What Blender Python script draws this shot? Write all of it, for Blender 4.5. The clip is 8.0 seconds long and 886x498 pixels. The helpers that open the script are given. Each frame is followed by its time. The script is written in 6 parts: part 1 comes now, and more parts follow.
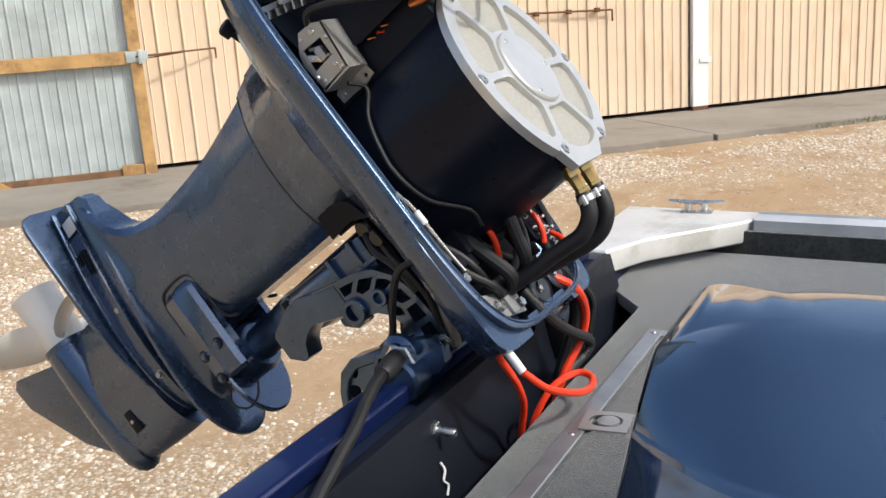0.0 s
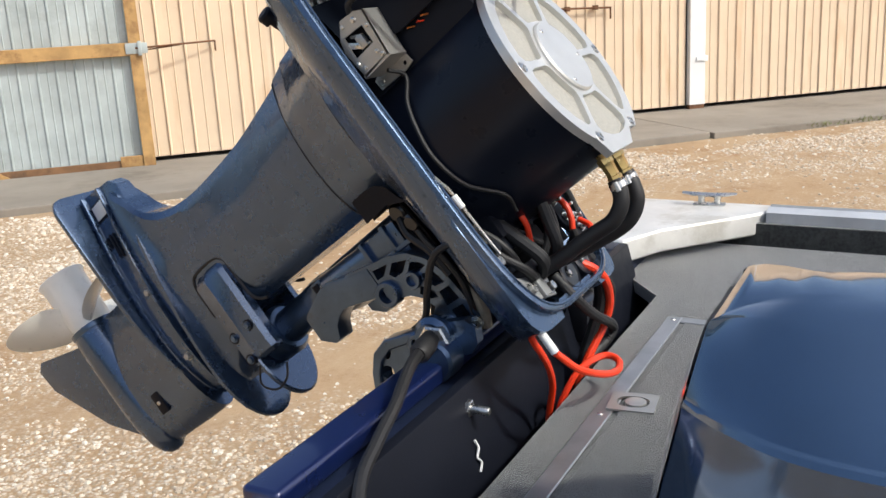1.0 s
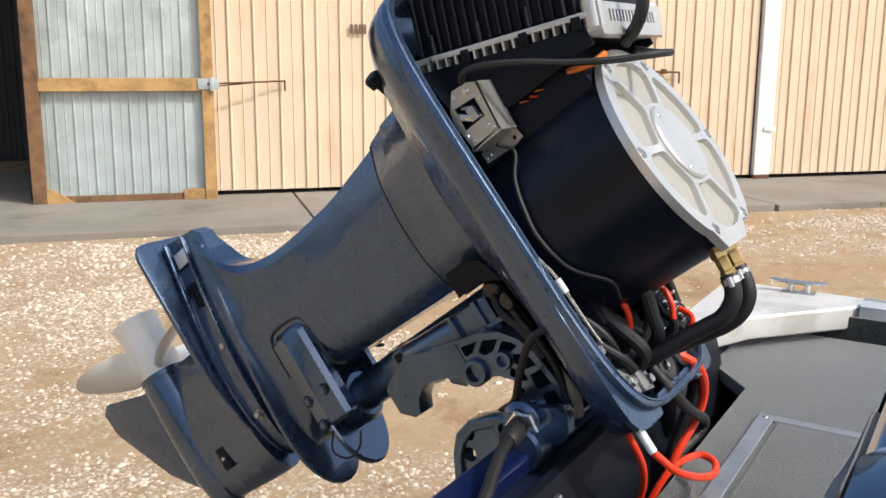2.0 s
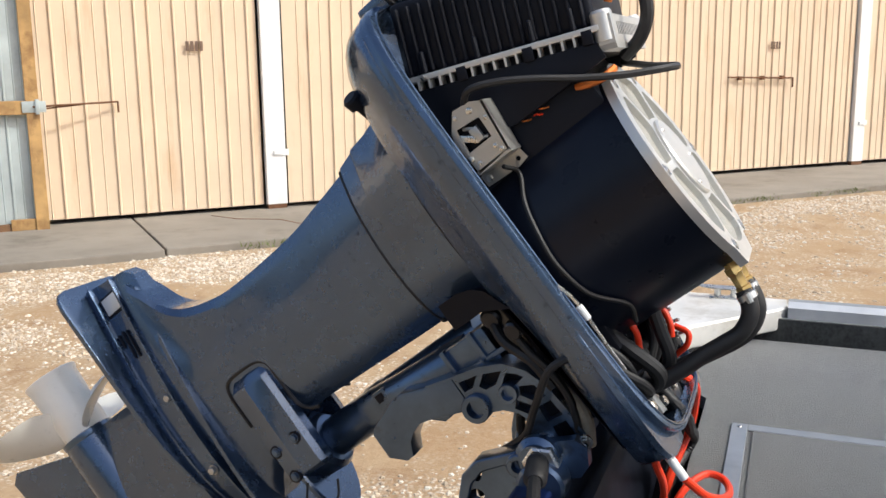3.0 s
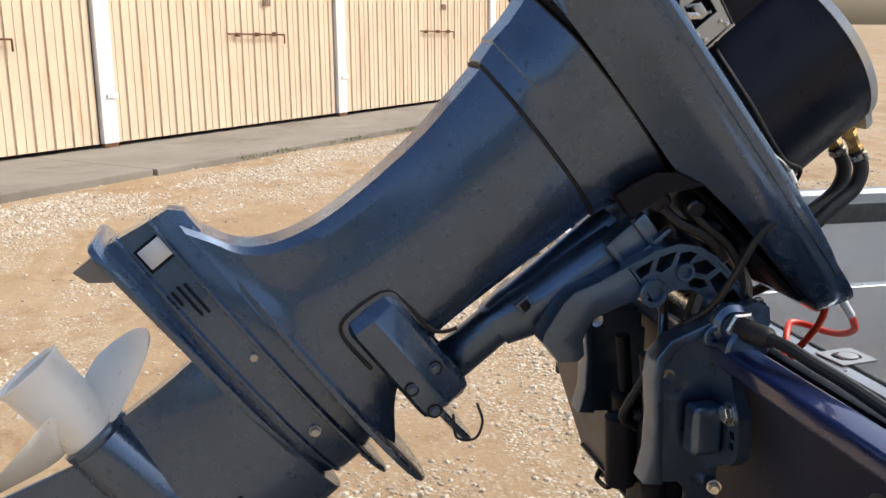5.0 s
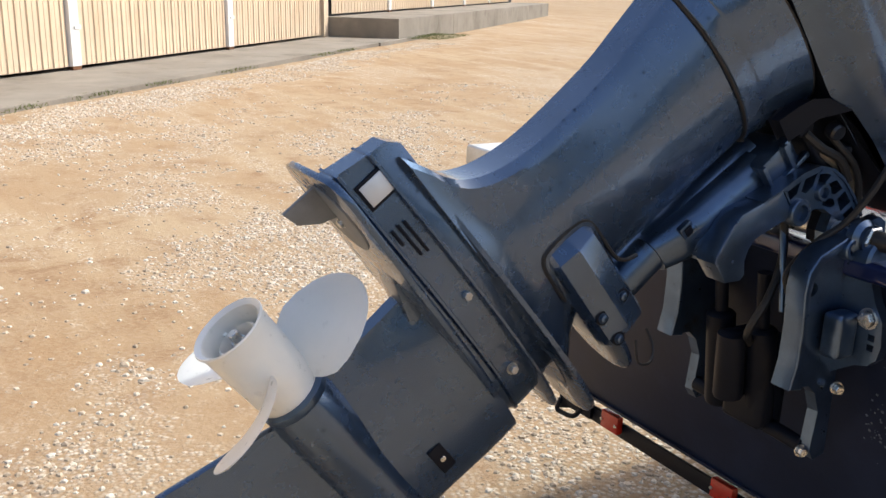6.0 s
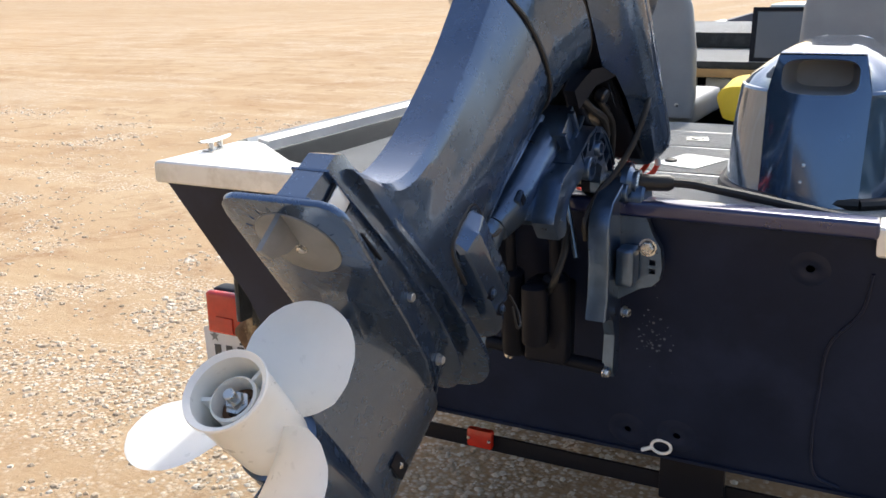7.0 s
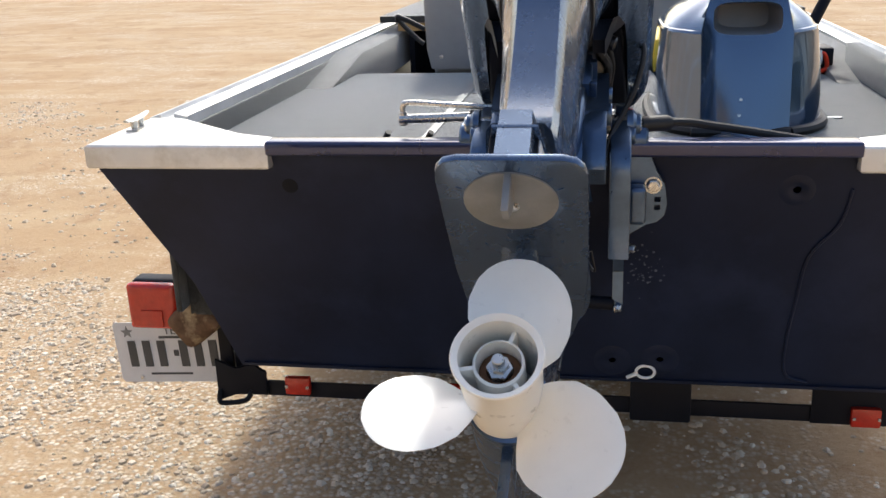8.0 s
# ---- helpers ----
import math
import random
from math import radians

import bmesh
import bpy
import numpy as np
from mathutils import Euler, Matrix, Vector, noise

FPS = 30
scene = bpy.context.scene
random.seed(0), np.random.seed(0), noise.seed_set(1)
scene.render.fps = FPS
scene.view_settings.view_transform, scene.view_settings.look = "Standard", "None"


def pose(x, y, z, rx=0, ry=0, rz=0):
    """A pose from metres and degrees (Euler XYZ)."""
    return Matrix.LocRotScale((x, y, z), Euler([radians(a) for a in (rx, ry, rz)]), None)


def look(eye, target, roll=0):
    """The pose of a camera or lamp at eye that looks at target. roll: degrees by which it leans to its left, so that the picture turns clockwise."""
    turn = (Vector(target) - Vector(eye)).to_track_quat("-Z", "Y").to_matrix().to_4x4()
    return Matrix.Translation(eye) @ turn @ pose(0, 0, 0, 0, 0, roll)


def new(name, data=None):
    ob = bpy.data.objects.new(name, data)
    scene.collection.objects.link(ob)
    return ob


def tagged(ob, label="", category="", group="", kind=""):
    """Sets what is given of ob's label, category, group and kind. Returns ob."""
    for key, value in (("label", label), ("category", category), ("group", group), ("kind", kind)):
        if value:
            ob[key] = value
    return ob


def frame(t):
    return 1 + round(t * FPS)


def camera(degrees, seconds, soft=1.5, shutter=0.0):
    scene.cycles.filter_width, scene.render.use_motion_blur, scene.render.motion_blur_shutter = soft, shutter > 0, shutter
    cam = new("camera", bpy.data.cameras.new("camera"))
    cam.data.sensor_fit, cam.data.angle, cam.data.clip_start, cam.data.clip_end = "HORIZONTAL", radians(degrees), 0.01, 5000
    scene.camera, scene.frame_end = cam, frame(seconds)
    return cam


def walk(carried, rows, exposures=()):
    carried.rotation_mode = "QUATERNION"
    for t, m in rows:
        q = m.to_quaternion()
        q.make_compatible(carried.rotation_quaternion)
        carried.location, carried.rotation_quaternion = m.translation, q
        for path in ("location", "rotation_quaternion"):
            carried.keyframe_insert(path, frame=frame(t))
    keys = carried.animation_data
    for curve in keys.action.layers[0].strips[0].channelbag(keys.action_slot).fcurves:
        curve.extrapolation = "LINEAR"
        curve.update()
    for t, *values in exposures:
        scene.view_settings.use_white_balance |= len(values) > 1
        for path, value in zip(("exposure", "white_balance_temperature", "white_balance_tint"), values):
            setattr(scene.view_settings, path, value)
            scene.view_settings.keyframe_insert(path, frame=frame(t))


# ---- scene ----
cam = camera(50.1, 8.0)
PATH = [
    (0, (1.084, 0.578, 1.401), (-0.614, -0.340, 0.879), -3.56),
    (0.2, (1.093, 0.578, 1.402), (-0.458, -0.211, 0.939), -3.16),
    (0.5, (1.107, 0.576, 1.403), (-0.651, -0.222, 0.883), -2.75),
    (0.7, (1.120, 0.568, 1.401), (-0.444, -0.194, 0.939), -2.78),
    (1, (1.140, 0.546, 1.397), (-0.565, -0.355, 0.867), -2.83),
    (1.2, (1.150, 0.532, 1.401), (-0.341, -0.356, 0.923), -2.49),
    (1.5, (1.158, 0.509, 1.412), (-0.520, -0.457, 0.912), -1.38),
    (1.7, (1.151, 0.493, 1.417), (-0.352, -0.407, 1.000), -0.50),
    (2, (1.125, 0.467, 1.424), (-0.554, -0.530, 0.993), 0.63),
    (2.2, (1.090, 0.450, 1.433), (-0.575, -0.582, 1.027), 0.74),
    (3.3, (1.157, 0.159, 1.424), (-0.727, -0.383, 1.026), -0.16),
    (3.5, (1.160, 0.100, 1.422), (-0.741, -0.382, 1.030), 0.20),
    (3.6, (1.156, 0.066, 1.418), (-0.570, -0.311, 1.072), 0.18),
    (3.7, (1.145, 0.032, 1.414), (-0.595, -0.280, 1.074), 0.12),
    (3.8, (1.132, -0.004, 1.408), (-0.609, -0.278, 1.042), 0.03),
    (3.9, (1.121, -0.042, 1.403), (-0.619, -0.302, 1.025), -0.10),
    (4, (1.117, -0.085, 1.397), (-0.811, -0.386, 0.960), -0.25),
    (4.1, (1.123, -0.134, 1.391), (-0.620, -0.373, 1.011), -0.48),
    (4.2, (1.138, -0.188, 1.385), (-0.621, -0.325, 1.028), -0.80),
    (4.3, (1.155, -0.244, 1.379), (-0.610, -0.263, 1.029), -1.11),
    (4.4, (1.170, -0.301, 1.373), (-0.590, -0.176, 1.015), -1.36),
    (4.5, (1.176, -0.354, 1.366), (-0.778, -0.245, 0.953), -1.46),
    (4.6, (1.174, -0.404, 1.359), (-0.569, -0.237, 0.943), -1.28),
    (4.7, (1.169, -0.452, 1.351), (-0.567, -0.212, 0.941), -0.84),
    (4.8, (1.161, -0.500, 1.343), (-0.565, -0.195, 0.931), -0.31),
    (5, (1.136, -0.597, 1.329), (-0.758, -0.159, 0.858), 0.31),
    (5.2, (1.073, -0.703, 1.320), (-0.787, -0.168, 0.812), 0.15),
    (6.3, (0.824, -1.224, 1.275), (-0.646, 0.010, 0.713), 1.91),
    (6.4, (0.779, -1.248, 1.275), (-0.485, -0.075, 0.759), 1.43),
    (6.5, (0.728, -1.266, 1.276), (-0.676, 0.033, 0.690), 0.75),
    (6.6, (0.692, -1.300, 1.277), (-0.504, -0.069, 0.735), 0.33),
    (6.7, (0.658, -1.337, 1.279), (-0.452, -0.014, 0.771), -0.08),
    (6.8, (0.626, -1.375, 1.280), (-0.383, 0.033, 0.794), -0.45),
    (6.9, (0.593, -1.414, 1.282), (-0.300, 0.076, 0.810), -0.77),
    (7, (0.557, -1.453, 1.283), (-0.333, 0.253, 0.736), -0.99),
    (7.1, (0.516, -1.494, 1.285), (-0.246, 0.046, 0.749), -1.11),
    (7.2, (0.471, -1.537, 1.286), (-0.211, 0.030, 0.721), -1.15),
    (7.3, (0.426, -1.572, 1.287), (-0.301, 0.180, 0.653), -1.16),
    (7.4, (0.381, -1.592, 1.282), (-0.228, 0.010, 0.733), -0.63),
    (7.5, (0.336, -1.600, 1.278), (-0.273, 0.204, 0.665), -0.11),
    (7.6, (0.290, -1.603, 1.279), (-0.136, 0.054, 0.721), -0.26),
    (7.7, (0.243, -1.605, 1.280), (-0.151, 0.057, 0.711), -0.63),
    (7.8, (0.196, -1.606, 1.282), (-0.181, 0.057, 0.706), -1.13),
    (7.9, (0.150, -1.606, 1.284), (-0.223, 0.058, 0.707), -1.67),
    (8, (0.103, -1.607, 1.286), (-0.240, 0.259, 0.652), -2.14),
]
walk(cam, [(t, look(eye, target, roll)) for t, eye, target, roll in PATH],
     exposures=((0, 0.33), (2.2, 0.36), (3.3, 0.40), (5.2, 0.44), (6.3, 0.68), (7.0, 0.82), (7.5, 0.70), (8.0, 0.67)))
# ---- world, sun ----
SUN_TO = Vector((0.0, 0.67, 0.74)).normalized()
world = bpy.data.worlds.new("sky")
scene.world = world
world.use_nodes = True
wn = world.node_tree.nodes
sky = wn.new("ShaderNodeTexSky")
sky.sky_type = 'NISHITA'
sky.sun_disc = False
sky.sun_elevation = math.asin(SUN_TO.z)
sky.sun_rotation = math.atan2(SUN_TO.x, SUN_TO.y)
sky.air_density, sky.dust_density = 1.0, 4.0
wn["Background"].inputs["Strength"].default_value = 0.15
world.node_tree.links.new(sky.outputs["Color"], wn["Background"].inputs["Color"])
lamp = bpy.data.lights.new("sun", 'SUN')
lamp.energy, lamp.angle, lamp.color = 2.35, radians(4.0), (0.945, 0.952, 0.895)
sun = new("sun", lamp)
sun.matrix_world = look(SUN_TO * 30, (0, 0, 0))


# ---- materials ----
def mat(name, color, rough=0.5, metal=0.0, var=0.15, scale=8.0, bump=0.0, bscale=120.0, coat=0.0, second=None,
        mix_scale=3.0, mix_at=(0.5, 0.65), spec=0.5, rvar=0.1, streak=1.0, coat_ior=1.5, speck=0.0):
    """A surface with colour mottling at two scales, uneven gloss and fine relief; second is a stain or wear colour."""
    m = bpy.data.materials.new(name)
    m.use_nodes = True
    n, l = m.node_tree.nodes, m.node_tree.links
    b = n["Principled BSDF"]
    tc = n.new("ShaderNodeTexCoord")

    def noise_tex(s, detail=6.0, rough_=0.6):
        t = n.new("ShaderNodeTexNoise")
        t.inputs["Scale"].default_value, t.inputs["Detail"].default_value = s, detail
        t.inputs["Roughness"].default_value = rough_
        l.new(tc.outputs["Object"], t.inputs["Vector"])
        return t

    t1 = noise_tex(scale)
    r1 = n.new("ShaderNodeMapRange")
    r1.inputs["From Min"].default_value, r1.inputs["From Max"].default_value = 0.3, 0.7
    r1.inputs["To Min"].default_value, r1.inputs["To Max"].default_value = 1 - var, 1 + var
    l.new(t1.outputs["Fac"], r1.inputs["Value"])
    mul = n.new("ShaderNodeVectorMath")
    mul.operation = 'SCALE'
    mul.inputs[0].default_value = color[:3]
    l.new(r1.outputs["Result"], mul.inputs["Scale"])
    out = mul.outputs["Vector"]
    if second:
        t2 = noise_tex(mix_scale, 8.0, 0.65)
        if streak != 1.0:
            mp = n.new("ShaderNodeMapping")
            mp.inputs["Scale"].default_value = (1, 1, streak)
            l.new(tc.outputs["Object"], mp.inputs["Vector"])
            l.new(mp.outputs["Vector"], t2.inputs["Vector"])
        r2 = n.new("ShaderNodeMapRange")
        r2.inputs["From Min"].default_value, r2.inputs["From Max"].default_value = mix_at
        l.new(t2.outputs["Fac"], r2.inputs["Value"])
        mx = n.new("ShaderNodeMix")
        mx.data_type = 'RGBA'
        l.new(r2.outputs["Result"], mx.inputs["Factor"])
        l.new(out, mx.inputs["A"])
        mx.inputs["B"].default_value = (*second[:3], 1)
        out = mx.outputs["Result"]
    if speck:
        # dried drops and dust specks
        vo = n.new("ShaderNodeTexVoronoi")
        vo.inputs["Scale"].default_value = 70.0
        l.new(tc.outputs["Object"], vo.inputs["Vector"])
        few = n.new("ShaderNodeSeparateColor")
        l.new(vo.outputs["Color"], few.inputs["Color"])
        pick = n.new("ShaderNodeMath")
        pick.operation = 'GREATER_THAN'
        pick.inputs[1].default_value = 0.86
        l.new(few.outputs["Red"], pick.inputs[0])
        dot = n.new("ShaderNodeMapRange")
        dot.inputs["From Min"].default_value, dot.inputs["From Max"].default_value = 0.10, 0.22
        dot.inputs["To Min"].default_value, dot.inputs["To Max"].default_value = 1.0, 0.0
        l.new(vo.outputs["Distance"], dot.inputs["Value"])
        both = n.new("ShaderNodeMath")
        both.operation = 'MULTIPLY'
        l.new(pick.outputs["Value"], both.inputs[0])
        l.new(dot.outputs["Result"], both.inputs[1])
        soft_ = n.new("ShaderNodeMath")
        soft_.operation = 'MULTIPLY'
        soft_.inputs[1].default_value = speck
        l.new(both.outputs["Value"], soft_.inputs[0])
        dx = n.new("ShaderNodeMix")
        dx.data_type = 'RGBA'
        l.new(soft_.outputs["Value"], dx.inputs["Factor"])
        l.new(out, dx.inputs["A"])
        dx.inputs["B"].default_value = (0.012, 0.013, 0.015, 1)
        out = dx.outputs["Result"]
        dull = n.new("ShaderNodeMath")
        dull.operation = 'SUBTRACT'
        dull.inputs[0].default_value = coat
        l.new(soft_.outputs["Value"], dull.inputs[1])
        l.new(dull.outputs["Value"], b.inputs["Coat Weight"])
    l.new(out, b.inputs["Base Color"])
    t3 = noise_tex(scale * 4)
    r3 = n.new("ShaderNodeMapRange")
    r3.inputs["To Min"].default_value, r3.inputs["To Max"].default_value = max(0.02, rough - rvar), min(1, rough + rvar)
    l.new(t3.outputs["Fac"], r3.inputs["Value"])
    l.new(r3.outputs["Result"], b.inputs["Roughness"])
    b.inputs["Metallic"].default_value = metal
    b.inputs["Specular IOR Level"].default_value = spec
    if coat:
        b.inputs["Coat Weight"].default_value, b.inputs["Coat Roughness"].default_value = coat, 0.07
        b.inputs["Coat IOR"].default_value = coat_ior
    if bump:
        t4 = noise_tex(bscale, 4.0)
        bp = n.new("ShaderNodeBump")
        bp.inputs["Strength"].default_value, bp.inputs["Distance"].default_value = bump, 0.002
        l.new(t4.outputs["Fac"], bp.inputs["Height"])
        l.new(bp.outputs["Normal"], b.inputs["Normal"])
    return m


NAVY = mat("navy metallic paint", (0.066, 0.110, 0.188), 0.265, 0.75, 0.10, 10, 0.05, 240, coat=0.65, rvar=0.07,
           second=(0.056, 0.086, 0.140), mix_scale=9, mix_at=(0.60, 0.8), coat_ior=1.6, speck=0.5)
COVER = mat("polished navy paint", (0.050, 0.102, 0.190), 0.12, 0.6, 0.14, 5, coat=0.9, rvar=0.04, coat_ior=1.6)
CAST = mat("painted cast alloy", (0.080, 0.128, 0.210), 0.30, 0.85, 0.25, 14, 0.08, 200, coat=0.5, rvar=0.08,
           second=(0.055, 0.056, 0.062), mix_scale=16, mix_at=(0.60, 0.76))
DARKCAST = mat("dark oily casting", (0.011, 0.013, 0.019), 0.36, 0.2, 0.3, 18, 0.15, 160, coat=0.4)
TAN = mat("worn tan sleeve", (0.34, 0.29, 0.22), 0.7, 0.0, 0.3, 30, 0.3, 120, second=(0.10, 0.09, 0.08), mix_scale=20)
BLACKP = mat("satin black paint", (0.007, 0.0085, 0.014), 0.45, 0.0, 0.2, 9, 0.05, 200, spec=0.16)
DRUM = mat("blue black enamel", (0.0060, 0.0085, 0.0165), 0.30, 0.0, 0.25, 6, 0.03, 60, spec=0.22)
BEDLINER = mat("black coated hull", (0.0105, 0.0165, 0.0380), 0.34, 0.0, 0.3, 5, 0.10, 90, second=(0.016, 0.024, 0.054), mix_scale=4, spec=0.22)
RAILBLUE = mat("royal blue paint", (0.007, 0.016, 0.080), 0.30, 0.35, 0.15, 7, coat=0.9, coat_ior=1.55)
RUBBER = mat("black rubber", (0.012, 0.012, 0.013), 0.55, 0.0, 0.25, 20, 0.1, 300)
ALU = mat("machined aluminium", (0.62, 0.62, 0.60), 0.36, 0.6, 0.06, 30, 0.08, 240)
PLATE = mat("brushed sheet aluminium", (0.80, 0.79, 0.75), 0.42, 0.4, 0.14, 6, 0.1, 60, second=(0.62, 0.60, 0.54), mix_scale=10)
INOX = mat("brushed stainless", (0.46, 0.455, 0.43), 0.38, 0.7, 0.08, 30, 0.03, 200, rvar=0.06)
STRIP = mat("worn edging metal", (0.42, 0.43, 0.43), 0.36, 0.8, 0.2, 14, 0.1, 160)
RAIL = mat("weathered aluminium rail", (0.68, 0.69, 0.69), 0.42, 0.45, 0.16, 8, 0.1, 120)
STEEL = mat("bright steel", (0.62, 0.61, 0.58), 0.28, 0.95, 0.12, 25, 0.05, 150)
SCREEN = mat("grey wire mesh", (0.38, 0.37, 0.33), 0.6, 0.3, 0.15, 200, 0.4, 900)
CARPET = mat("grey marine carpet", (0.020, 0.023, 0.022), 0.64, 0.0, 0.9, 150, 1.0, 420, second=(0.050, 0.054, 0.050), mix_scale=24, spec=0.5, rvar=0.08)
CREAM = mat("cream painted alloy", (0.88, 0.86, 0.79), 0.30, 0.0, 0.04, 14, 0.03, 120, coat=0.2)
ANODE = mat("dull zinc", (0.22, 0.225, 0.225), 0.6, 0.2, 0.2, 25, 0.2, 150)
BRASS = mat("brass", (0.72, 0.50, 0.20), 0.3, 0.95, 0.1, 30)
REDCABLE = mat("orange red cable", (0.80, 0.045, 0.010), 0.4, 0.0, 0.06, 20)
COPPER = mat("orange copper", (0.75, 0.22, 0.05), 0.4, 0.5, 0.2, 30)
LENS = mat("red lamp lens", (0.48, 0.020, 0.008), 0.22, 0.0, 0.15, 40, 0.4, 160, coat=0.5)
YELLOW = mat("yellow vinyl", (0.85, 0.58, 0.02), 0.5, 0.0, 0.1, 12, 0.2, 40)
WHITEP = mat("white plastic", (0.78, 0.79, 0.78), 0.4, 0.0, 0.06, 12)
SMEAR = mat("old paint smear", (0.10, 0.115, 0.15), 0.5, 0.0, 0.4, 60)
LEAF = mat("dusty green leaves", (0.055, 0.085, 0.03), 0.7, 0.0, 0.4, 3)
BARK = mat("grey brown bark", (0.13, 0.10, 0.075), 0.9, 0.0, 0.3, 8, 0.5, 30)
GRIP = mat("dark grey moulded plastic", (0.20, 0.21, 0.22), 0.45, 0.0, 0.1, 12, 0.1, 300)
GREYP = mat("grey moulded plastic", (0.32, 0.335, 0.35), 0.45, 0.0, 0.08, 12, 0.1, 300)
WOOD = mat("raw timber", (0.46, 0.28, 0.11), 0.7, 0.0, 0.25, 6, 0.3, 60, second=(0.25, 0.13, 0.05), mix_scale=4)
OLDWOOD = mat("weathered brown timber", (0.20, 0.105, 0.05), 0.8, 0.0, 0.3, 6, 0.3, 60, second=(0.10, 0.06, 0.035), mix_scale=4)
BUNK = mat("matted brown carpet", (0.16, 0.10, 0.06), 0.95, 0.0, 0.4, 30, 0.9, 150, second=(0.42, 0.33, 0.2), mix_scale=14, spec=0.1)
GALV = mat("galvanised steel", (0.50, 0.56, 0.56), 0.5, 0.35, 0.18, 2.5, 0.05, 40, second=(0.36, 0.40, 0.39), mix_scale=1.2)
BEIGE = mat("beige painted steel", (0.745, 0.590, 0.425), 0.6, 0.0, 0.06, 1.5, 0.08, 30, second=(0.56, 0.34, 0.17), mix_scale=5.0, mix_at=(0.55, 0.85), streak=0.16)
WHITEW = mat("white painted post", (0.80, 0.80, 0.79), 0.5, 0.0, 0.06, 3)
RUST = mat("rusty steel", (0.17, 0.08, 0.04), 0.8, 0.3, 0.4, 20, 0.3, 90)
CONCRETE = mat("grey concrete", (0.25, 0.225, 0.19), 0.9, 0.0, 0.2, 1.8, 0.5, 60, second=(0.16, 0.14, 0.115), mix_scale=0.9)
# near-black wall colour carries the shade inside the open unit
DARKINT = mat("shed walls darkened for shade", (0.05, 0.05, 0.05), 0.9, 0.0, 0.2, 3)
GRASSM = mat("green weeds", (0.13, 0.16, 0.05), 0.8, 0.0, 0.4, 6)
BLACKINK = mat("faded brown paint marks", (0.16, 0.10, 0.07), 0.7, 0, 0.5, 30)
GREYINK = mat("dark grey print", (0.05, 0.055, 0.06), 0.5)
PLATEM = mat("white number plate", (0.62, 0.64, 0.66), 0.35, 0.0, 0.06, 20)
GLASSY = mat("dark grey screen", (0.10, 0.115, 0.14), 0.22, 0.0, 0.1, 3)
STONE = mat("pale gravel", (0.50, 0.44, 0.36), 0.9, 0.0, 0.2, 40, 0.3, 200)


CARPET.node_tree.nodes["Principled BSDF"].inputs["Sheen Weight"].default_value = 1.0
CARPET.node_tree.nodes["Principled BSDF"].inputs["Sheen Roughness"].default_value = 0.36
CARPET.node_tree.nodes["Principled BSDF"].inputs["Sheen Tint"].default_value = (0.94, 0.95, 0.94, 1)


def stone_variation():
    n, l = STONE.node_tree.nodes, STONE.node_tree.links
    g = n.new("ShaderNodeNewGeometry")
    ramp = n.new("ShaderNodeValToRGB")
    ramp.color_ramp.elements[0].color = (0.36, 0.29, 0.215, 1)
    ramp.color_ramp.elements[1].color = (0.68, 0.64, 0.56, 1)
    e = ramp.color_ramp.elements.new(0.5)
    e.color = (0.58, 0.48, 0.36, 1)
    l.new(g.outputs["Random Per Island"], ramp.inputs["Fac"])
    l.new(ramp.outputs["Color"], n["Principled BSDF"].inputs["Base Color"])


stone_variation()


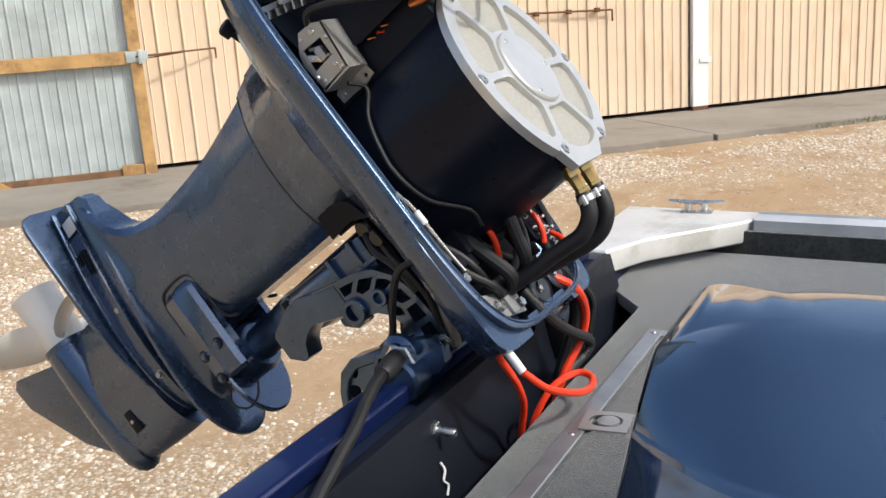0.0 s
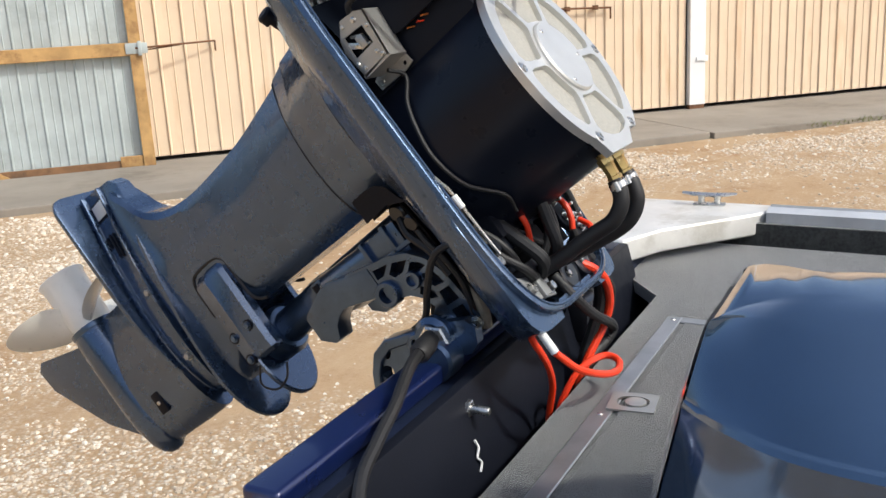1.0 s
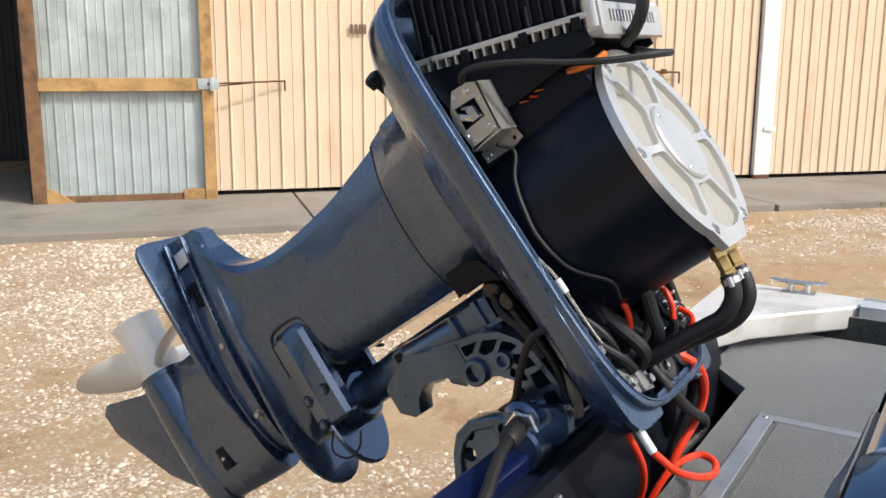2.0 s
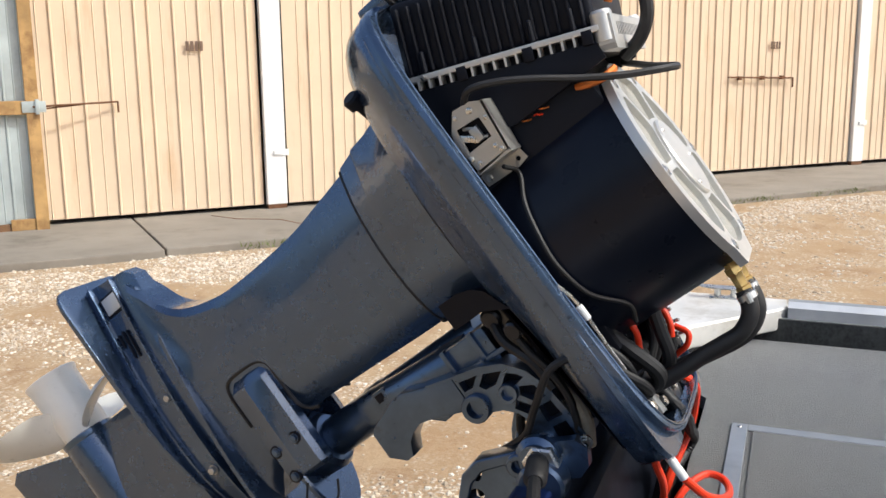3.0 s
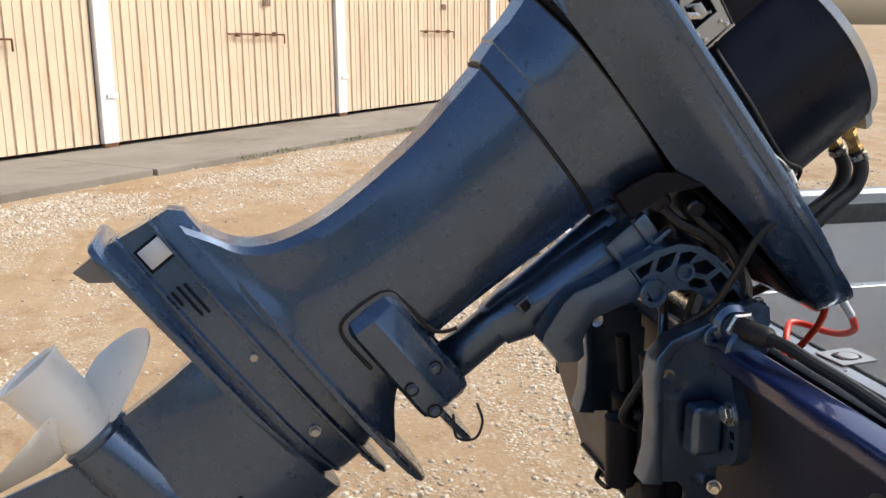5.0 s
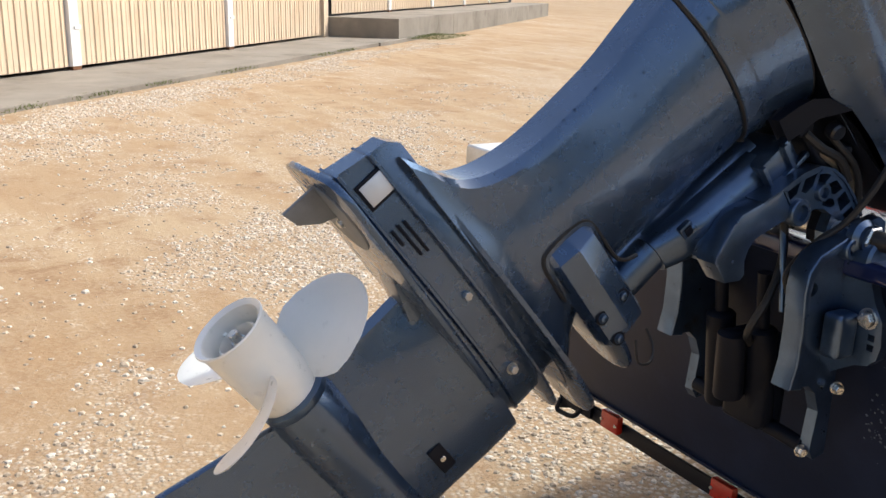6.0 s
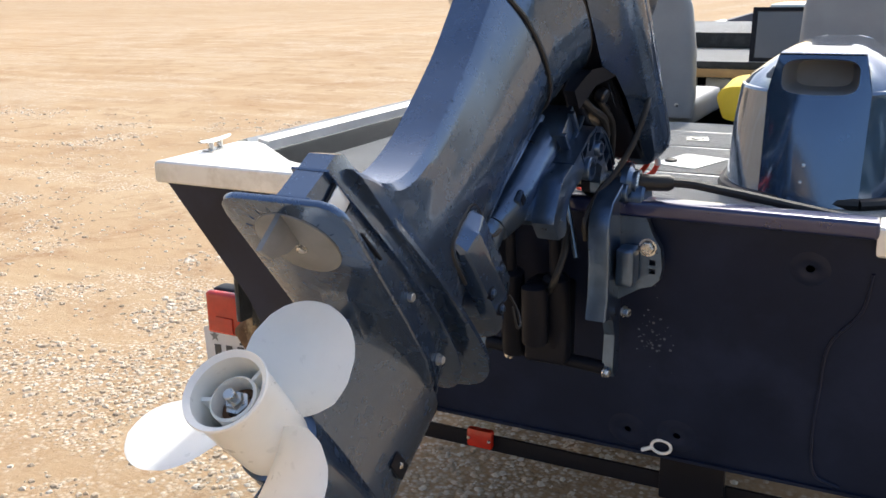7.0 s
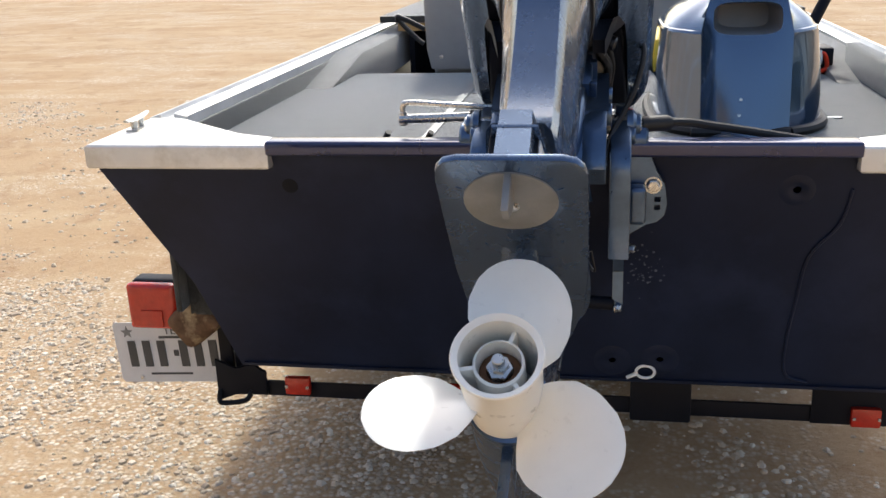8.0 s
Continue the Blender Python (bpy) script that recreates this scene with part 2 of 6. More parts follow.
def ground_material():
    m = bpy.data.materials.new("orange dirt and gravel")
    m.use_nodes = True
    n, l = m.node_tree.nodes, m.node_tree.links
    b = n["Principled BSDF"]
    b.inputs["Specular IOR Level"].default_value = 0.15
    tc = n.new("ShaderNodeTexCoord")

    def tex(kind, s, **kw):
        t = n.new(kind)
        t.inputs["Scale"].default_value = s
        for k, v in kw.items():
            t.inputs[k].default_value = v
        l.new(tc.outputs["Object"], t.inputs["Vector"])
        return t

    def mix(fac, a, c):
        x = n.new("ShaderNodeMix")
        x.data_type = 'RGBA'
        l.new(fac, x.inputs["Factor"])
        for sock, v in (("A", a), ("B", c)):
            if isinstance(v, tuple):
                x.inputs[sock].default_value = (*v, 1)
            else:
                l.new(v, x.inputs[sock])
        return x.outputs["Result"]

    def rng(src, a, c, lo=0.0, hi=1.0):
        r = n.new("ShaderNodeMapRange")
        for k, v in zip(("From Min", "From Max", "To Min", "To Max"), (a, c, lo, hi)):
            r.inputs[k].default_value = v
        l.new(src, r.inputs["Value"])
        return r.outputs["Result"]

    big = tex("ShaderNodeTexNoise", 0.6, Detail=6.0, Roughness=0.6)
    dirt = mix(rng(big.outputs["Fac"], 0.35, 0.65), (0.345, 0.225, 0.124), (0.420, 0.312, 0.197))
    lane = n.new("ShaderNodeMapping")
    lane.inputs["Rotation"].default_value = (0, 0, radians(-136))
    lane.inputs["Scale"].default_value = (0.22, 1.6, 1.0)
    l.new(tc.outputs["Object"], lane.inputs["Vector"])
    track = tex("ShaderNodeTexNoise", 1.3, Detail=7.0, Roughness=0.65)
    l.new(lane.outputs["Vector"], track.inputs["Vector"])
    dirt = mix(rng(track.outputs["Fac"], 0.48, 0.72), dirt, (0.480, 0.376, 0.240))
    smear = tex("ShaderNodeTexNoise", 2.6, Detail=8.0, Roughness=0.72, Distortion=0.8)
    dirt = mix(rng(smear.outputs["Fac"], 0.50, 0.66), dirt, (0.275, 0.170, 0.094))
    fine = tex("ShaderNodeTexNoise", 45.0, Detail=6.0, Roughness=0.7)
    dirt = mix(rng(fine.outputs["Fac"], 0.45, 0.85), dirt, (0.445, 0.327, 0.213))
    vor = tex("ShaderNodeTexVoronoi", 62.0)
    peb = n.new("ShaderNodeValToRGB")
    peb.color_ramp.elements[0].color = (0.365, 0.275, 0.175, 1)
    peb.color_ramp.elements[1].color = (0.68, 0.615, 0.515, 1)
    sep = n.new("ShaderNodeSeparateColor")
    l.new(vor.outputs["Color"], sep.inputs["Color"])
    l.new(sep.outputs["Red"], peb.inputs["Fac"])
    edge = rng(vor.outputs["Distance"], 0.25, 0.7)
    gravel = mix(edge, peb.outputs["Color"], (0.37, 0.255, 0.15))
    att = n.new("ShaderNodeAttribute")
    att.attribute_name = "gravel"
    brk = tex("ShaderNodeTexNoise", 9.0, Detail=5.0, Roughness=0.7)
    add = n.new("ShaderNodeMath")
    add.operation = 'ADD'
    l.new(att.outputs["Fac"], add.inputs[0])
    l.new(rng(brk.outputs["Fac"], 0.25, 0.75, -0.35, 0.35), add.inputs[1])
    drift = n.new("ShaderNodeMath")
    drift.operation = 'ADD'
    l.new(add.outputs["Value"], drift.inputs[0])
    l.new(rng(track.outputs["Fac"], 0.50, 0.64, 0.0, 0.40), drift.inputs[1])
    mask = rng(drift.outputs["Value"], 0.38, 0.82)
    col = mix(mask, dirt, gravel)
    l.new(col, b.inputs["Base Color"])
    b.inputs["Roughness"].default_value = 0.95
    h = n.new("ShaderNodeMath")
    h.operation = 'MULTIPLY'
    l.new(rng(vor.outputs["Distance"], 0.0, 0.6, 1.0, 0.0), h.inputs[0])
    l.new(mask, h.inputs[1])
    h2 = n.new("ShaderNodeMath")
    h2.operation = 'ADD'
    l.new(h.outputs["Value"], h2.inputs[0])
    l.new(rng(fine.outputs["Fac"], 0.2, 0.8, 0.0, 0.6), h2.inputs[1])
    bp = n.new("ShaderNodeBump")
    bp.inputs["Strength"].default_value, bp.inputs["Distance"].default_value = 0.6, 0.010
    l.new(h2.outputs["Value"], bp.inputs["Height"])
    l.new(bp.outputs["Normal"], b.inputs["Normal"])
    return m


GROUND = ground_material()


# ---- mesh helpers ----
def finish(name, bm, material, parent=None, smooth=35.0):
    bmesh.ops.recalc_face_normals(bm, faces=bm.faces)
    me = bpy.data.meshes.new(name)
    bm.to_mesh(me)
    bm.free()
    for m in (material if isinstance(material, (list, tuple)) else [material]):
        me.materials.append(m)
    if smooth:
        me.shade_smooth()
        me.set_sharp_from_angle(angle=radians(smooth))
    ob = new(name, me)
    ob.parent = parent
    return ob


def part(name, bm, material, parent, label="", smooth=35.0):
    ob = finish(name, bm, material, parent, smooth)
    return tagged(ob, label) if label else ob


def thing(name, label, category, m=None, group="", kind=""):
    ob = new(name)
    ob.empty_display_size = 0.1
    if m is not None:
        ob.matrix_world = m
    return tagged(ob, label, category, group, kind)


def solid(name, bm, material, label, category, group="", kind="", m=None, smooth=35.0):
    ob = finish(name, bm, material, None, smooth)
    if m is not None:
        ob.matrix_world = m
    return tagged(ob, label, category, group, kind)


def box(x0, x1, y0, y1, z0, z1, bevel=0.0, seg=2, bm=None, m=None):
    b = bmesh.new()
    v = [b.verts.new((x, y, z)) for x in (x0, x1) for y in (y0, y1) for z in (z0, z1)]
    for f in ((0, 1, 3, 2), (4, 6, 7, 5), (0, 4, 5, 1), (2, 3, 7, 6), (0, 2, 6, 4), (1, 5, 7, 3)):
        b.faces.new([v[i] for i in f])
    if bevel:
        bmesh.ops.bevel(b, geom=b.edges[:], offset=bevel, segments=seg, profile=0.6, affect='EDGES', clamp_overlap=True)
    return joined(b, bm, m)


def joined(b, bm, m=None):
    if m is not None:
        bmesh.ops.transform(b, matrix=m, verts=b.verts)
    if bm is None:
        return b
    me = bpy.data.meshes.new("tmp")
    b.to_mesh(me)
    b.free()
    bm.from_mesh(me)
    bpy.data.meshes.remove(me)
    return bm


def basis_to(d):
    return Vector(d).to_track_quat('Z', 'Y').to_matrix().to_4x4()


def lathe(profile, a, d, seg=32, bm=None, close=True):
    """Turn (radius, along) pairs about the axis from a in direction d."""
    b = bmesh.new()
    rings = []
    for r, z in profile:
        if r < 1e-6:
            rings.append([b.verts.new((0, 0, z))])
        else:
            rings.append([b.verts.new((r * math.cos(2 * math.pi * i / seg), r * math.sin(2 * math.pi * i / seg), z)) for i in range(seg)])
    for p, q in zip(rings, rings[1:]):
        for i in range(seg):
            j = (i + 1) % seg
            if len(p) == 1 and len(q) == 1:
                continue
            if len(p) == 1:
                b.faces.new((p[0], q[i], q[j]))
            elif len(q) == 1:
                b.faces.new((p[i], q[0], p[j]))
            else:
                b.faces.new((p[i], q[i], q[j], p[j]))
    if close:
        for r in (rings[0], rings[-1]):
            if len(r) > 2:
                b.faces.new(r)
    return joined(b, bm, Matrix.Translation(a) @ basis_to(d))


def rod(a, c, r, seg=14, bm=None, chamfer=0.15):
    a, c = Vector(a), Vector(c)
    L = (c - a).length
    k = min(r * chamfer, L * 0.3)
    return lathe([(0, 0), (r - k, 0), (r, k), (r, L - k), (r - k, L), (0, L)], a, c - a, seg, bm)


def hexbolt(a, d, r, h, bm=None, shank=0.0):
    a, d = Vector(a), Vector(d).normalized()
    b = lathe([(0, 0), (r * 1.35, 0), (r * 1.35, h * 0.2), (r * 1.05, h * 0.2)], a, d, 16, None, False)
    b = lathe([(r, h * 0.2), (r, h * 0.9), (r * 0.85, h), (0, h)], a, d, 6, b, False)
    if shank:
        b = lathe([(r * 0.5, h), (r * 0.5, h + shank), (r * 0.4, h + shank + r * 0.15), (0, h + shank + r * 0.15)], a, d, 12, b, False)
    return joined(b, bm)


def curve_points(pts, n=10):
    """A smooth line through the given points."""
    p = [Vector(q) for q in pts]
    p = [p[0] * 2 - p[1]] + p + [p[-1] * 2 - p[-2]]
    out = []
    for i in range(1, len(p) - 2):
        a, b, c, d = p[i - 1:i + 3]
        for k in range(n):
            t = k / n
            out.append(0.5 * (2 * b + (c - a) * t + (2 * a - 5 * b + 4 * c - d) * t * t + (3 * b - a - 3 * c + d) * t ** 3))
    out.append(p[-2])
    return out


def hose(pts, r, seg=10, n=8, bm=None, ribbed=0.0):
    line = curve_points(pts, n)
    b = bmesh.new()
    rings = []
    up = Vector((0.3, 0.2, 1)).normalized()
    for i, p in enumerate(line):
        d = (line[min(i + 1, len(line) - 1)] - line[max(i - 1, 0)]).normalized()
        s = d.cross(up)
        if s.length < 1e-3:
            s = d.cross(Vector((1, 0, 0)))
        s.normalize()
        up = s.cross(d).normalized()
        rr = r * (1 + (ribbed if i % 2 else 0))
        rings.append([b.verts.new(p + rr * (math.cos(2 * math.pi * k / seg) * s + math.sin(2 * math.pi * k / seg) * up)) for k in range(seg)])
    for p, q in zip(rings, rings[1:]):
        for k in range(seg):
            b.faces.new((p[k], q[k], q[(k + 1) % seg], p[(k + 1) % seg]))
    b.faces.new(rings[0])
    b.faces.new(rings[-1])
    return joined(b, bm)


def slab(outline, axis, lo, hi, bevel=0.0, seg=2, bm=None, holes=()):
    """A closed outline of pairs, given thickness along an axis ('x': pairs are y,z; 'y': x,z; 'z': x,y)."""
    def place(p, w):
        return {'x': (w, p[0], p[1]), 'y': (p[0], w, p[1]), 'z': (p[0], p[1], w)}[axis]
    b = bmesh.new()
    loops = []
    for ring in (outline, *holes):
        loops.append(([b.verts.new(place(p, lo)) for p in ring], [b.verts.new(place(p, hi)) for p in ring]))
    for A, B in loops:
        n = len(A)
        for i in range(n):
            b.faces.new((A[i], A[(i + 1) % n], B[(i + 1) % n], B[i]))
    if holes:
        for side in (0, 1):
            edges = []
            for pair in loops:
                vs = pair[side]
                edges += [b.edges.get((vs[i], vs[(i + 1) % len(vs)])) for i in range(len(vs))]
            bmesh.ops.triangle_fill(b, use_beauty=True, use_dissolve=False, edges=edges)
    else:
        b.faces.new(loops[0][0])
        b.faces.new(loops[0][1])
    bmesh.ops.recalc_face_normals(b, faces=b.faces)
    if bevel and not holes:
        rim = [e for e in b.edges if all(abs(f.normal['xyz'.index(axis)]) > 0.9 for f in e.link_faces) is False
               and any(abs(f.normal['xyz'.index(axis)]) > 0.9 for f in e.link_faces)]
        bmesh.ops.bevel(b, geom=rim, offset=bevel, segments=seg, profile=0.6, affect='EDGES', clamp_overlap=True)
    return joined(b, bm)


def loft(sections, bm=None, caps=True):
    """Skin a list of equal rings of points."""
    b = bmesh.new()
    rings = [[b.verts.new(p) for p in s] for s in sections]
    n = len(rings[0])
    for p, q in zip(rings, rings[1:]):
        for i in range(n):
            b.faces.new((p[i], p[(i + 1) % n], q[(i + 1) % n], q[i]))
    if caps:
        b.faces.new(rings[0])
        b.faces.new(rings[-1])
    return joined(b, bm)


def oval(cx, cy, ax, ay, e=2.0, n=40, start=0.0):
    """A superellipse as pairs."""
    out = []
    for i in range(n):
        t = 2 * math.pi * i / n + start
        c, s = math.cos(t), math.sin(t)
        out.append((cx + ax * math.copysign(abs(c) ** (2 / e), c), cy + ay * math.copysign(abs(s) ** (2 / e), s)))
    return out


def circle(cx, cy, r, n=20):
    return oval(cx, cy, r, r, 2.0, n)


def blended(keys, x):
    """Smooth interpolation in a table of (x, values...)."""
    if x <= keys[0][0]:
        return keys[0][1:]
    for a, b in zip(keys, keys[1:]):
        if x <= b[0]:
            t = (x - a[0]) / (b[0] - a[0])
            return tuple(p + (q - p) * t for p, q in zip(a[1:], b[1:]))
    return keys[-1][1:]


# ---- ground ----
ALONG = Vector((-0.719, 0.695, 0))      # the way the lot and the sheds run
ACROSS = Vector((0.695, 0.719, 0))


# swept and gravelled patches: x, y, radius, more or less gravel
PATCHES = ((-1.0, -1.95, 0.8, 0.30), (-1.8, -3.5, 1.0, 0.30), (-2.2, -0.2, 0.6, -0.25), (-3.7, 0.3, 0.7, 0.25), (-1.95, 1.3, 0.7, 0.3), (-0.3, 0.5, 0.8, 0.15),
           (-1.6, -1.35, 0.45, -0.3), (-4.3, 1.0, 0.9, 0.2), (-5.6, 2.3, 0.8, 0.18), (-3.4, 1.4, 0.45, -0.3), (-6.5, 0.6, 1.0, 0.15), (-2.5, 2.7, 0.8, -0.25))


def gravel_amount(x, y):
    """Gravel lies in loose bands along the way that vehicles take."""
    s, d = x * ALONG.x + y * ALONG.y, x * ACROSS.x + y * ACROSS.y
    v = noise.fractal(Vector((s * 0.30, d * 0.95, 3.1)), 1.0, 2.0, 4) * 0.50
    v += noise.noise(Vector((x * 2.6, y * 2.6, 7.7))) * 0.42
    for px_, py_, r, k in PATCHES:
        v += k * math.exp(-((x - px_) ** 2 + (y - py_) ** 2) / (r * r))
    b = 0.695 * (x + 9.16) + 0.719 * (y + 1.76)
    if 1.5 < b < 3.1:
        v += 0.38 * max(0.0, 1 - abs(b - 2.15) / 0.75)
    return 0.41 + v


def ground_height(x, y):
    return 0.012 * noise.noise(Vector((x * 1.3, y * 1.3, 0))) + 0.02 * noise.noise(Vector((x * 0.3, y * 0.3, 5))) - 0.01


def build_ground():
    edges = [-400, -160, -80, -45, -28]
    fine = [round(-20 + 0.2 * i, 3) for i in range(201)]
    coords = edges + fine + [-e for e in reversed(edges)]
    n = len(coords)
    verts, fac, faces = [], [], []
    for y in coords:
        for x in coords:
            g = gravel_amount(x, y)
            near = abs(x) < 20 and abs(y) < 20
            verts.append((x, y, ground_height(x, y) if near else -0.05))
            fac.append(g)
    for j in range(n - 1):
        for i in range(n - 1):
            k = j * n + i
            faces.append((k, k + 1, k + n + 1, k + n))
    me = bpy.data.meshes.new("ground")
    me.from_pydata(verts, [], faces)
    a = me.attributes.new("gravel", 'FLOAT', 'POINT')
    a.data.foreach_set("value", fac)
    me.materials.append(GROUND)
    me.shade_smooth()
    tagged(new("ground", me), "orange dirt lot with bands of pale gravel", "ground", kind="structure")


build_ground()


def scatter_stones(rng, count, spot, size, verts, faces):
    done = tries = 0
    while done < count and tries < count * 12:
        tries += 1
        x, y = spot(rng)
        g = gravel_amount(x, y)
        if rng.random() > max(0.05, min(1.0, (g - 0.45) * 3.0)):
            continue
        done += 1
        r = size * (0.5 + rng.random() ** 2 * 1.3)
        a = rng.random() * 6.28
        k = len(verts)
        z = ground_height(x, y)
        ring = []
        for i in range(5):
            t = a + 6.283 * i / 5
            q = r * (0.75 + 0.5 * rng.random())
            ring.append((x + q * math.cos(t), y + q * math.sin(t), z + r * (0.12 * rng.random() - 0.2)))
        top = (x + r * 0.3 * (rng.random() - 0.5), y + r * 0.3 * (rng.random() - 0.5), z + r * (0.42 + 0.36 * rng.random()))
        shoulder = [(x + (p[0] - x) * 0.72, y + (p[1] - y) * 0.72, z + r * (0.24 + 0.22 * rng.random())) for p in ring]
        verts += ring + shoulder + [top]
        for i in range(5):
            j = (i + 1) % 5
            faces += [(k + i, k + j, k + 5 + j, k + 5 + i), (k + 5 + i, k + 5 + j, k + 10)]


def build_stones():
    rng = random.Random(4)
    verts, faces = [], []
    scatter_stones(rng, 26000, lambda r: (-4.6 + 5.9 * r.random(), -4.0 + 7.0 * r.random()), 0.0078, verts, faces)
    scatter_stones(rng, 14000, lambda r: (-10 + 8 * r.random(), -6 + 12 * r.random()), 0.0112, verts, faces)

    def strip(r):
        s, d = -6.5 + 20 * r.random(), 2.05 + 0.9 * r.random() ** 1.6
        return (-9.16 + ALONG.x * s + ACROSS.x * (d - 0.2), -1.76 + ALONG.y * s + ACROSS.y * (d - 0.2))
    scatter_stones(rng, 13000, strip, 0.011, verts, faces)
    me = bpy.data.meshes.new("gravel")
    me.from_pydata(verts, [], faces)
    me.materials.append(STONE)
    tagged(new("gravel", me), "pale loose gravel stones lying on the dirt", "gravel", kind="stuff")


build_stones()

# ---- warehouse: a runs along the row of doors, b towards the lot ----
ROW = Matrix(((0.719, 0.695, -0.010, -9.16), (-0.695, 0.719, -0.028, -1.76), (0, 0, 1, 0), (0, 0, 0, 1)))
UPPER = (-13.15, -17.5, -21.9, -26.3, -30.7, -35.1)
POSTS = (7.25, 3.6, 0.0, -3.95, -8.3, -12.7)


def corrugated(a0, a1, z0, z1, b0, pitch=0.23, rib=0.020, depth=0.018, back=0.012, phase=0.0):
    """A sheet with upright trapezoid ribs and a thin minor rib between them."""
    line = [(a0, b0)]
    a = a0 + 0.04 + phase
    while a < a1 - 0.05:
        line += [(a, b0), (a + rib * 0.35, b0 + depth), (a + rib * 0.9, b0 + depth), (a + rib * 1.25, b0)]
        m = a + pitch * 0.52
        if m < a1 - 0.05:
            line += [(m, b0), (m + 0.006, b0 + depth * 0.4), (m + 0.012, b0)]
        a += pitch
    line.append((a1, b0))
    outline = line + [(a1, b0 - back), (a0, b0 - back)]
    return slab(outline, 'z', z0, z1)


def structure(name, bm, material, label, category, m=ROW, smooth=0):
    return solid(name, bm, material, label, category, kind="structure", m=m, smooth=smooth)


def bars(rng, n, x0, z0, w, h, b, parent, material, thick=0.003):
    """Unreadable painted figures, as plain upright bars."""
    bm = None
    for i in range(n):
        x = x0 + i * w * 1.45
        bm = box(x, x + w, b, b + thick, z0, z0 + h, bm=bm)
    return part("mark", bm, material, parent, "", 0)


def unit_door(a0, a1, number, m=ROW, bolted=True):
    d = thing("unit_door", "beige corrugated steel storage door%s, closed" % (" with a rusty slide bolt" if bolted else ""), "door", m, "storage doors", "structure")
    gap = a0 + (a1 - a0) * 0.52
    rng = random.Random(number)
    part("panel", corrugated(a0 + 0.02, gap + 0.004, 0.07, 3.0, 0.0, 0.205 + 0.02 * rng.random(), phase=0.05 * rng.random()), BEIGE, d, "", 0)
    part("panel", corrugated(gap - 0.004, a1 - 0.02, 0.07, 3.0, 0.012, 0.205 + 0.02 * rng.random(), phase=0.05 * rng.random()), BEIGE, d, "", 0)
    mid = a0 + (a1 - a0) * 0.42
    bm = rod((mid - 0.5, 0.05, 1.13), (mid + 0.5, 0.05, 1.15), 0.010, 8)
    bm = rod((mid - 0.5, 0.05, 1.135), (mid - 0.5, 0.05, 1.02), 0.010, 8, bm)
    for q in (-0.36, -0.05, 0.3):
        bm = box(mid + q, mid + q + 0.05, 0.018, 0.062, 1.115, 1.16, 0.004, bm=bm)
    if bolted:
        part("slide_bolt", bm, RUST, d, "rusty slide bolt")
    bars(rng, 4, mid - 0.30, 1.47, 0.028, 0.085, 0.024, d, BLACKINK)
    return d


def open_leaf():
    d = thing("door_leaf", "open galvanised door leaf on a timber frame, swung flat against the sheds", "door", ROW, kind="structure")
    a0, a1 = 5.62, 7.08
    part("sheet", corrugated(a0 + 0.02, a1 - 0.02, 0.02, 3.0, 0.16, 0.15, 0.018, 0.014), GALV, d, "galvanised ribbed sheet", 0)
    for x0, x1, z0, z1 in ((a0 - 0.03, a0 + 0.07, -0.05, 3.0), (a1 - 0.08, a1 + 0.03, -0.03, 3.0)):
        part("frame_post", box(x0, x1, 0.165, 0.235, z0, z1, 0.004), WOOD if x0 < 6 else OLDWOOD, d, "", 0)
    part("rail", box(a0 + 0.07, a1 + 0.02, 0.18, 0.23, 0.97, 1.08, 0.004), WOOD, d, "pale timber rail", 0)
    part("rail", box(a0 + 0.07, a0 + 0.26, 0.18, 0.22, 0.03, 0.12, 0.004), WOOD, d, "", 0)
    part("bottom_board", box(a0 + 0.2, a1 - 0.08, 0.175, 0.205, -0.03, 0.085, 0.004), OLDWOOD, d, "", 0)
    part("brace", slab([(a1 - 0.35, 0.0), (a1 - 0.08, 0.0), (a1 - 0.08, 0.16), (a1 - 0.2, 0.1)], 'y', 0.18, 0.215, 0.003), WOOD, d, "", 0)
    bm = box(a0 - 0.08, a0 + 0.10, 0.236, 0.243, 0.985, 1.075, 0.002)
    bm = box(a0 - 0.03, a0, 0.243, 0.262, 0.97, 1.09, 0.003, bm=bm)
    part("hasp", bm, GALV, d, "galvanised hasp")
    bm = rod((a0 - 0.66, 0.06, 1.05), (a0 + 0.02, 0.245, 1.03), 0.008, 8)
    bm = rod((a0 - 0.66, 0.06, 1.055), (a0 - 0.66, 0.06, 0.96), 0.008, 8, bm)
    bm = rod((a0 - 0.36, 0.12, 1.035), (a0 - 0.05, 0.215, 1.01), 0.006, 8, bm)
    part("slide_bolt", bm, RUST, d, "rusty slide bolt")


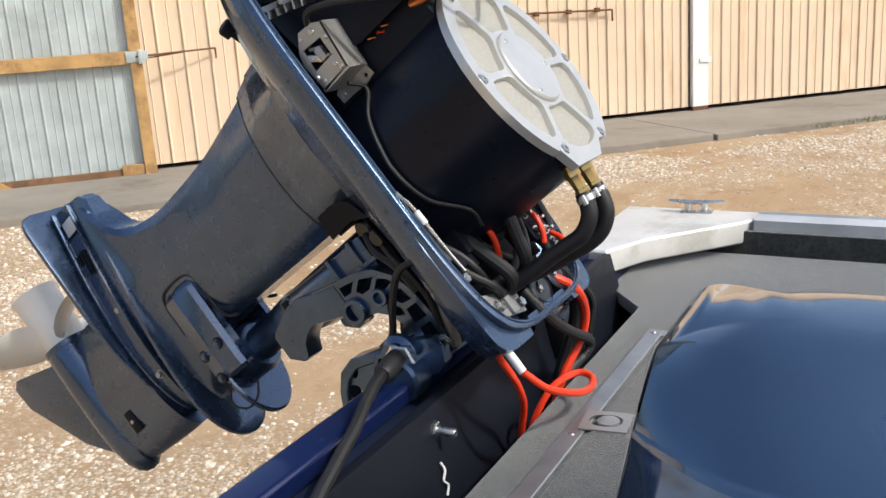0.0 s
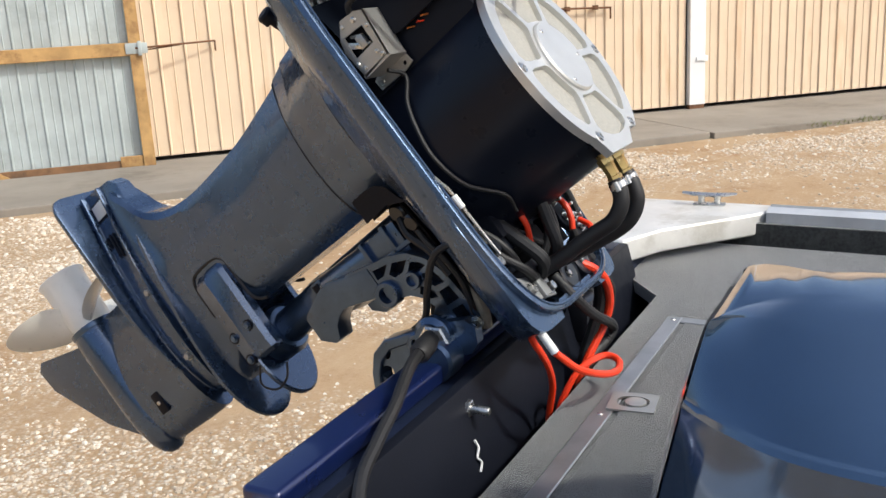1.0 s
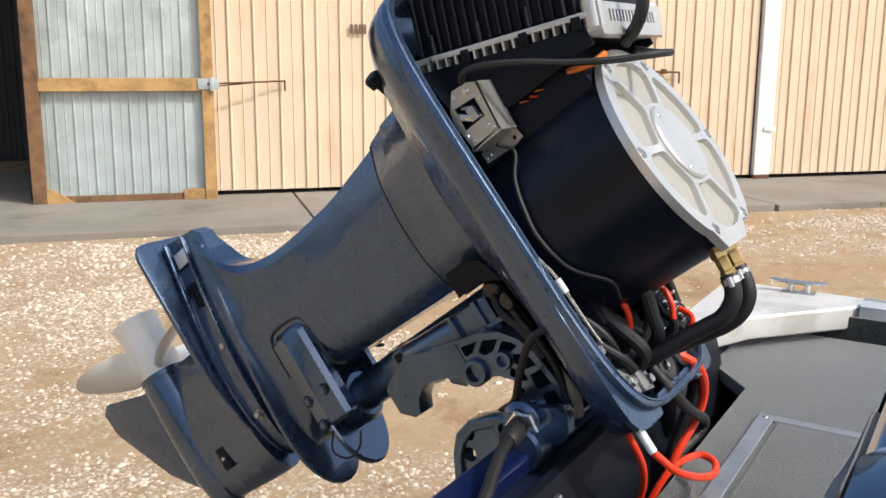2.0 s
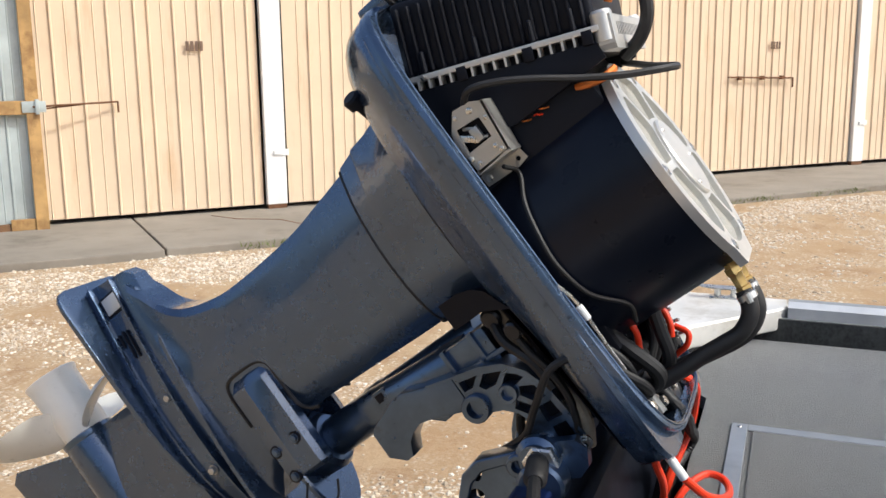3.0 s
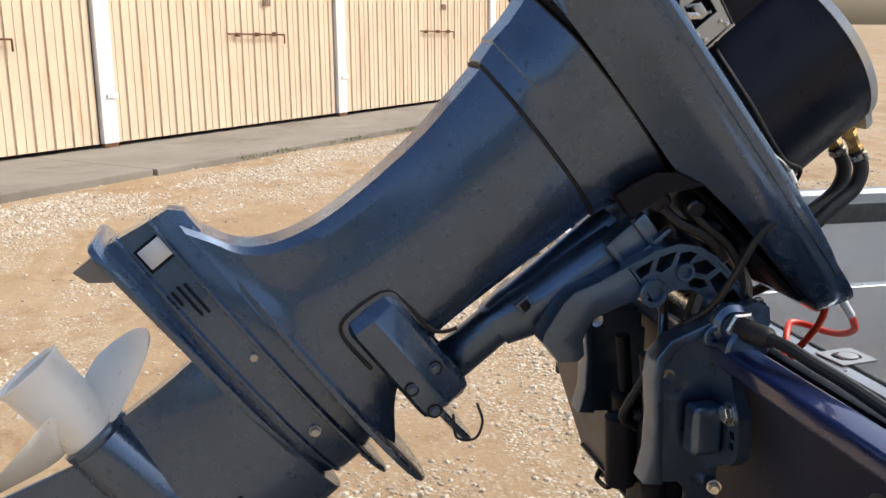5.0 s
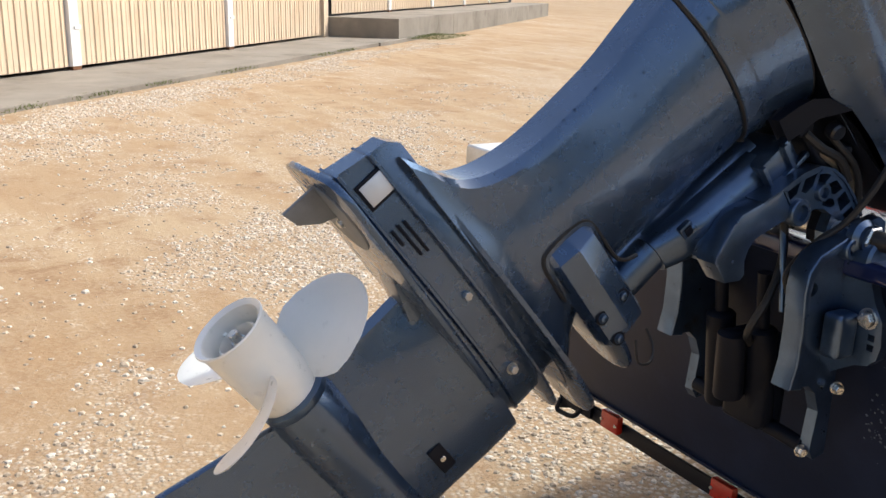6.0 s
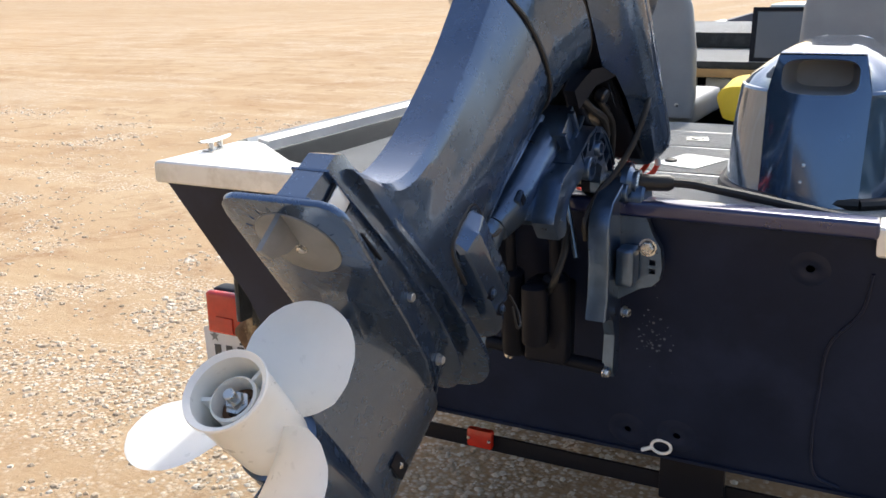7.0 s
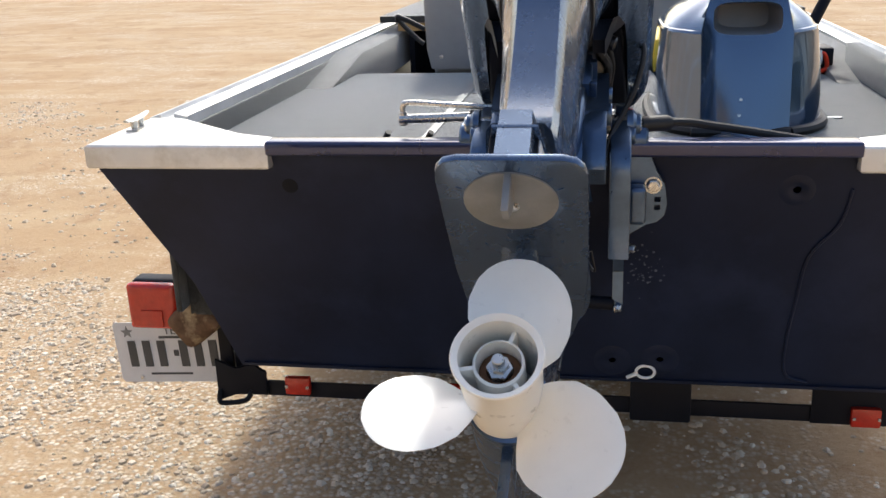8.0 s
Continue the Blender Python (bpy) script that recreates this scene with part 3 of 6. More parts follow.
def build_warehouse():
    for i, (p, q) in enumerate(zip(POSTS[1:], POSTS)):
        if i == 0:
            unit_door(p + 0.1, 5.62, 11, bolted=False)
        else:
            unit_door(p + 0.1, q - 0.1, 11 + i)
    # the next shed stands a step higher
    high = ROW @ Matrix.Translation((0, 0, 0.42))
    for i, p in enumerate(UPPER[1:]):
        unit_door(p + 0.1, UPPER[i] - 0.1, 31 + i, high)
    for i, (p, m) in enumerate([(p, ROW) for p in POSTS[1:-1]] + [(p, high) for p in UPPER[1:-1]]):
        d = thing(f"trim_{i + 1}", "white painted door post with a dark foot", "post", m, kind="structure")
        part("post", box(p - 0.095, p + 0.095, -0.02, 0.05, 0.07, 3.0, 0.006), WHITEW, d, "", 0)
        part("foot", box(p - 0.09, p + 0.09, -0.02, 0.045, 0.0, 0.07, 0.004), RUST, d, "", 0)
        bm = box(p - 0.12, p - 0.06, 0.03, 0.06, 0.52, 0.58, 0.004)
        part("bracket", box(p - 0.06, p + 0.02, 0.05, 0.066, 0.53, 0.57, 0.003, bm=bm), WHITEW, d, "", 0)
    structure("wall_end", box(-12.95, -12.7, -9, 0.04, 0, 3.3), BEIGE, "beige steel end wall of the sheds", "wall")
    # DARKINT puts the open unit's shade into the colour of these walls
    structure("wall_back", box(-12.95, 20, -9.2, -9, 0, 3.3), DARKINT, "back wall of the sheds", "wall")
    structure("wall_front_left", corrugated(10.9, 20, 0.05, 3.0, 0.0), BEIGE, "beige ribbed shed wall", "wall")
    structure("wall_partition", box(7.1, 7.16, -9, -0.02, 0, 3.0), DARKINT, "partition inside the open unit, darkened for shade", "wall")
    structure("wall_inner", corrugated(7.16, 20, 0.05, 3.0, -3.2, 0.12, 0.02, 0.02), DARKINT, "ribbed steel at the back of the open unit, darkened for shade", "wall")
    structure("lintel", box(-12.95, 20, -0.06, 0.03, 3.0, 3.35, 0.01), BEIGE, "beige steel eaves beam", "beam")
    structure("roof", slab([(-9.3, 3.36), (-9.3, 3.42), (-4.5, 4.2), (0.25, 3.42), (0.25, 3.36), (-4.5, 4.13)], 'x', -13.1, 20), GALV, "low-pitched galvanised shed roof", "roof")
    # slabs of the apron, cast bay by bay
    apron = thing("pavement", "grey concrete apron before the sheds, stained and cracked", "pavement", ROW, kind="structure")
    cuts = (20, 14, 9.2, 4.9, 0.9, -3.0, -7.2, -11.5, -14.6)
    for p, q in zip(cuts, cuts[1:]):
        part("slab", box(q + 0.008, p - 0.008, -8.9 if p > 5 else -1.0, 1.66 + 0.02 * math.sin(p), -0.15, 0.025 + 0.006 * math.sin(3 * p), 0.012), CONCRETE, apron, "", 0)
    crack = [(4.25, 0.2), (4.1, 0.5), (3.78, 0.72), (3.7, 1.0), (3.42, 1.3), (3.38, 1.66)]
    bm = None
    for (x0, y0), (x1, y1) in zip(crack, crack[1:]):
        bm = box(0, math.hypot(x1 - x0, y1 - y0), -0.006, 0.006, 0.024, 0.0335, bm=bm,
                 m=Matrix.Translation((x0, y0, 0)) @ Matrix.Rotation(math.atan2(y1 - y0, x1 - x0), 4, 'Z'))
    part("crack", bm, RUST, apron, "dark crack", 0)
    dock = thing("dock", "raised concrete dock before the upper shed", "dock", ROW, kind="structure")
    for p, q in ((-12.97, -18.0), (-18.016, -24.0), (-24.016, -30.0), (-30.016, -36.0)):
        part("slab", box(q, p, -0.5, 1.62, -0.15, 0.44, 0.015), CONCRETE, dock, "", 0)
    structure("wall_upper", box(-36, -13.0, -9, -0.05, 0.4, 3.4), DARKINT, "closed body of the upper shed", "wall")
    structure("lintel_upper", box(-36, -13.0, -0.04, 0.03, 3.42, 3.75, 0.01), BEIGE, "beige steel eaves beam of the upper shed", "beam")
    structure("roof_upper", slab([(-9.3, 3.78), (-9.3, 3.84), (-4.5, 4.6), (0.25, 3.84), (0.25, 3.78), (-4.5, 4.55)], 'x', -36.1, -13.12), GALV, "galvanised roof of the upper shed", "roof")
    rng = random.Random(9)
    bm = bmesh.new()
    for _ in range(4200):
        if rng.random() < 0.45:
            a, b = -13.4 - 2.6 * rng.random(), 1.64 + 0.9 * rng.random() ** 2
        else:
            a, b = -12 + 17 * rng.random(), 1.66 + 0.18 * rng.random() ** 2
            if noise.noise(Vector((a * 0.9, 0, 2))) < 0.05:
                continue
        t, h = rng.random() * 6.28, 0.012 + 0.035 * rng.random()
        c, s = math.cos(t) * 0.006, math.sin(t) * 0.006
        v = [bm.verts.new(p) for p in ((a - c, b - s, 0), (a + c, b + s, 0), (a + s * 4, b + c * 4, h))]
        bm.faces.new(v)
    tagged(finish("grass", bm, GRASSM, None, 0), "sparse green weeds along the apron edge", "grass", kind="stuff").matrix_world = ROW


build_warehouse()
open_leaf()

# ---- boat hull on its trailer: y = 0 is the outer face of the transom, the bow lies towards +y ----
DECK = 0.87


def rake(z):
    """The transom leans: its foot lies further forward than its top."""
    return 0.27 * (0.92 - z)


def raked(bm):
    for v in bm.verts:
        v.co.y += rake(v.co.z)
    return bm


def hull_section(y, k=1.0, lift=0.0, lean=0.0):
    half = [(0.0, 0.428), (0.662, 0.425), (0.722, 0.632), (0.857, 0.895), (0.857, 0.925), (0.822, 0.925), (0.80, 0.895), (0.68, 0.64), (0.625, 0.46), (0.0, 0.46)]
    return [(x * k, y + lean * rake(z), z + lift) for x, z in half]


def build_boat():
    boat = thing("fishing_boat", "black-hulled aluminium fishing boat with grey carpeted deck, on its trailer", "boat")
    # shell: an outer and an inner skin, one closed ring a station
    rings = []
    for y, k, lift, lean in ((0.03, 1, 0, 1), (1.5, 1.0, 0, 0), (3.0, 1.0, 0.0, 0), (3.9, 0.97, 0.02, 0), (4.6, 0.80, 0.08, 0), (5.1, 0.5, 0.16, 0)):
        h = hull_section(y, k, lift, lean)
        rings.append(h[:5] + h[5:] + [(-x, yy, z) for x, yy, z in reversed(h[5:-1])] + [(-x, yy, z) for x, yy, z in reversed(h[1:5])])
    part("hull", loft(rings), BEDLINER, boat, "black coated aluminium hull")
    # transom, outer plate with holes
    outline = [(-0.662, 0.424), (0.662, 0.424), (0.722, 0.632), (0.857, 0.893), (0.51, 0.893), (0.51, 0.916), (-0.51, 0.916), (-0.51, 0.893), (-0.857, 0.893), (-0.722, 0.632)]
    part("transom", raked(slab(outline, 'y', 0.0, 0.05, holes=[circle(0.416, 0.852, 0.012), circle(0.116, 0.475, 0.016), circle(0.207, 0.481, 0.016)])), BEDLINER, boat, "black coated transom plate")
    for x, z, r in ((0.416, 0.852, 0.03), (0.116, 0.475, 0.037), (0.207, 0.481, 0.037)):
        part("grommet", lathe([(0.007, 0.0005), (r * 0.45, 0.003), (r * 0.7, 0.0045), (r, 0.001), (r, -0.002), (0.007, -0.002)], (x, 0.001 + rake(z), z), (0, -1, -0.27), 24, None, False), BEDLINER, boat)
    part("dent", lathe([(0.0, 0.0006), (0.010, 0.0012), (0.016, 0.0004), (0.017, -0.002)], (-0.479, 0.0005 + rake(0.851), 0.851), (0, -1, -0.27), 20, None, False), BLACKP, boat, "dark scuff")
    part("transom_rail", box(-0.507, 0.507, -0.024, 0.022, 0.916, 0.943, 0.007, 3), RAILBLUE, boat, "royal blue painted transom rail")
    part("transom_liner", raked(box(-0.50, 0.50, 0.0505, 0.066, 0.55, 0.930, 0.003)), BLACKP, boat, "black inner transom board")
    part("chine_strip", raked(box(-0.655, 0.655, -0.006, 0.03, 0.426, 0.434, 0.002)), BEDLINER, boat)
    # bare corner caps
    for sx in (-1, 1):
        o = [(sx * 0.862, -0.014), (sx * 0.505, -0.014), (sx * 0.500, 0.055), (sx * 0.60, 0.10), (sx * 0.772, 0.245), (sx * 0.80, 0.262), (sx * 0.862, 0.262)]
        part("corner_cap", slab(o, 'z', 0.888, 0.934, 0.009, 3), PLATE, boat, "bare bent aluminium corner plate")
    # gunwale rails: a flat top with a raised inner lip
    for sx in (-1, 1):
        prof = [(0.868, 0.90), (0.868, 0.932), (0.840, 0.940), (0.838, 0.928), (0.812, 0.928), (0.809, 0.942), (0.780, 0.936), (0.780, 0.895)]
        part("gunwale", loft([[(sx * x * k, y, z + l) for x, z in prof] for y, k, l in ((0.262, 1, 0), (1.5, 1, 0), (3.0, 1, 0), (3.9, 0.97, 0.02), (4.6, 0.8, 0.08))]), RAIL, boat, "weathered aluminium gunwale rail")
        part("side_liner", box(min(sx * 0.772, sx * 0.785), max(sx * 0.772, sx * 0.785), 0.11, 3.7, 0.55, 0.915, 0.004), CARPET, boat, "grey carpeted side wall")
    # cleats stand apart below; deck boards
    part("rear_deck", slab([(-0.772, 0.06), (-0.50, 0.06), (-0.40, 0.142), (0.772, 0.142), (0.772, 1.33), (-0.772, 1.33)], 'z', 0.845, DECK, 0.006), CARPET, boat, "grey carpeted rear deck")
    part("deck_face", box(-0.772, 0.772, 1.30, 1.325, 0.53, 0.848), CARPET, boat)
    part("well_face", box(-0.772, 0.772, 0.15, 0.17, 0.53, 0.848), CARPET, boat)
    part("floor", box(-0.66, 0.66, 1.32, 2.1, 0.525, 0.55), CARPET, boat, "grey carpeted cockpit floor")
    part("side_box", box(0.748, 0.79, 0.42, 1.25, 0.868, 0.955, 0.012, 3), CARPET, boat, "carpeted side box")
    part("side_shelf", slab([(1.02, 0.868), (1.40, 0.928), (3.6, 0.928), (3.6, 0.80), (1.02, 0.80)], 'x', -0.79, -0.69, 0.008, 2), CARPET, boat, "carpeted side shelf with a sloping end")
    part("side_shelf", slab([(1.02, 0.868), (1.40, 0.928), (3.6, 0.928), (3.6, 0.80), (1.02, 0.80)], 'x', 0.69, 0.79, 0.008, 2), CARPET, boat, "carpeted side shelf with a sloping end")
    # hatch frames
    strips = [(-0.294, 0.62, 0.190, 0.214), (-0.294, -0.272, 0.214, 1.30), (-0.27, 0.60, 0.552, 0.566), (-0.27, 0.60, 0.885, 0.899), (-0.27, 0.60, 1.130, 1.146)]
    for x0, x1, y0, y1 in strips:
        part("hatch_strip", box(x0, x1, y0, y1, DECK, DECK + 0.0035, 0.0012, 1), STRIP, boat, "worn aluminium edging strip")
    for x, y in ((0.09, 0.202), (-0.28, 0.202), (0.36, 0.202), (-0.283, 0.5), (-0.283, 0.9)):
        part("screw", lathe([(0.004, 0), (0.003, 0.0015), (0, 0.0018)], (x, y, DECK + 0.0035), (0, 0, 1), 10, None, False), STEEL, boat)
    for x0, x1, y0, y1 in ((-0.268, 0.58, 0.222, 0.545), (-0.268, 0.58, 0.573, 0.879), (-0.268, 0.58, 0.906, 1.123)):
        part("hatch_lid", box(x0, x1, y0, y1, DECK, DECK + 0.004, 0.0015, 1), CARPET, boat, "carpeted hatch lid")
    for cx, cy, t in ((0.047, 0.232, 0.12), (0.02, 1.01, 0.25)):
        m = Matrix.Translation((cx, cy, DECK + 0.0045)) @ Matrix.Rotation(t, 4, 'Z')
        bm = slab([(-0.027, -0.03), (0.027, -0.03), (0.027, 0.03), (-0.027, 0.03)], 'z', 0, 0.002, holes=[oval(0, 0, 0.017, 0.021, 2.4, 20)])
        bm = joined(bm, None, m)
        bm = joined(lathe([(0.014, 0.0), (0.0135, 0.003), (0.009, 0.004), (0, 0.004)], (0, 0.003, 0), (0, 0, 1), 18, None, False), bm, m)
        part("hatch_latch", bm, INOX, boat, "flush steel pull latch")
    # forward deck with an open locker
    part("front_deck", box(-0.772, 0.772, 2.0, 3.7, 0.965, 0.99, 0.004), CARPET, boat, "grey carpeted forward deck")
    part("deck_edge", box(-0.70, 0.70, 1.985, 1.999, 0.935, 0.964, 0.002), WOOD, boat, "bare plywood edge")
    part("deck_step", box(-0.70, 0.70, 2.62, 3.6, 0.992, 1.055, 0.006), CARPET, boat, "raised carpeted step")
    part("locker_back", box(-0.66, 0.66, 2.42, 2.44, 0.55, 0.964), BLACKP, boat)
    for x in (-0.66, -0.32, 0.30, 0.64):
        part("locker_side", box(x, x + 0.02, 2.0, 2.42, 0.55, 0.93), BLACKP, boat)
    # hardware on the transom's inner face
    bm = hexbolt((0.192, 0.062, 0.903), (0, 1, 0), 0.011, 0.012, None, 0.022)
    part("transom_bolt", lathe([(0.017, 0), (0.017, 0.0025), (0.0, 0.0025)], (0.192, 0.062, 0.903), (0, 1, 0), 20, bm, False), STEEL, boat, "steel through bolt")
    bm = hose([(0.207, 0.083, 0.870), (0.205, 0.087, 0.860), (0.211, 0.088, 0.850), (0.206, 0.091, 0.842), (0.212, 0.092, 0.832)], 0.0016, 6)
    part("sealant_drip", bm, WHITEP, boat, "smear of pale sealant")
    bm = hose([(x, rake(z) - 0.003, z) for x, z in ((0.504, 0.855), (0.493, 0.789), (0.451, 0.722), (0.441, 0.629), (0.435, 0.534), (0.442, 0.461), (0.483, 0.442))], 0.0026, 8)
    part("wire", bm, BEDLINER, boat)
    return boat


build_boat()


def cleat(x, y, z, turn):
    c = thing("mooring_cleat", "galvanised horn cleat bolted to the corner plate", "cleat", pose(x, y, z, 0, 0, turn) @ Matrix.Diagonal((1, 1, 0.75, 1)), "cleats")
    horn = loft([[(s, px, pz + 0.028 + 0.004 * abs(s / 0.05) ** 2) for px, pz in oval(0, 0, 0.008 * w, 0.0055 * w, 2, 12)] for s, w in ((-0.055, 0.6), (-0.04, 0.9), (-0.015, 1.1), (0.015, 1.1), (0.04, 0.9), (0.055, 0.6))])
    part("horn", horn, STEEL, c)
    for s in (-0.016, 0.016):
        part("stem", rod((s, 0, 0.004), (s, 0, 0.026), 0.007, 12), STEEL, c)
    part("base", box(-0.032, 0.032, -0.013, 0.013, 0, 0.005, 0.002), STEEL, c)


cleat(-0.830, 0.140, 0.934, 95)
cleat(0.830, 0.140, 0.934, 85)


# ---- trailer ----
def lamp_marker(parent, x, z):
    b = part("marker_lamp", box(x - 0.029, x + 0.029, 0.216, 0.234, z - 0.021, z + 0.021, 0.005, 2), LENS, parent, "small red marker lamp")
    for s in (-0.024, 0.024):
        part("screw", rod((x + s, 0.2155, z), (x + s, 0.212, z), 0.0035, 8), STEEL, b)


def build_trailer():
    t = thing("boat_trailer", "black steel boat trailer with red lamps under the hull", "trailer")
    part("crossbar", box(-0.76, 0.95, 0.235, 0.243, 0.300, 0.336, 0.002), BLACKP, t)
    part("mount_block", box(0.155, 0.28, 0.215, 0.232, 0.292, 0.385, 0.006), BLACKP, t)
    part("mount_block", box(0.52, 0.69, 0.229, 0.234, 0.300, 0.41, 0.001), BLACKP, t)
    lamp_marker(t, -0.575, 0.334)
    lamp_marker(t, -0.235, 0.332)
    lamp_marker(t, 0.625, 0.322)
    for x in (-0.47, 0.47):
        part("side_rail", box(x - 0.03, x + 0.03, 0.50, 4.6, 0.29, 0.33, 0.004), BLACKP, t)
    for sx in (-1, 1):
        bunk = box(sx * 0.70 - 0.045, sx * 0.70 + 0.045, 0.20, 2.6, -0.055, 0.055, 0.028, 4)
        bmesh.ops.transform(bunk, matrix=Matrix.Translation((sx * 0.775, -0.05, 0.505)) @ Matrix.Rotation(radians(-sx * 52), 4, 'Y') @ Matrix.Translation((-sx * 0.70, 0, 0)), verts=bunk.verts)
        part("bunk", bunk, BUNK, t, "carpeted support bunk")
        part("bunk_post", box(sx * 0.71 - 0.02, sx * 0.71 + 0.02, 0.25, 0.29, 0.33, 0.46, 0.003), BLACKP, t)
    # lamp arm, tail lamp and plate
    for sx in (-1, 1):
        arm = box(min(sx * 0.735, sx * 0.82), max(sx * 0.735, sx * 0.82), 0.245, 0.262, 0.545, 0.575, 0.003)
        arm = box(min(sx * 0.735, sx * 0.765), max(sx * 0.735, sx * 0.765), 0.248, 0.262, 0.34, 0.575, 0.003, bm=arm)
        part("lamp_arm", arm, BLACKP, t)
        x0, x1 = sorted((sx * 0.822, sx * 0.932))
        lamp_ = part("tail_lamp", box(x0, x1, 0.20, 0.25, 0.476, 0.586, 0.012, 3), BLACKP, t, "square red tail lamp")
        part("lens", box(x0 - 0.002, x1 + 0.002, 0.176, 0.204, 0.478, 0.584, 0.014, 4), LENS, lamp_, "faded red lens")
        part("inner_lens", box(x0 + 0.03, x1 - 0.03, 0.172, 0.177, 0.487, 0.525, 0.002, 2), LENS, lamp_)
    hook = hose([(-0.762, 0.225, 0.315), (-0.762, 0.215, 0.290), (-0.745, 0.215, 0.286), (-0.70, 0.215, 0.295), (-0.685, 0.225, 0.315)], 0.006, 8)
    part("tie_hook", hook, BLACKP, t, "bent steel tie-down hook")
    part("end_plate", slab([(-0.768, 0.286), (-0.725, 0.303), (-0.65, 0.306), (-0.65, 0.362), (-0.68, 0.380), (-0.72, 0.368), (-0.768, 0.388)], 'y', 0.224, 0.2335, 0.002), BLACKP, t)
    # wheels under the hull
    for sx in (-1, 1):
        w = part("wheel", lathe([(0.10, -0.07), (0.11, -0.02), (0.11, 0.02), (0.10, 0.07)], (sx * 0.84, 2.2, 0.27), (1, 0, 0), 24), STEEL, t)
        part("tyre", lathe([(0.10, -0.075), (0.20, -0.085), (0.255, -0.07), (0.268, -0.03), (0.268, 0.03), (0.255, 0.07), (0.20, 0.085), (0.10, 0.075)], (sx * 0.84, 2.2, 0.27), (1, 0, 0), 36, None, False), RUBBER, w)
    part("axle", rod((-0.8, 2.2, 0.27), (0.8, 2.2, 0.27), 0.025), BLACKP, t)
    part("jack_post", box(-0.03, 0.03, 4.5, 4.56, 0.0, 0.62, 0.003), BLACKP, t)
    return t


build_trailer()


def licence_plate():
    m = Matrix.Translation((-0.885, 0.282, 0.376)) @ Matrix.Rotation(radians(-3), 4, 'Y')
    p = thing("licence_plate", "white trailer plate with dark figures, slightly tilted behind the tail lamp", "plate", m)
    o = [(-0.152, -0.070), (-0.146, -0.076), (0.146, -0.076), (0.152, -0.070), (0.152, 0.070), (0.146, 0.076), (-0.146, 0.076), (-0.152, 0.070)]
    part("sheet", slab(o, 'y', -0.001, 0.001), PLATEM, p, "", 0)
    for i in range(7):
        x = -0.122 + i * 0.037 + (0.018 if i > 2 else 0)
        part("figure_bar", box(x, x + 0.020, -0.0026, -0.0012, -0.036, 0.030), GREYINK, p, "", 0)
    part("figure_bar", box(-0.008, 0.004, -0.0026, -0.0012, -0.009, 0.006), GREYINK, p, "", 0)
    txt = bpy.data.curves.new("state", 'FONT')
    txt.body, txt.size, txt.align_x, txt.extrude = "TEXAS", 0.028, 'CENTER', 0.0004
    src = new("lettering", txt)
    me = bpy.data.meshes.new_from_object(src)
    bpy.data.objects.remove(src)
    me.materials.append(GREYINK)
    t = new("lettering", me)
    t.parent = p
    t.matrix_local = pose(0.015, -0.0018, 0.046, 90, 0, 0)
    part("small_print", box(-0.04, 0.05, -0.0022, -0.0012, 0.0355, 0.0415), GREYINK, p, "", 0)
    part("small_print", box(-0.075, 0.03, -0.0022, -0.0012, -0.057, -0.052), GREYINK, p, "", 0)
    star = []
    for i in range(10):
        r = 0.016 if i % 2 == 0 else 0.0065
        star.append((-0.118 + r * math.sin(i * math.pi / 5), 0.052 + r * math.cos(i * math.pi / 5)))
    part("star", slab(star, 'y', -0.0024, -0.0012), ANODE, p, "", 0)
    for x in (-0.1, 0.1):
        part("plate_screw", rod((x, -0.001, -0.064), (x, -0.004, -0.064), 0.005, 10), STEEL, p)
    part("bracket", box(-0.06, 0.13, 0.001, 0.006, -0.02, 0.09), BLACKP, p)


licence_plate()


# ---- outboard motor, tilted up: local x across, y forward, z up the leg ----
MOTOR = Matrix(((1, 0, 0, 0.010), (0, 0.6222, 0.7828, -0.006), (0, -0.7828, 0.6222, 0.968), (0, 0, 0, 1)))
UNTILT = MOTOR.inverted()
motor = thing("outboard_motor", "dark blue outboard with electric drive, uncovered, tilted up on the transom", "outboard motor", MOTOR)


def wpart(name, bm, material, parent=None, label="", smooth=35.0):
    """A part whose mesh was laid out in the boat's own directions."""
    bmesh.ops.transform(bm, matrix=UNTILT, verts=bm.verts)
    return part(name, bm, material, parent or motor, label, smooth)


def teardrop(fa, ff, hw, aft=0.018, n=44, peak=0.62):
    """A plan outline: narrow squared tail at fa, full at the peak, round nose at ff."""
    side = []
    m = n // 2
    for i in range(m):
        t = i / (m - 1)
        f = fa + (ff - fa) * (0.5 - 0.5 * math.cos(math.pi * t))
        u = (f - fa) / (ff - fa)
        if u < peak:
            w = aft + (hw - aft) * math.sin(0.5 * math.pi * u / peak) ** 1.1
        else:
            w = hw * math.sqrt(max(0.0, 1 - ((u - peak) / (1 - peak)) ** 2.2))
        side.append((max(w, 0.0015), f))
    return side + [(-w, f) for w, f in reversed(side)]


def plan(ring, h):
    return [(x, f, h) for x, f in ring]


def leg_ring(fa, ff, hw):
    """Flat spine with crisp edges, smooth flanks, blunt front."""
    L = ff - fa
    knots = [(0.034, fa + 0.012), (hw * 0.80, fa + 0.22 * L), (hw * 0.94, fa + 0.38 * L), (hw, fa + 0.56 * L), (hw * 0.95, fa + 0.76 * L), (hw * 0.74, fa + 0.92 * L), (hw * 0.46, ff)]
    side = [(0.027, fa)] + [(p.x, p.y) for p in curve_points([(x, f, 0) for x, f in knots], 4)]
    return side + [(-x, f) for x, f in reversed(side)]


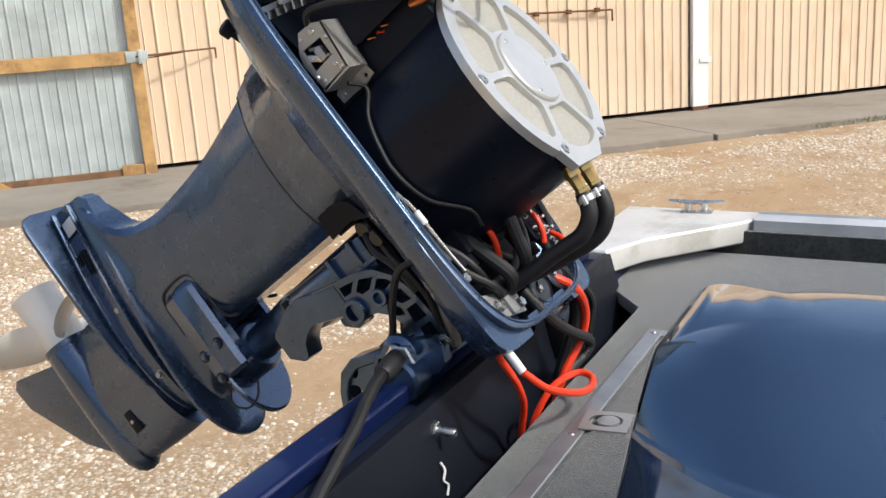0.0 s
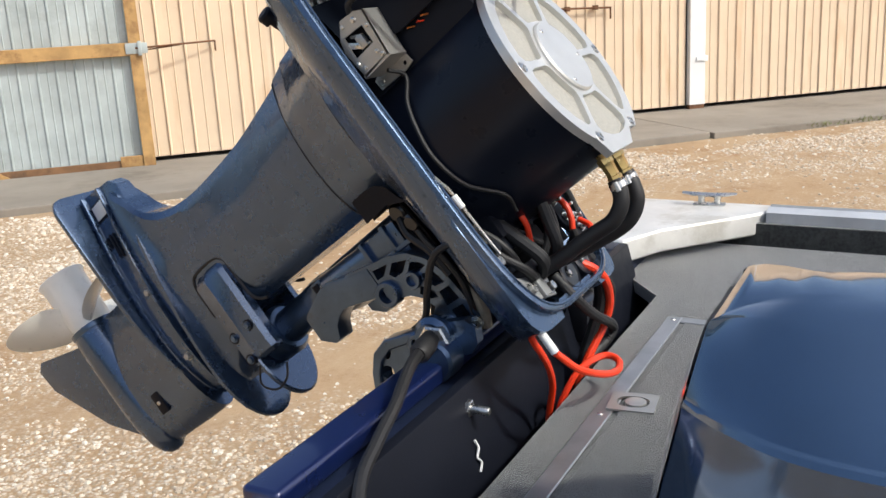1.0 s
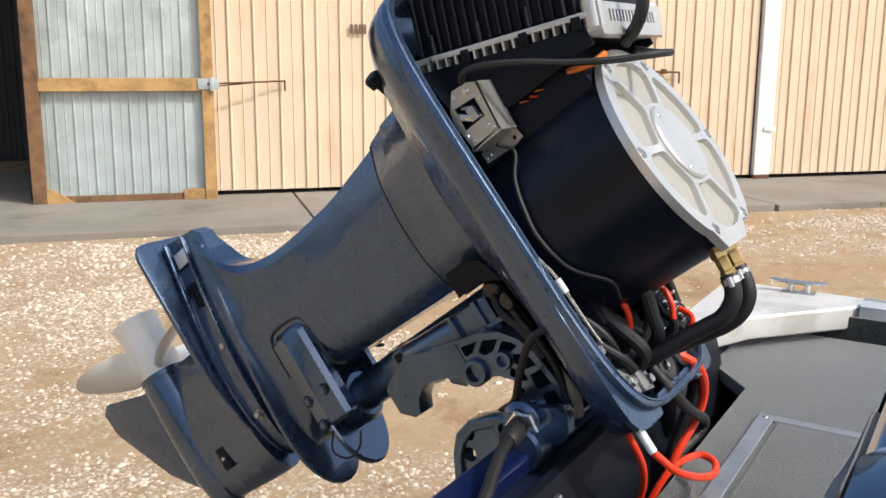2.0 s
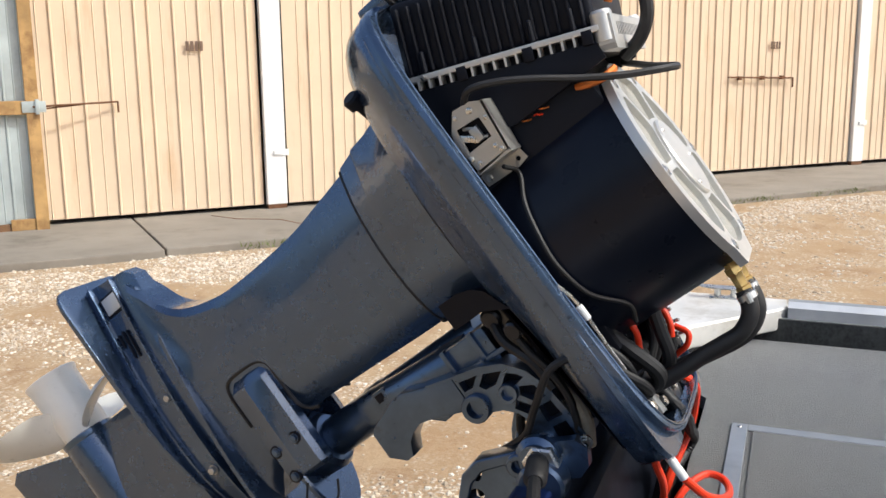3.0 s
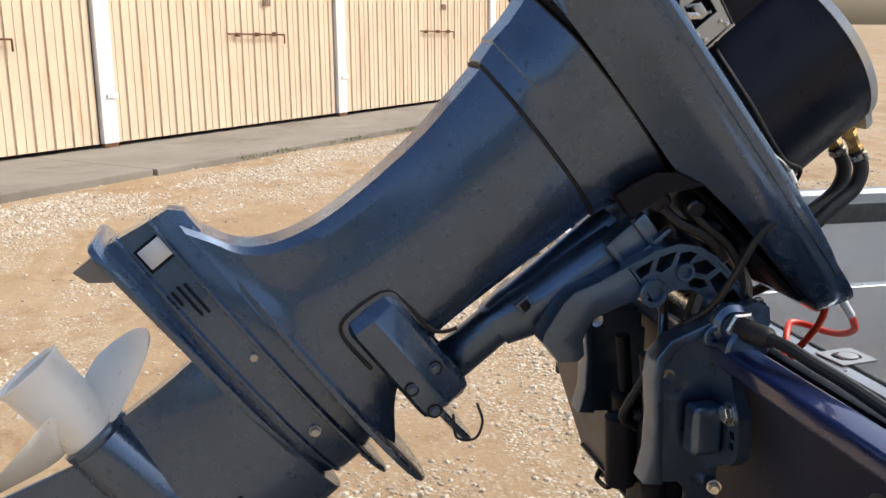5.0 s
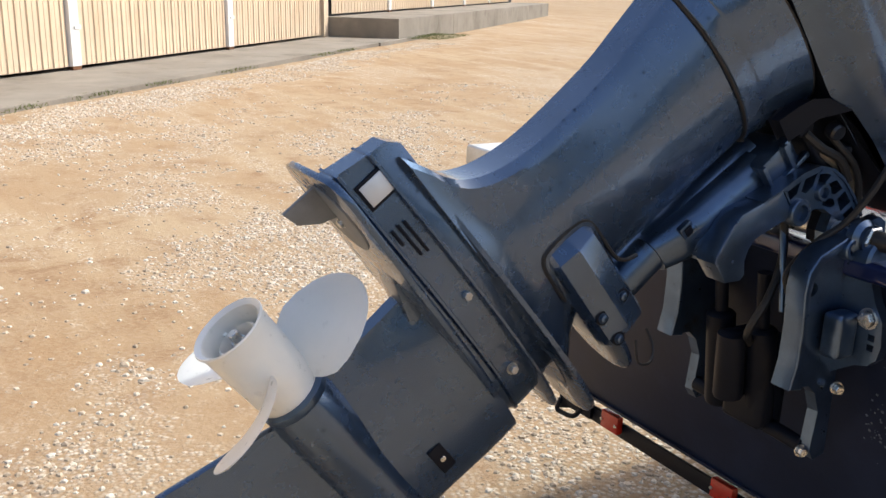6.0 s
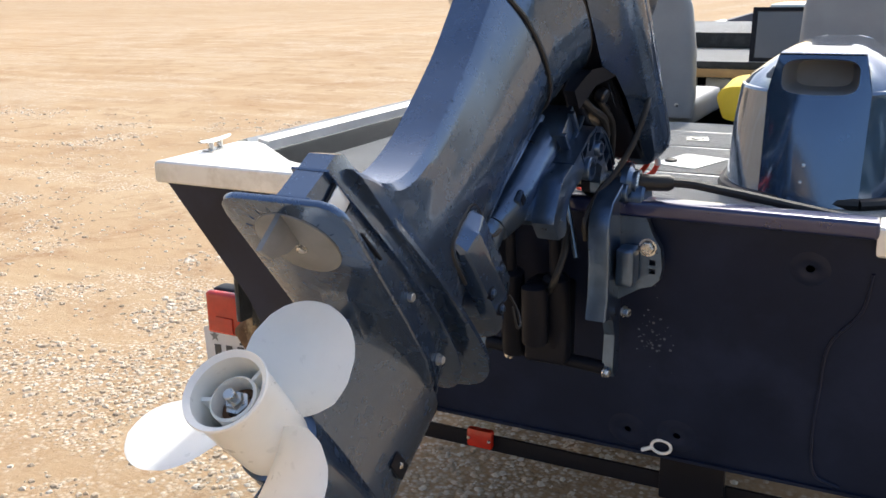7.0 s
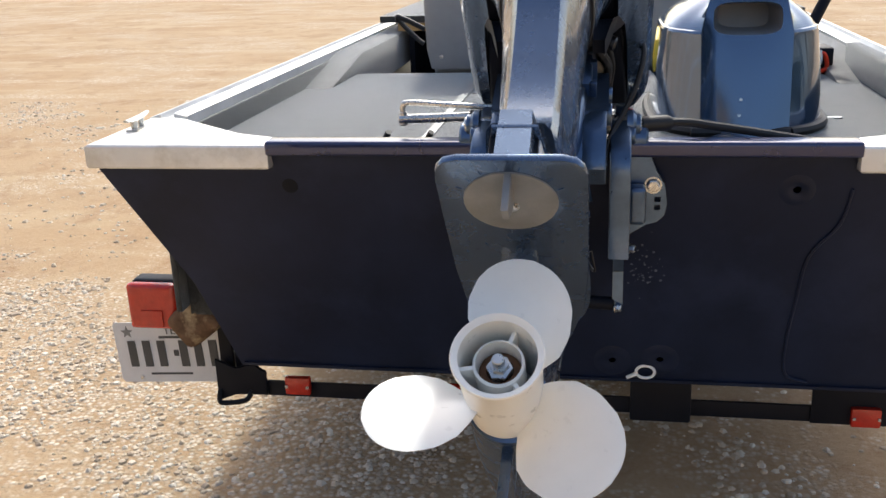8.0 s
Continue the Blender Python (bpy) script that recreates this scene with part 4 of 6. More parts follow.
LEG = [(-0.425, -0.505, -0.108, 0.052), (-0.410, -0.478, -0.122, 0.049), (-0.395, -0.448, -0.142, 0.0475), (-0.37, -0.425, -0.170, 0.0475), (-0.33, -0.409, -0.192, 0.0485),
       (-0.27, -0.400, -0.198, 0.0505), (-0.16, -0.402, -0.195, 0.0545), (-0.09, -0.412, -0.192, 0.059), (-0.022, -0.424, -0.190, 0.0645)]
LINE = curve_points([r[:3] for r in LEG], 5)
WIDE = curve_points([(r[0], r[3], 0) for r in LEG], 5)
part("midsection", loft([plan(leg_ring(p.y, p.z, q.y), p.x) for p, q in zip(LINE, WIDE)]), NAVY, motor, "satin dark blue leg with water spots", 22)

# collar and pan
def resampled(ring, n=120):
    """The same closed outline, with n points spread evenly along it."""
    pts = [Vector(p) for p in ring]
    pts.append(pts[0])
    run = [0.0]
    for p, q in zip(pts, pts[1:]):
        run.append(run[-1] + (q - p).length)
    out, k = [], 0
    for i in range(n):
        d = run[-1] * i / n
        while run[k + 1] < d:
            k += 1
        out.append(tuple(pts[k].lerp(pts[k + 1], (d - run[k]) / (run[k + 1] - run[k]))))
    return out


def shell_ring(fa, ff, hw, aft=2.7, fore=2.7, mid=-0.222, n=160):
    """A pan outline that starts at its tail, with its own squareness aft and forward."""
    out = []
    for i in range(n):
        t = 2 * math.pi * i / n - math.pi / 2
        c, v = math.cos(t), math.sin(t)
        e, reach = (fore, ff - mid) if v > 0 else (aft, mid - fa)
        out.append((hw * math.copysign(abs(c) ** (2 / e), c), mid + reach * math.copysign(abs(v) ** (2 / e), v)))
    return resampled(out)


BAND = [(-0.0365, -0.4235, -0.1895, 0.0652), (-0.0345, -0.4275, -0.187, 0.0685), (-0.010, -0.434, -0.182, 0.0735), (-0.008, -0.4365, -0.181, 0.0745)]
part("collar_band", loft([plan(leg_ring(a, b, w), h) for h, a, b, w in BAND]), NAVY, motor, "darker joint band", 22)
COLLAR = [(-0.0085, -0.4362, -0.181, 0.0744), (-0.006, -0.4375, -0.181, 0.0755), (0.02, -0.441, -0.178, 0.0830), (0.045, -0.448, -0.172, 0.0925), (0.0585, -0.454, -0.166, 0.0985)]
part("collar", loft([plan(leg_ring(a, b, w), h) for h, a, b, w in COLLAR]), NAVY, motor, "", 22)
groove = [(x, f, -0.037) for x, f in leg_ring(-0.4230, -0.1890, 0.0648)]
part("leg_groove", hose(groove + groove[:1], 0.0026, 6, 3), RUBBER, motor, "dark groove at the leg's top")
seam = [(x, f, 0.0598) for x, f in leg_ring(-0.4530, -0.1670, 0.0975)]
part("pan_seam", hose(seam + seam[:1], 0.0020, 6, 3), RUBBER, motor, "dark seam under the pan")
# the pan: flanks flare up to an oval-fronted rim; below it two square prongs stand at the front corners
def prow_ring(fa, ff, hw, aft, fore):
    return [(x, min(f, 0.058) if abs(x) < 0.067 else f) for x, f in shell_ring(fa, ff, hw, aft, fore, n=240)]


PAN = [(0.152, -0.530, 0.064, 0.1455, 4.6, 4.7), (0.1525, -0.535, 0.069, 0.1520, 4.6, 4.7), (0.1505, -0.539, 0.0725, 0.1560, 4.6, 4.7), (0.145, -0.540, 0.0730, 0.1580, 4.6, 4.7), (0.1425, -0.540, 0.0725, 0.1582, 4.6, 4.7)]
rings = [plan(shell_ring(*r), h) for h, *r in PAN]
PROW = [(0.1420, -0.540, 0.0795, 0.1580, 4.6, 15.0), (0.1345, -0.5395, 0.0795, 0.1580, 4.6, 15.0), (0.133, -0.538, 0.0785, 0.1565, 4.6, 15.0), (0.1285, -0.5375, 0.0775, 0.1560, 4.6, 15.0), (0.126, -0.537, 0.0770, 0.1560, 4.6, 15.0),
        (0.112, -0.536, 0.0755, 0.1485, 4.6, 15.0), (0.1005, -0.533, 0.0740, 0.1405, 4.6, 15.0)]
rings += [plan(prow_ring(*r), h) for h, *r in PROW]
rings.append([(x, f, 0.086 + 0.045 * max(0.0, f + 0.2)) for x, f in prow_ring(-0.528, 0.066, 0.1235, 4.5, 12.0)])
rings.append([(x, f, 0.0715 + 0.085 * max(0.0, f + 0.2)) for x, f in shell_ring(-0.513, 0.055, 0.1095, 4.4, 10.0)])
rings.append([(x, f, 0.0615 + 0.12 * max(0.0, f + 0.2)) for x, f in shell_ring(-0.472, 0.045, 0.1010, 4.4, 8.0)])
bm = loft(rings, caps=False)
# inner lip and well
well = [plan(shell_ring(-0.530, 0.064, 0.1455, 4.6, 4.7), 0.152), plan(shell_ring(-0.524, 0.060, 0.1415, 4.6, 4.7), 0.118), plan(shell_ring(-0.47, 0.045, 0.115, 4.6, 4.7), 0.106)]
joined(loft(well, caps=False), bm)
part("cowl_pan", bm, NAVY, motor, "dark blue lower cowl pan", 32)
# the pan's underside gets its shade as black colour
skirt = [(x * 0.99, f - 0.002, 0.0625 + 0.12 * max(0.0, f + 0.2)) for x, f in shell_ring(-0.472, 0.045, 0.1010, 4.4, 8.0)]
part("pan_floor", loft([skirt, [(x * 0.9, f * 0.96 - 0.01, h + 0.012) for x, f, h in skirt], [(x * 0.5, f * 0.8 - 0.05, h + 0.018) for x, f, h in skirt]]), BLACKP, motor, "floor of the pan, coloured black for its shade", 30)
# black slabs paint in the shade of the recess between the collar's front and the pan's skirt
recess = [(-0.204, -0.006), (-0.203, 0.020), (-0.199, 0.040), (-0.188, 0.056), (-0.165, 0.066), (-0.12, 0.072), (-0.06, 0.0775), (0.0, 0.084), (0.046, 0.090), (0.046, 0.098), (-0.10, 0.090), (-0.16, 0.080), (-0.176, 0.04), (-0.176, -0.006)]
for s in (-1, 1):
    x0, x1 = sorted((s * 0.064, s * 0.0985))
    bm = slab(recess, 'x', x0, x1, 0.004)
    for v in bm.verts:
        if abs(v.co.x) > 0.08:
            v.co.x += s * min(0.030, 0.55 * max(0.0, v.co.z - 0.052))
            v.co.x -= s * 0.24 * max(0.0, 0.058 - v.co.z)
    part("recess_shade", bm, BLACKP, motor, "black slab standing for the shaded recess under the pan", 40)
part("recess_block", box(-0.07, 0.07, -0.178, -0.03, 0.03, 0.084, 0.012, 3), DARKCAST, motor)
for x, f, h, r in ((0.085, -0.135, 0.060, 0.012), (0.078, -0.095, 0.068, 0.009), (0.060, -0.16, 0.035, 0.014)):
    part("recess_boss", lathe([(r, 0), (r, 0.012), (r * 0.8, 0.015), (0, 0.015)], (x, f, h), (1, 0.2, -0.3), 16), DARKCAST, motor)
bm = hose([(0.060, -0.110, 0.040), (0.072, -0.078, 0.056), (0.078, -0.040, 0.064), (0.078, 0.004, 0.058), (0.070, 0.032, 0.040)], 0.0085, 10)
part("cable_sleeve", bm, TAN, motor, "worn tan cable sleeve")
for pts, r in ((((0.085, -0.135, 0.052), (0.092, -0.105, 0.056), (0.094, -0.070, 0.064), (0.090, -0.030, 0.062), (0.084, 0.010, 0.045)), 0.005),
               (((0.070, -0.150, 0.030), (0.082, -0.125, 0.034), (0.088, -0.090, 0.050), (0.086, -0.050, 0.052)), 0.0065)):
    part("recess_cable", hose(pts, r, 8), RUBBER, motor, "black cable under the pan")
part("recess_bolt", hexbolt((0.100, 0.020, 0.050), (1, 0.2, 0), 0.007, 0.016), STEEL, motor, "bright bolt under the pan")
line = [(x, f, 0.1528) for x, f in shell_ring(-0.5325, 0.0668, 0.1488, 4.6, 4.7)]
part("rim_seal", hose(line + line[:1], 0.0013, 6, 1), CAST, motor, "thin rim seal")
part("tail_bracket", box(-0.06, 0.06, -0.553, -0.530, 0.12, 0.205, 0.006), NAVY, motor)
part("side_knob", lathe([(0.007, -0.02), (0.007, 0.006), (0.012, 0.007), (0.012, 0.019), (0.009, 0.022), (0, 0.022)], (0.088, -0.453, 0.066), (0.62, -0.78, 0), 14), BLACKP, motor, "black rubber latch knob")

# engine bay clutter
bay = part("tray", box(-0.12, 0.12, -0.45, 0.03, 0.104, 0.112, 0.003), BLACKP, motor)
rng_bay = random.Random(21)
for i in range(26):
    x, f = -0.12 + 0.24 * rng_bay.random(), -0.09 + 0.13 * rng_bay.random()
    if f > 0.015 or (abs(x) > 0.075 and f > -0.01):
        continue
    s = 0.008 + 0.014 * rng_bay.random()
    bm = box(x - s, x + s, f - s * 0.8, f + s * 0.8, 0.10, 0.122 + 0.03 * rng_bay.random(), 0.003)
    part("bay_block", bm, (BLACKP, RUBBER, BLACKP, RUBBER)[i % 4], bay)
for x, f, r in ((-0.013, 0.036, 0.027), (-0.070, 0.032, 0.026)):
    cap = part("relay_cap", lathe([(r, -0.02), (r, 0.018), (r * 0.97, 0.0215), (r * 0.86, 0.023), (r * 0.80, 0.0205), (r * 0.3, 0.0205), (r * 0.26, 0.023), (0, 0.023)], (x, f, 0.122), (0, 0.10, 1), 28), DARKCAST, bay, "dark round relay cap")
    part("cap_screw", hexbolt((x + 0.004, f + 0.004, 0.143), (0, 0.1, 1), 0.004, 0.003), STEEL, cap)
bm = slab([(0.030, 0.022), (0.104, 0.004), (0.110, 0.026), (0.092, 0.042), (0.036, 0.052)], 'z', 0.128, 0.134, 0.002)
bm = box(0.052, 0.072, 0.014, 0.046, 0.132, 0.1395, 0.003, bm=bm)
bracket = part("bay_bracket", bm, ANODE, bay, "grey bolted bracket plate", 30)
for x, f in ((0.088, 0.028), (0.043, 0.039)):
    part("bracket_bolt", hexbolt((x, f, 0.134), (0, 0, 1), 0.0068, 0.008), STEEL, bracket, "bright bolt head")
part("rim_bolt", hexbolt((0.115, -0.023, 0.132), (0, 0, 1), 0.007, 0.010), STEEL, bay, "bright bolt head")
part("bolt_post", rod((0.115, -0.023, 0.106), (0.115, -0.023, 0.132), 0.010, 14), BLACKP, bay)
part("plug_strip", box(0.085, 0.130, -0.065, -0.038, 0.108, 0.132, 0.004), BLACKP, bay)
for k in range(4):
    part("plug", box(-0.055 + 0.024 * k, -0.038 + 0.024 * k, -0.022, -0.004, 0.110, 0.140 + 0.004 * (k % 2), 0.003), (BLACKP, RUBBER)[k % 2], bay)
for k, (x, f, h) in enumerate(((-0.050, -0.050, 0.168), (-0.062, -0.036, 0.172), (-0.070, -0.018, 0.170), (-0.056, -0.024, 0.166), (-0.076, 0.000, 0.166))):
    part("terminal_nut", hexbolt((x, f, h), (0.3, 0.2, 1), 0.0048, 0.006, None, 0.008), STEEL, bay)
part("terminal_board", slab([(-0.044, -0.066), (-0.040, -0.018), (-0.066, 0.016), (-0.092, 0.010), (-0.092, -0.060)], 'z', 0.158, 0.166, 0.002), BLACKP, bay, "black terminal board")
part("board_post", rod((-0.07, -0.03, 0.108), (-0.07, -0.03, 0.158), 0.016, 14), BLACKP, bay)
for pts, r, mt in ((((0.068, -0.150, 0.112), (0.068, -0.110, 0.120), (0.068, -0.069, 0.139), (0.067, -0.028, 0.153), (0.063, 0.002, 0.160), (0.054, 0.016, 0.150), (0.045, 0.018, 0.130)), 0.0092, RUBBER),
                   (((0.030, -0.085, 0.205), (0.030, -0.063, 0.193), (0.030, -0.032, 0.183), (0.030, 0.002, 0.172), (0.028, 0.014, 0.150), (0.026, 0.016, 0.12)), 0.0085, RUBBER),
                   (((0.125, -0.12, 0.14), (0.118, -0.07, 0.132), (0.108, -0.03, 0.138), (0.092, 0.000, 0.146), (0.072, 0.016, 0.140), (0.05, 0.018, 0.12)), 0.0055, RUBBER),
                   (((0.120, -0.10, 0.12), (0.106, -0.055, 0.142), (0.096, -0.025, 0.146), (0.074, -0.004, 0.134), (0.05, 0.004, 0.12)), 0.0050, RUBBER),
                   (((-0.040, -0.085, 0.156), (-0.050, -0.064, 0.170), (-0.052, -0.040, 0.178), (-0.050, -0.020, 0.176), (-0.048, -0.004, 0.168)), 0.0042, REDCABLE),
                   (((-0.048, -0.004, 0.168), (-0.050, 0.006, 0.162), (-0.050, 0.016, 0.142)), 0.0060, RUBBER),
                   (((-0.075, -0.010, 0.172), (-0.070, 0.006, 0.182), (-0.068, 0.018, 0.172), (-0.070, 0.022, 0.15)), 0.0040, REDCABLE),
                   (((0.050, -0.10, 0.150), (0.045, -0.070, 0.160), (0.040, -0.045, 0.160), (0.035, -0.02, 0.146)), 0.0042, REDCABLE),
                   (((0.000, -0.09, 0.175), (-0.005, -0.05, 0.172), (0.000, -0.02, 0.160), (0.01, 0.0, 0.14)), 0.0060, RUBBER),
                   (((-0.020, -0.09, 0.165), (-0.026, -0.05, 0.170), (-0.020, -0.01, 0.158), (-0.012, 0.006, 0.14)), 0.0042, RUBBER),
                   (((0.06, -0.10, 0.130), (0.05, -0.06, 0.140), (0.02, -0.02, 0.146), (-0.03, 0.0, 0.140)), 0.0048, RUBBER),
                   (((-0.09, -0.09, 0.18), (-0.105, -0.03, 0.165), (-0.100, 0.01, 0.15), (-0.085, 0.02, 0.13)), 0.0060, RUBBER)):
    part("bay_hose", hose(pts, r), mt, bay)
part("throttle_wire", hose([(0.148, -0.15, 0.152), (0.147, -0.12, 0.158), (0.135, -0.06, 0.153), (0.128, -0.03, 0.151)], 0.0022, 6), STEEL, bay, "thin bright control wire")
part("wire_sleeve", rod((0.147, -0.118, 0.158), (0.144, -0.100, 0.157), 0.004, 10), WHITEP, bay)

# drive drum with its end plate
drum = part("drive_drum", lathe([(0.118, 0.105), (0.135, 0.118), (0.135, 0.306), (0.10, 0.306)], (0, -0.182, 0), (0, 0, 1), 72), DRUM, motor, "gloss black drive drum")


def end_plate():
    ring = [(0.137 * math.sin(t), -0.182 - 0.137 * math.cos(t)) for t in [2 * math.pi * i / 60 for i in range(60)]]
    out = []
    for x, f in ring:
        if f > -0.075 and -0.06 < x < 0.075:
            continue
        out.append((x, f))
    k = next(i for i, (x, f) in enumerate(out) if x > 0.06 and f > -0.082)
    tab = [(0.078, -0.072), (0.062, -0.046), (-0.018, -0.046), (-0.045, -0.066)]
    k = max(i for i, (x, f) in enumerate(out) if x > 0)
    outline = out[:k + 1] + tab + out[k + 1:]
    windows = []
    for s in range(6):
        mid = 2 * math.pi * (s + 0.5) / 6 + 0.52
        half = [(r, math.pi / 6 - 0.0048 / r - e) for r, e in ((0.0585, 0.10), (0.0615, 0.03), (0.068, 0.0), (0.100, 0.0), (0.110, 0.02), (0.1165, 0.09))]
        w = [(r, mid - q) for r, q in half] + [(0.118, mid - 0.2), (0.118, mid), (0.118, mid + 0.2)] + [(r, mid + q) for r, q in reversed(half)] + [(0.0575, mid + 0.2), (0.0575, mid - 0.2)]
        windows.append([(r * math.sin(t), -0.182 + r * math.cos(t)) for r, t in w])
    p = part("end_plate", slab(outline, 'z', 0.3065, 0.317, holes=windows), ALU, drum, "machined aluminium end plate with six windows")
    part("screen", lathe([(0.118, 0), (0.118, 0.003), (0, 0.003)], (0, -0.182, 0.307), (0, 0, 1), 40, None, False), SCREEN, drum, "fine grey mesh behind the windows")
    part("hub_disc", lathe([(0.052, 0), (0.052, 0.003), (0.05, 0.005), (0, 0.005)], (0, -0.182, 0.317), (0, 0, 1), 40, None, False), ALU, drum, "round aluminium hub disc")
    for r, count, q in ((0.1275, 6, 0.52), (0.042, 3, 0.6)):
        for i in range(count):
            t = q + 2 * math.pi * i / count
            a = (r * math.sin(t), -0.182 + r * math.cos(t), 0.317 if r > 0.1 else 0.322)
            part("plate_bolt", lathe([(0.0075, 0), (0.007, 0.001), (0.005, 0.0005), (0.0045, 0.0016), (0.0025, 0.0018), (0.0025, 0.0006), (0, 0.0006)] if r > 0.1 else [(0.003, 0), (0.002, 0.001), (0, 0.001)], a, (0, 0, 1), 14, None, False), STEEL, drum)


end_plate()

# coolant fittings and hoses
for x, pts in ((0.040, ((-0.020, 0.291), (-0.006, 0.288), (0.008, 0.279), (0.018, 0.260), (0.018, 0.236), (0.017, 0.206), (0.018, 0.177), (0.016, 0.146))),
               (-0.004, ((-0.020, 0.291), (-0.004, 0.290), (0.014, 0.283), (0.027, 0.266), (0.031, 0.244), (0.028, 0.212), (0.024, 0.180), (0.018, 0.146)))):
    bm = lathe([(0.008, 0), (0.008, 0.006), (0.0102, 0.006), (0.0102, 0.013), (0.0085, 0.015), (0.0078, 0.030), (0.0095, 0.031), (0.0095, 0.038), (0.008, 0.04)], (x, -0.055, 0.296), (0, 1, -0.12), 6)
    part("hose_fitting", bm, BRASS, drum, "brass hose fitting")
    part("coolant_hose", hose([(x + 0.012 * k / 7, f, h) for k, (f, h) in enumerate(pts)], 0.0102, 12), RUBBER, drum, "black rubber coolant hose")
    part("hose_clip", lathe([(0.0106, 0), (0.0116, 0.001), (0.0116, 0.008), (0.0106, 0.009)], (x, -0.017, 0.2905), (0, 1, -0.15), 18, None, False), STEEL, drum, "steel hose clip")
    part("clip_screw", rod((x + 0.013, -0.018, 0.293), (x + 0.013, -0.006, 0.291), 0.0035, 8), STEEL, drum)

# controller block behind the drum
CTRL = Matrix(((1, 0, 0, 0), (0, 0.400, -0.9165, -0.4166), (0, 0.9165, 0.400, 0.130), (0, 0, 0, 1)))


def controller():
    c = new("controller")
    c.parent = motor
    c.matrix_local = CTRL
    tagged(c, "black finned motor controller with a grey slotted base")
    bm = box(-0.108, 0.108, -0.012, 0.226, 0.0175, 0.0245, 0.0015)
    for i in range(17):
        y = -0.002 + i * 0.0132
        if i not in (5, 11):
            bm = box(0.092, 0.108, y, y + 0.0026, 0.0075, 0.018, bm=bm)
            bm = box(-0.108, -0.092, y, y + 0.0026, 0.0075, 0.018, bm=bm)
    part("base_rack", bm, ALU, c, "grey slotted base rack", 0)
    for s in (-1, 1):
        for y in (0.066, 0.145, 0.212):
            part("rack_foot", box(*sorted((s * 0.094, s * 0.1085)), y - 0.006, y + 0.006, 0.006, 0.0215, 0.001), BLACKP, c)
    part("base_core", box(-0.090, 0.090, -0.01, 0.224, -0.004, 0.0175), BLACKP, c)
    part("case", box(-0.098, 0.098, -0.006, 0.222, 0.0245, 0.112, 0.008, 3), BLACKP, c, "black controller case")
    for i in range(16):
        y = 0.002 + i * 0.0138
        part("fin", box(0.097, 0.104, y, y + 0.0045, 0.026, 0.104, 0.0015, 1), BLACKP, c)
    for y in (0.020, 0.085, 0.150, 0.196):
        part("fin", box(0.098, 0.1075, y, y + 0.006, 0.0245, 0.050, 0.002, 1), BLACKP, c, "short stout rib")
    bm = slab([(-0.100, -0.004), (0.100, -0.004), (0.104, 0.002), (0.104, 0.033), (-0.104, 0.033), (-0.104, 0.002)], 'y', 0.222, 0.240, holes=[[(x, 0.011), (x + 0.0055, 0.011), (x + 0.0055, 0.025), (x, 0.025)] for x in [-0.078 + 0.0105 * i for i in range(15)]])
    part("end_block", bm, ALU, c, "pale grey slotted end block", 0)
    part("block_shadow", box(-0.09, 0.09, 0.219, 0.2225, 0.006, 0.030), BLACKP, c)
    for x in (-0.085, 0.085):
        part("end_lug", lathe([(0.012, 0), (0.012, 0.030), (0.010, 0.033), (0.004, 0.033), (0.004, 0.02), (0, 0.02)], (x * 1.12, 0.229, 0.006), (0, 0, 1), 18), ALU, c, "", 30)
    part("case_bolt", hexbolt((0.091, 0.212, 0.000), (1, 0, 0), 0.0055, 0.005), STEEL, c)
    part("case_bolt", hexbolt((0.108, 0.02, 0.021), (1, 0, 0), 0.003, 0.003), STEEL, c)
    for x, y, mt in ((0.05, 0.03, REDCABLE), (0.02, 0.04, STEEL), (0.075, 0.06, REDCABLE), (-0.02, 0.03, STEEL)):
        part("terminal", rod((x, y, 0.111), (x, y, 0.126), 0.009, 10), mt, c)
    part("loom", hose([(0.085, -0.01, 0.119), (0.075, 0.01, 0.134), (0.05, 0.03, 0.136), (0.02, 0.06, 0.130), (-0.03, 0.08, 0.126)], 0.009, 8, 10, ribbed=0.18), RUBBER, c, "ribbed black cable loom")
    part("power_lead", hose([(0.03, 0.215, 0.105), (0.036, 0.245, 0.098), (0.040, 0.268, 0.07), (0.040, 0.270, 0.03), (0.034, 0.256, 0.004), (0.02, 0.232, -0.012)], 0.0078, 10), RUBBER, c, "thick black power lead")
    part("copper_lead", hose([(0.05, 0.216, 0.105), (0.055, 0.236, 0.096), (0.055, 0.244, 0.076), (0.05, 0.232, 0.05)], 0.005, 8), COPPER, c, "orange lead")


controller()
part("side_plate", slab([(-0.426, 0.128), (-0.336, 0.334), (-0.316, 0.333), (-0.320, 0.21), (-0.345, 0.14)], 'x', 0.098, 0.104, 0.001), BLACKP, motor, "black bracket plate")
part("side_plate", slab([(-0.426, 0.128), (-0.336, 0.334), (-0.316, 0.333), (-0.320, 0.21), (-0.345, 0.14)], 'x', -0.104, -0.098, 0.001), BLACKP, motor, "black bracket plate")
part("sense_wire", hose([(0.128, -0.366, 0.178), (0.146, -0.376, 0.200), (0.142, -0.366, 0.228), (0.130, -0.344, 0.262), (0.112, -0.316, 0.298), (0.092, -0.290, 0.336), (0.066, -0.270, 0.372), (0.030, -0.268, 0.378), (-0.01, -0.288, 0.352), (-0.05, -0.316, 0.322)], 0.0042, 8), RUBBER, motor, "thin black looped cable")
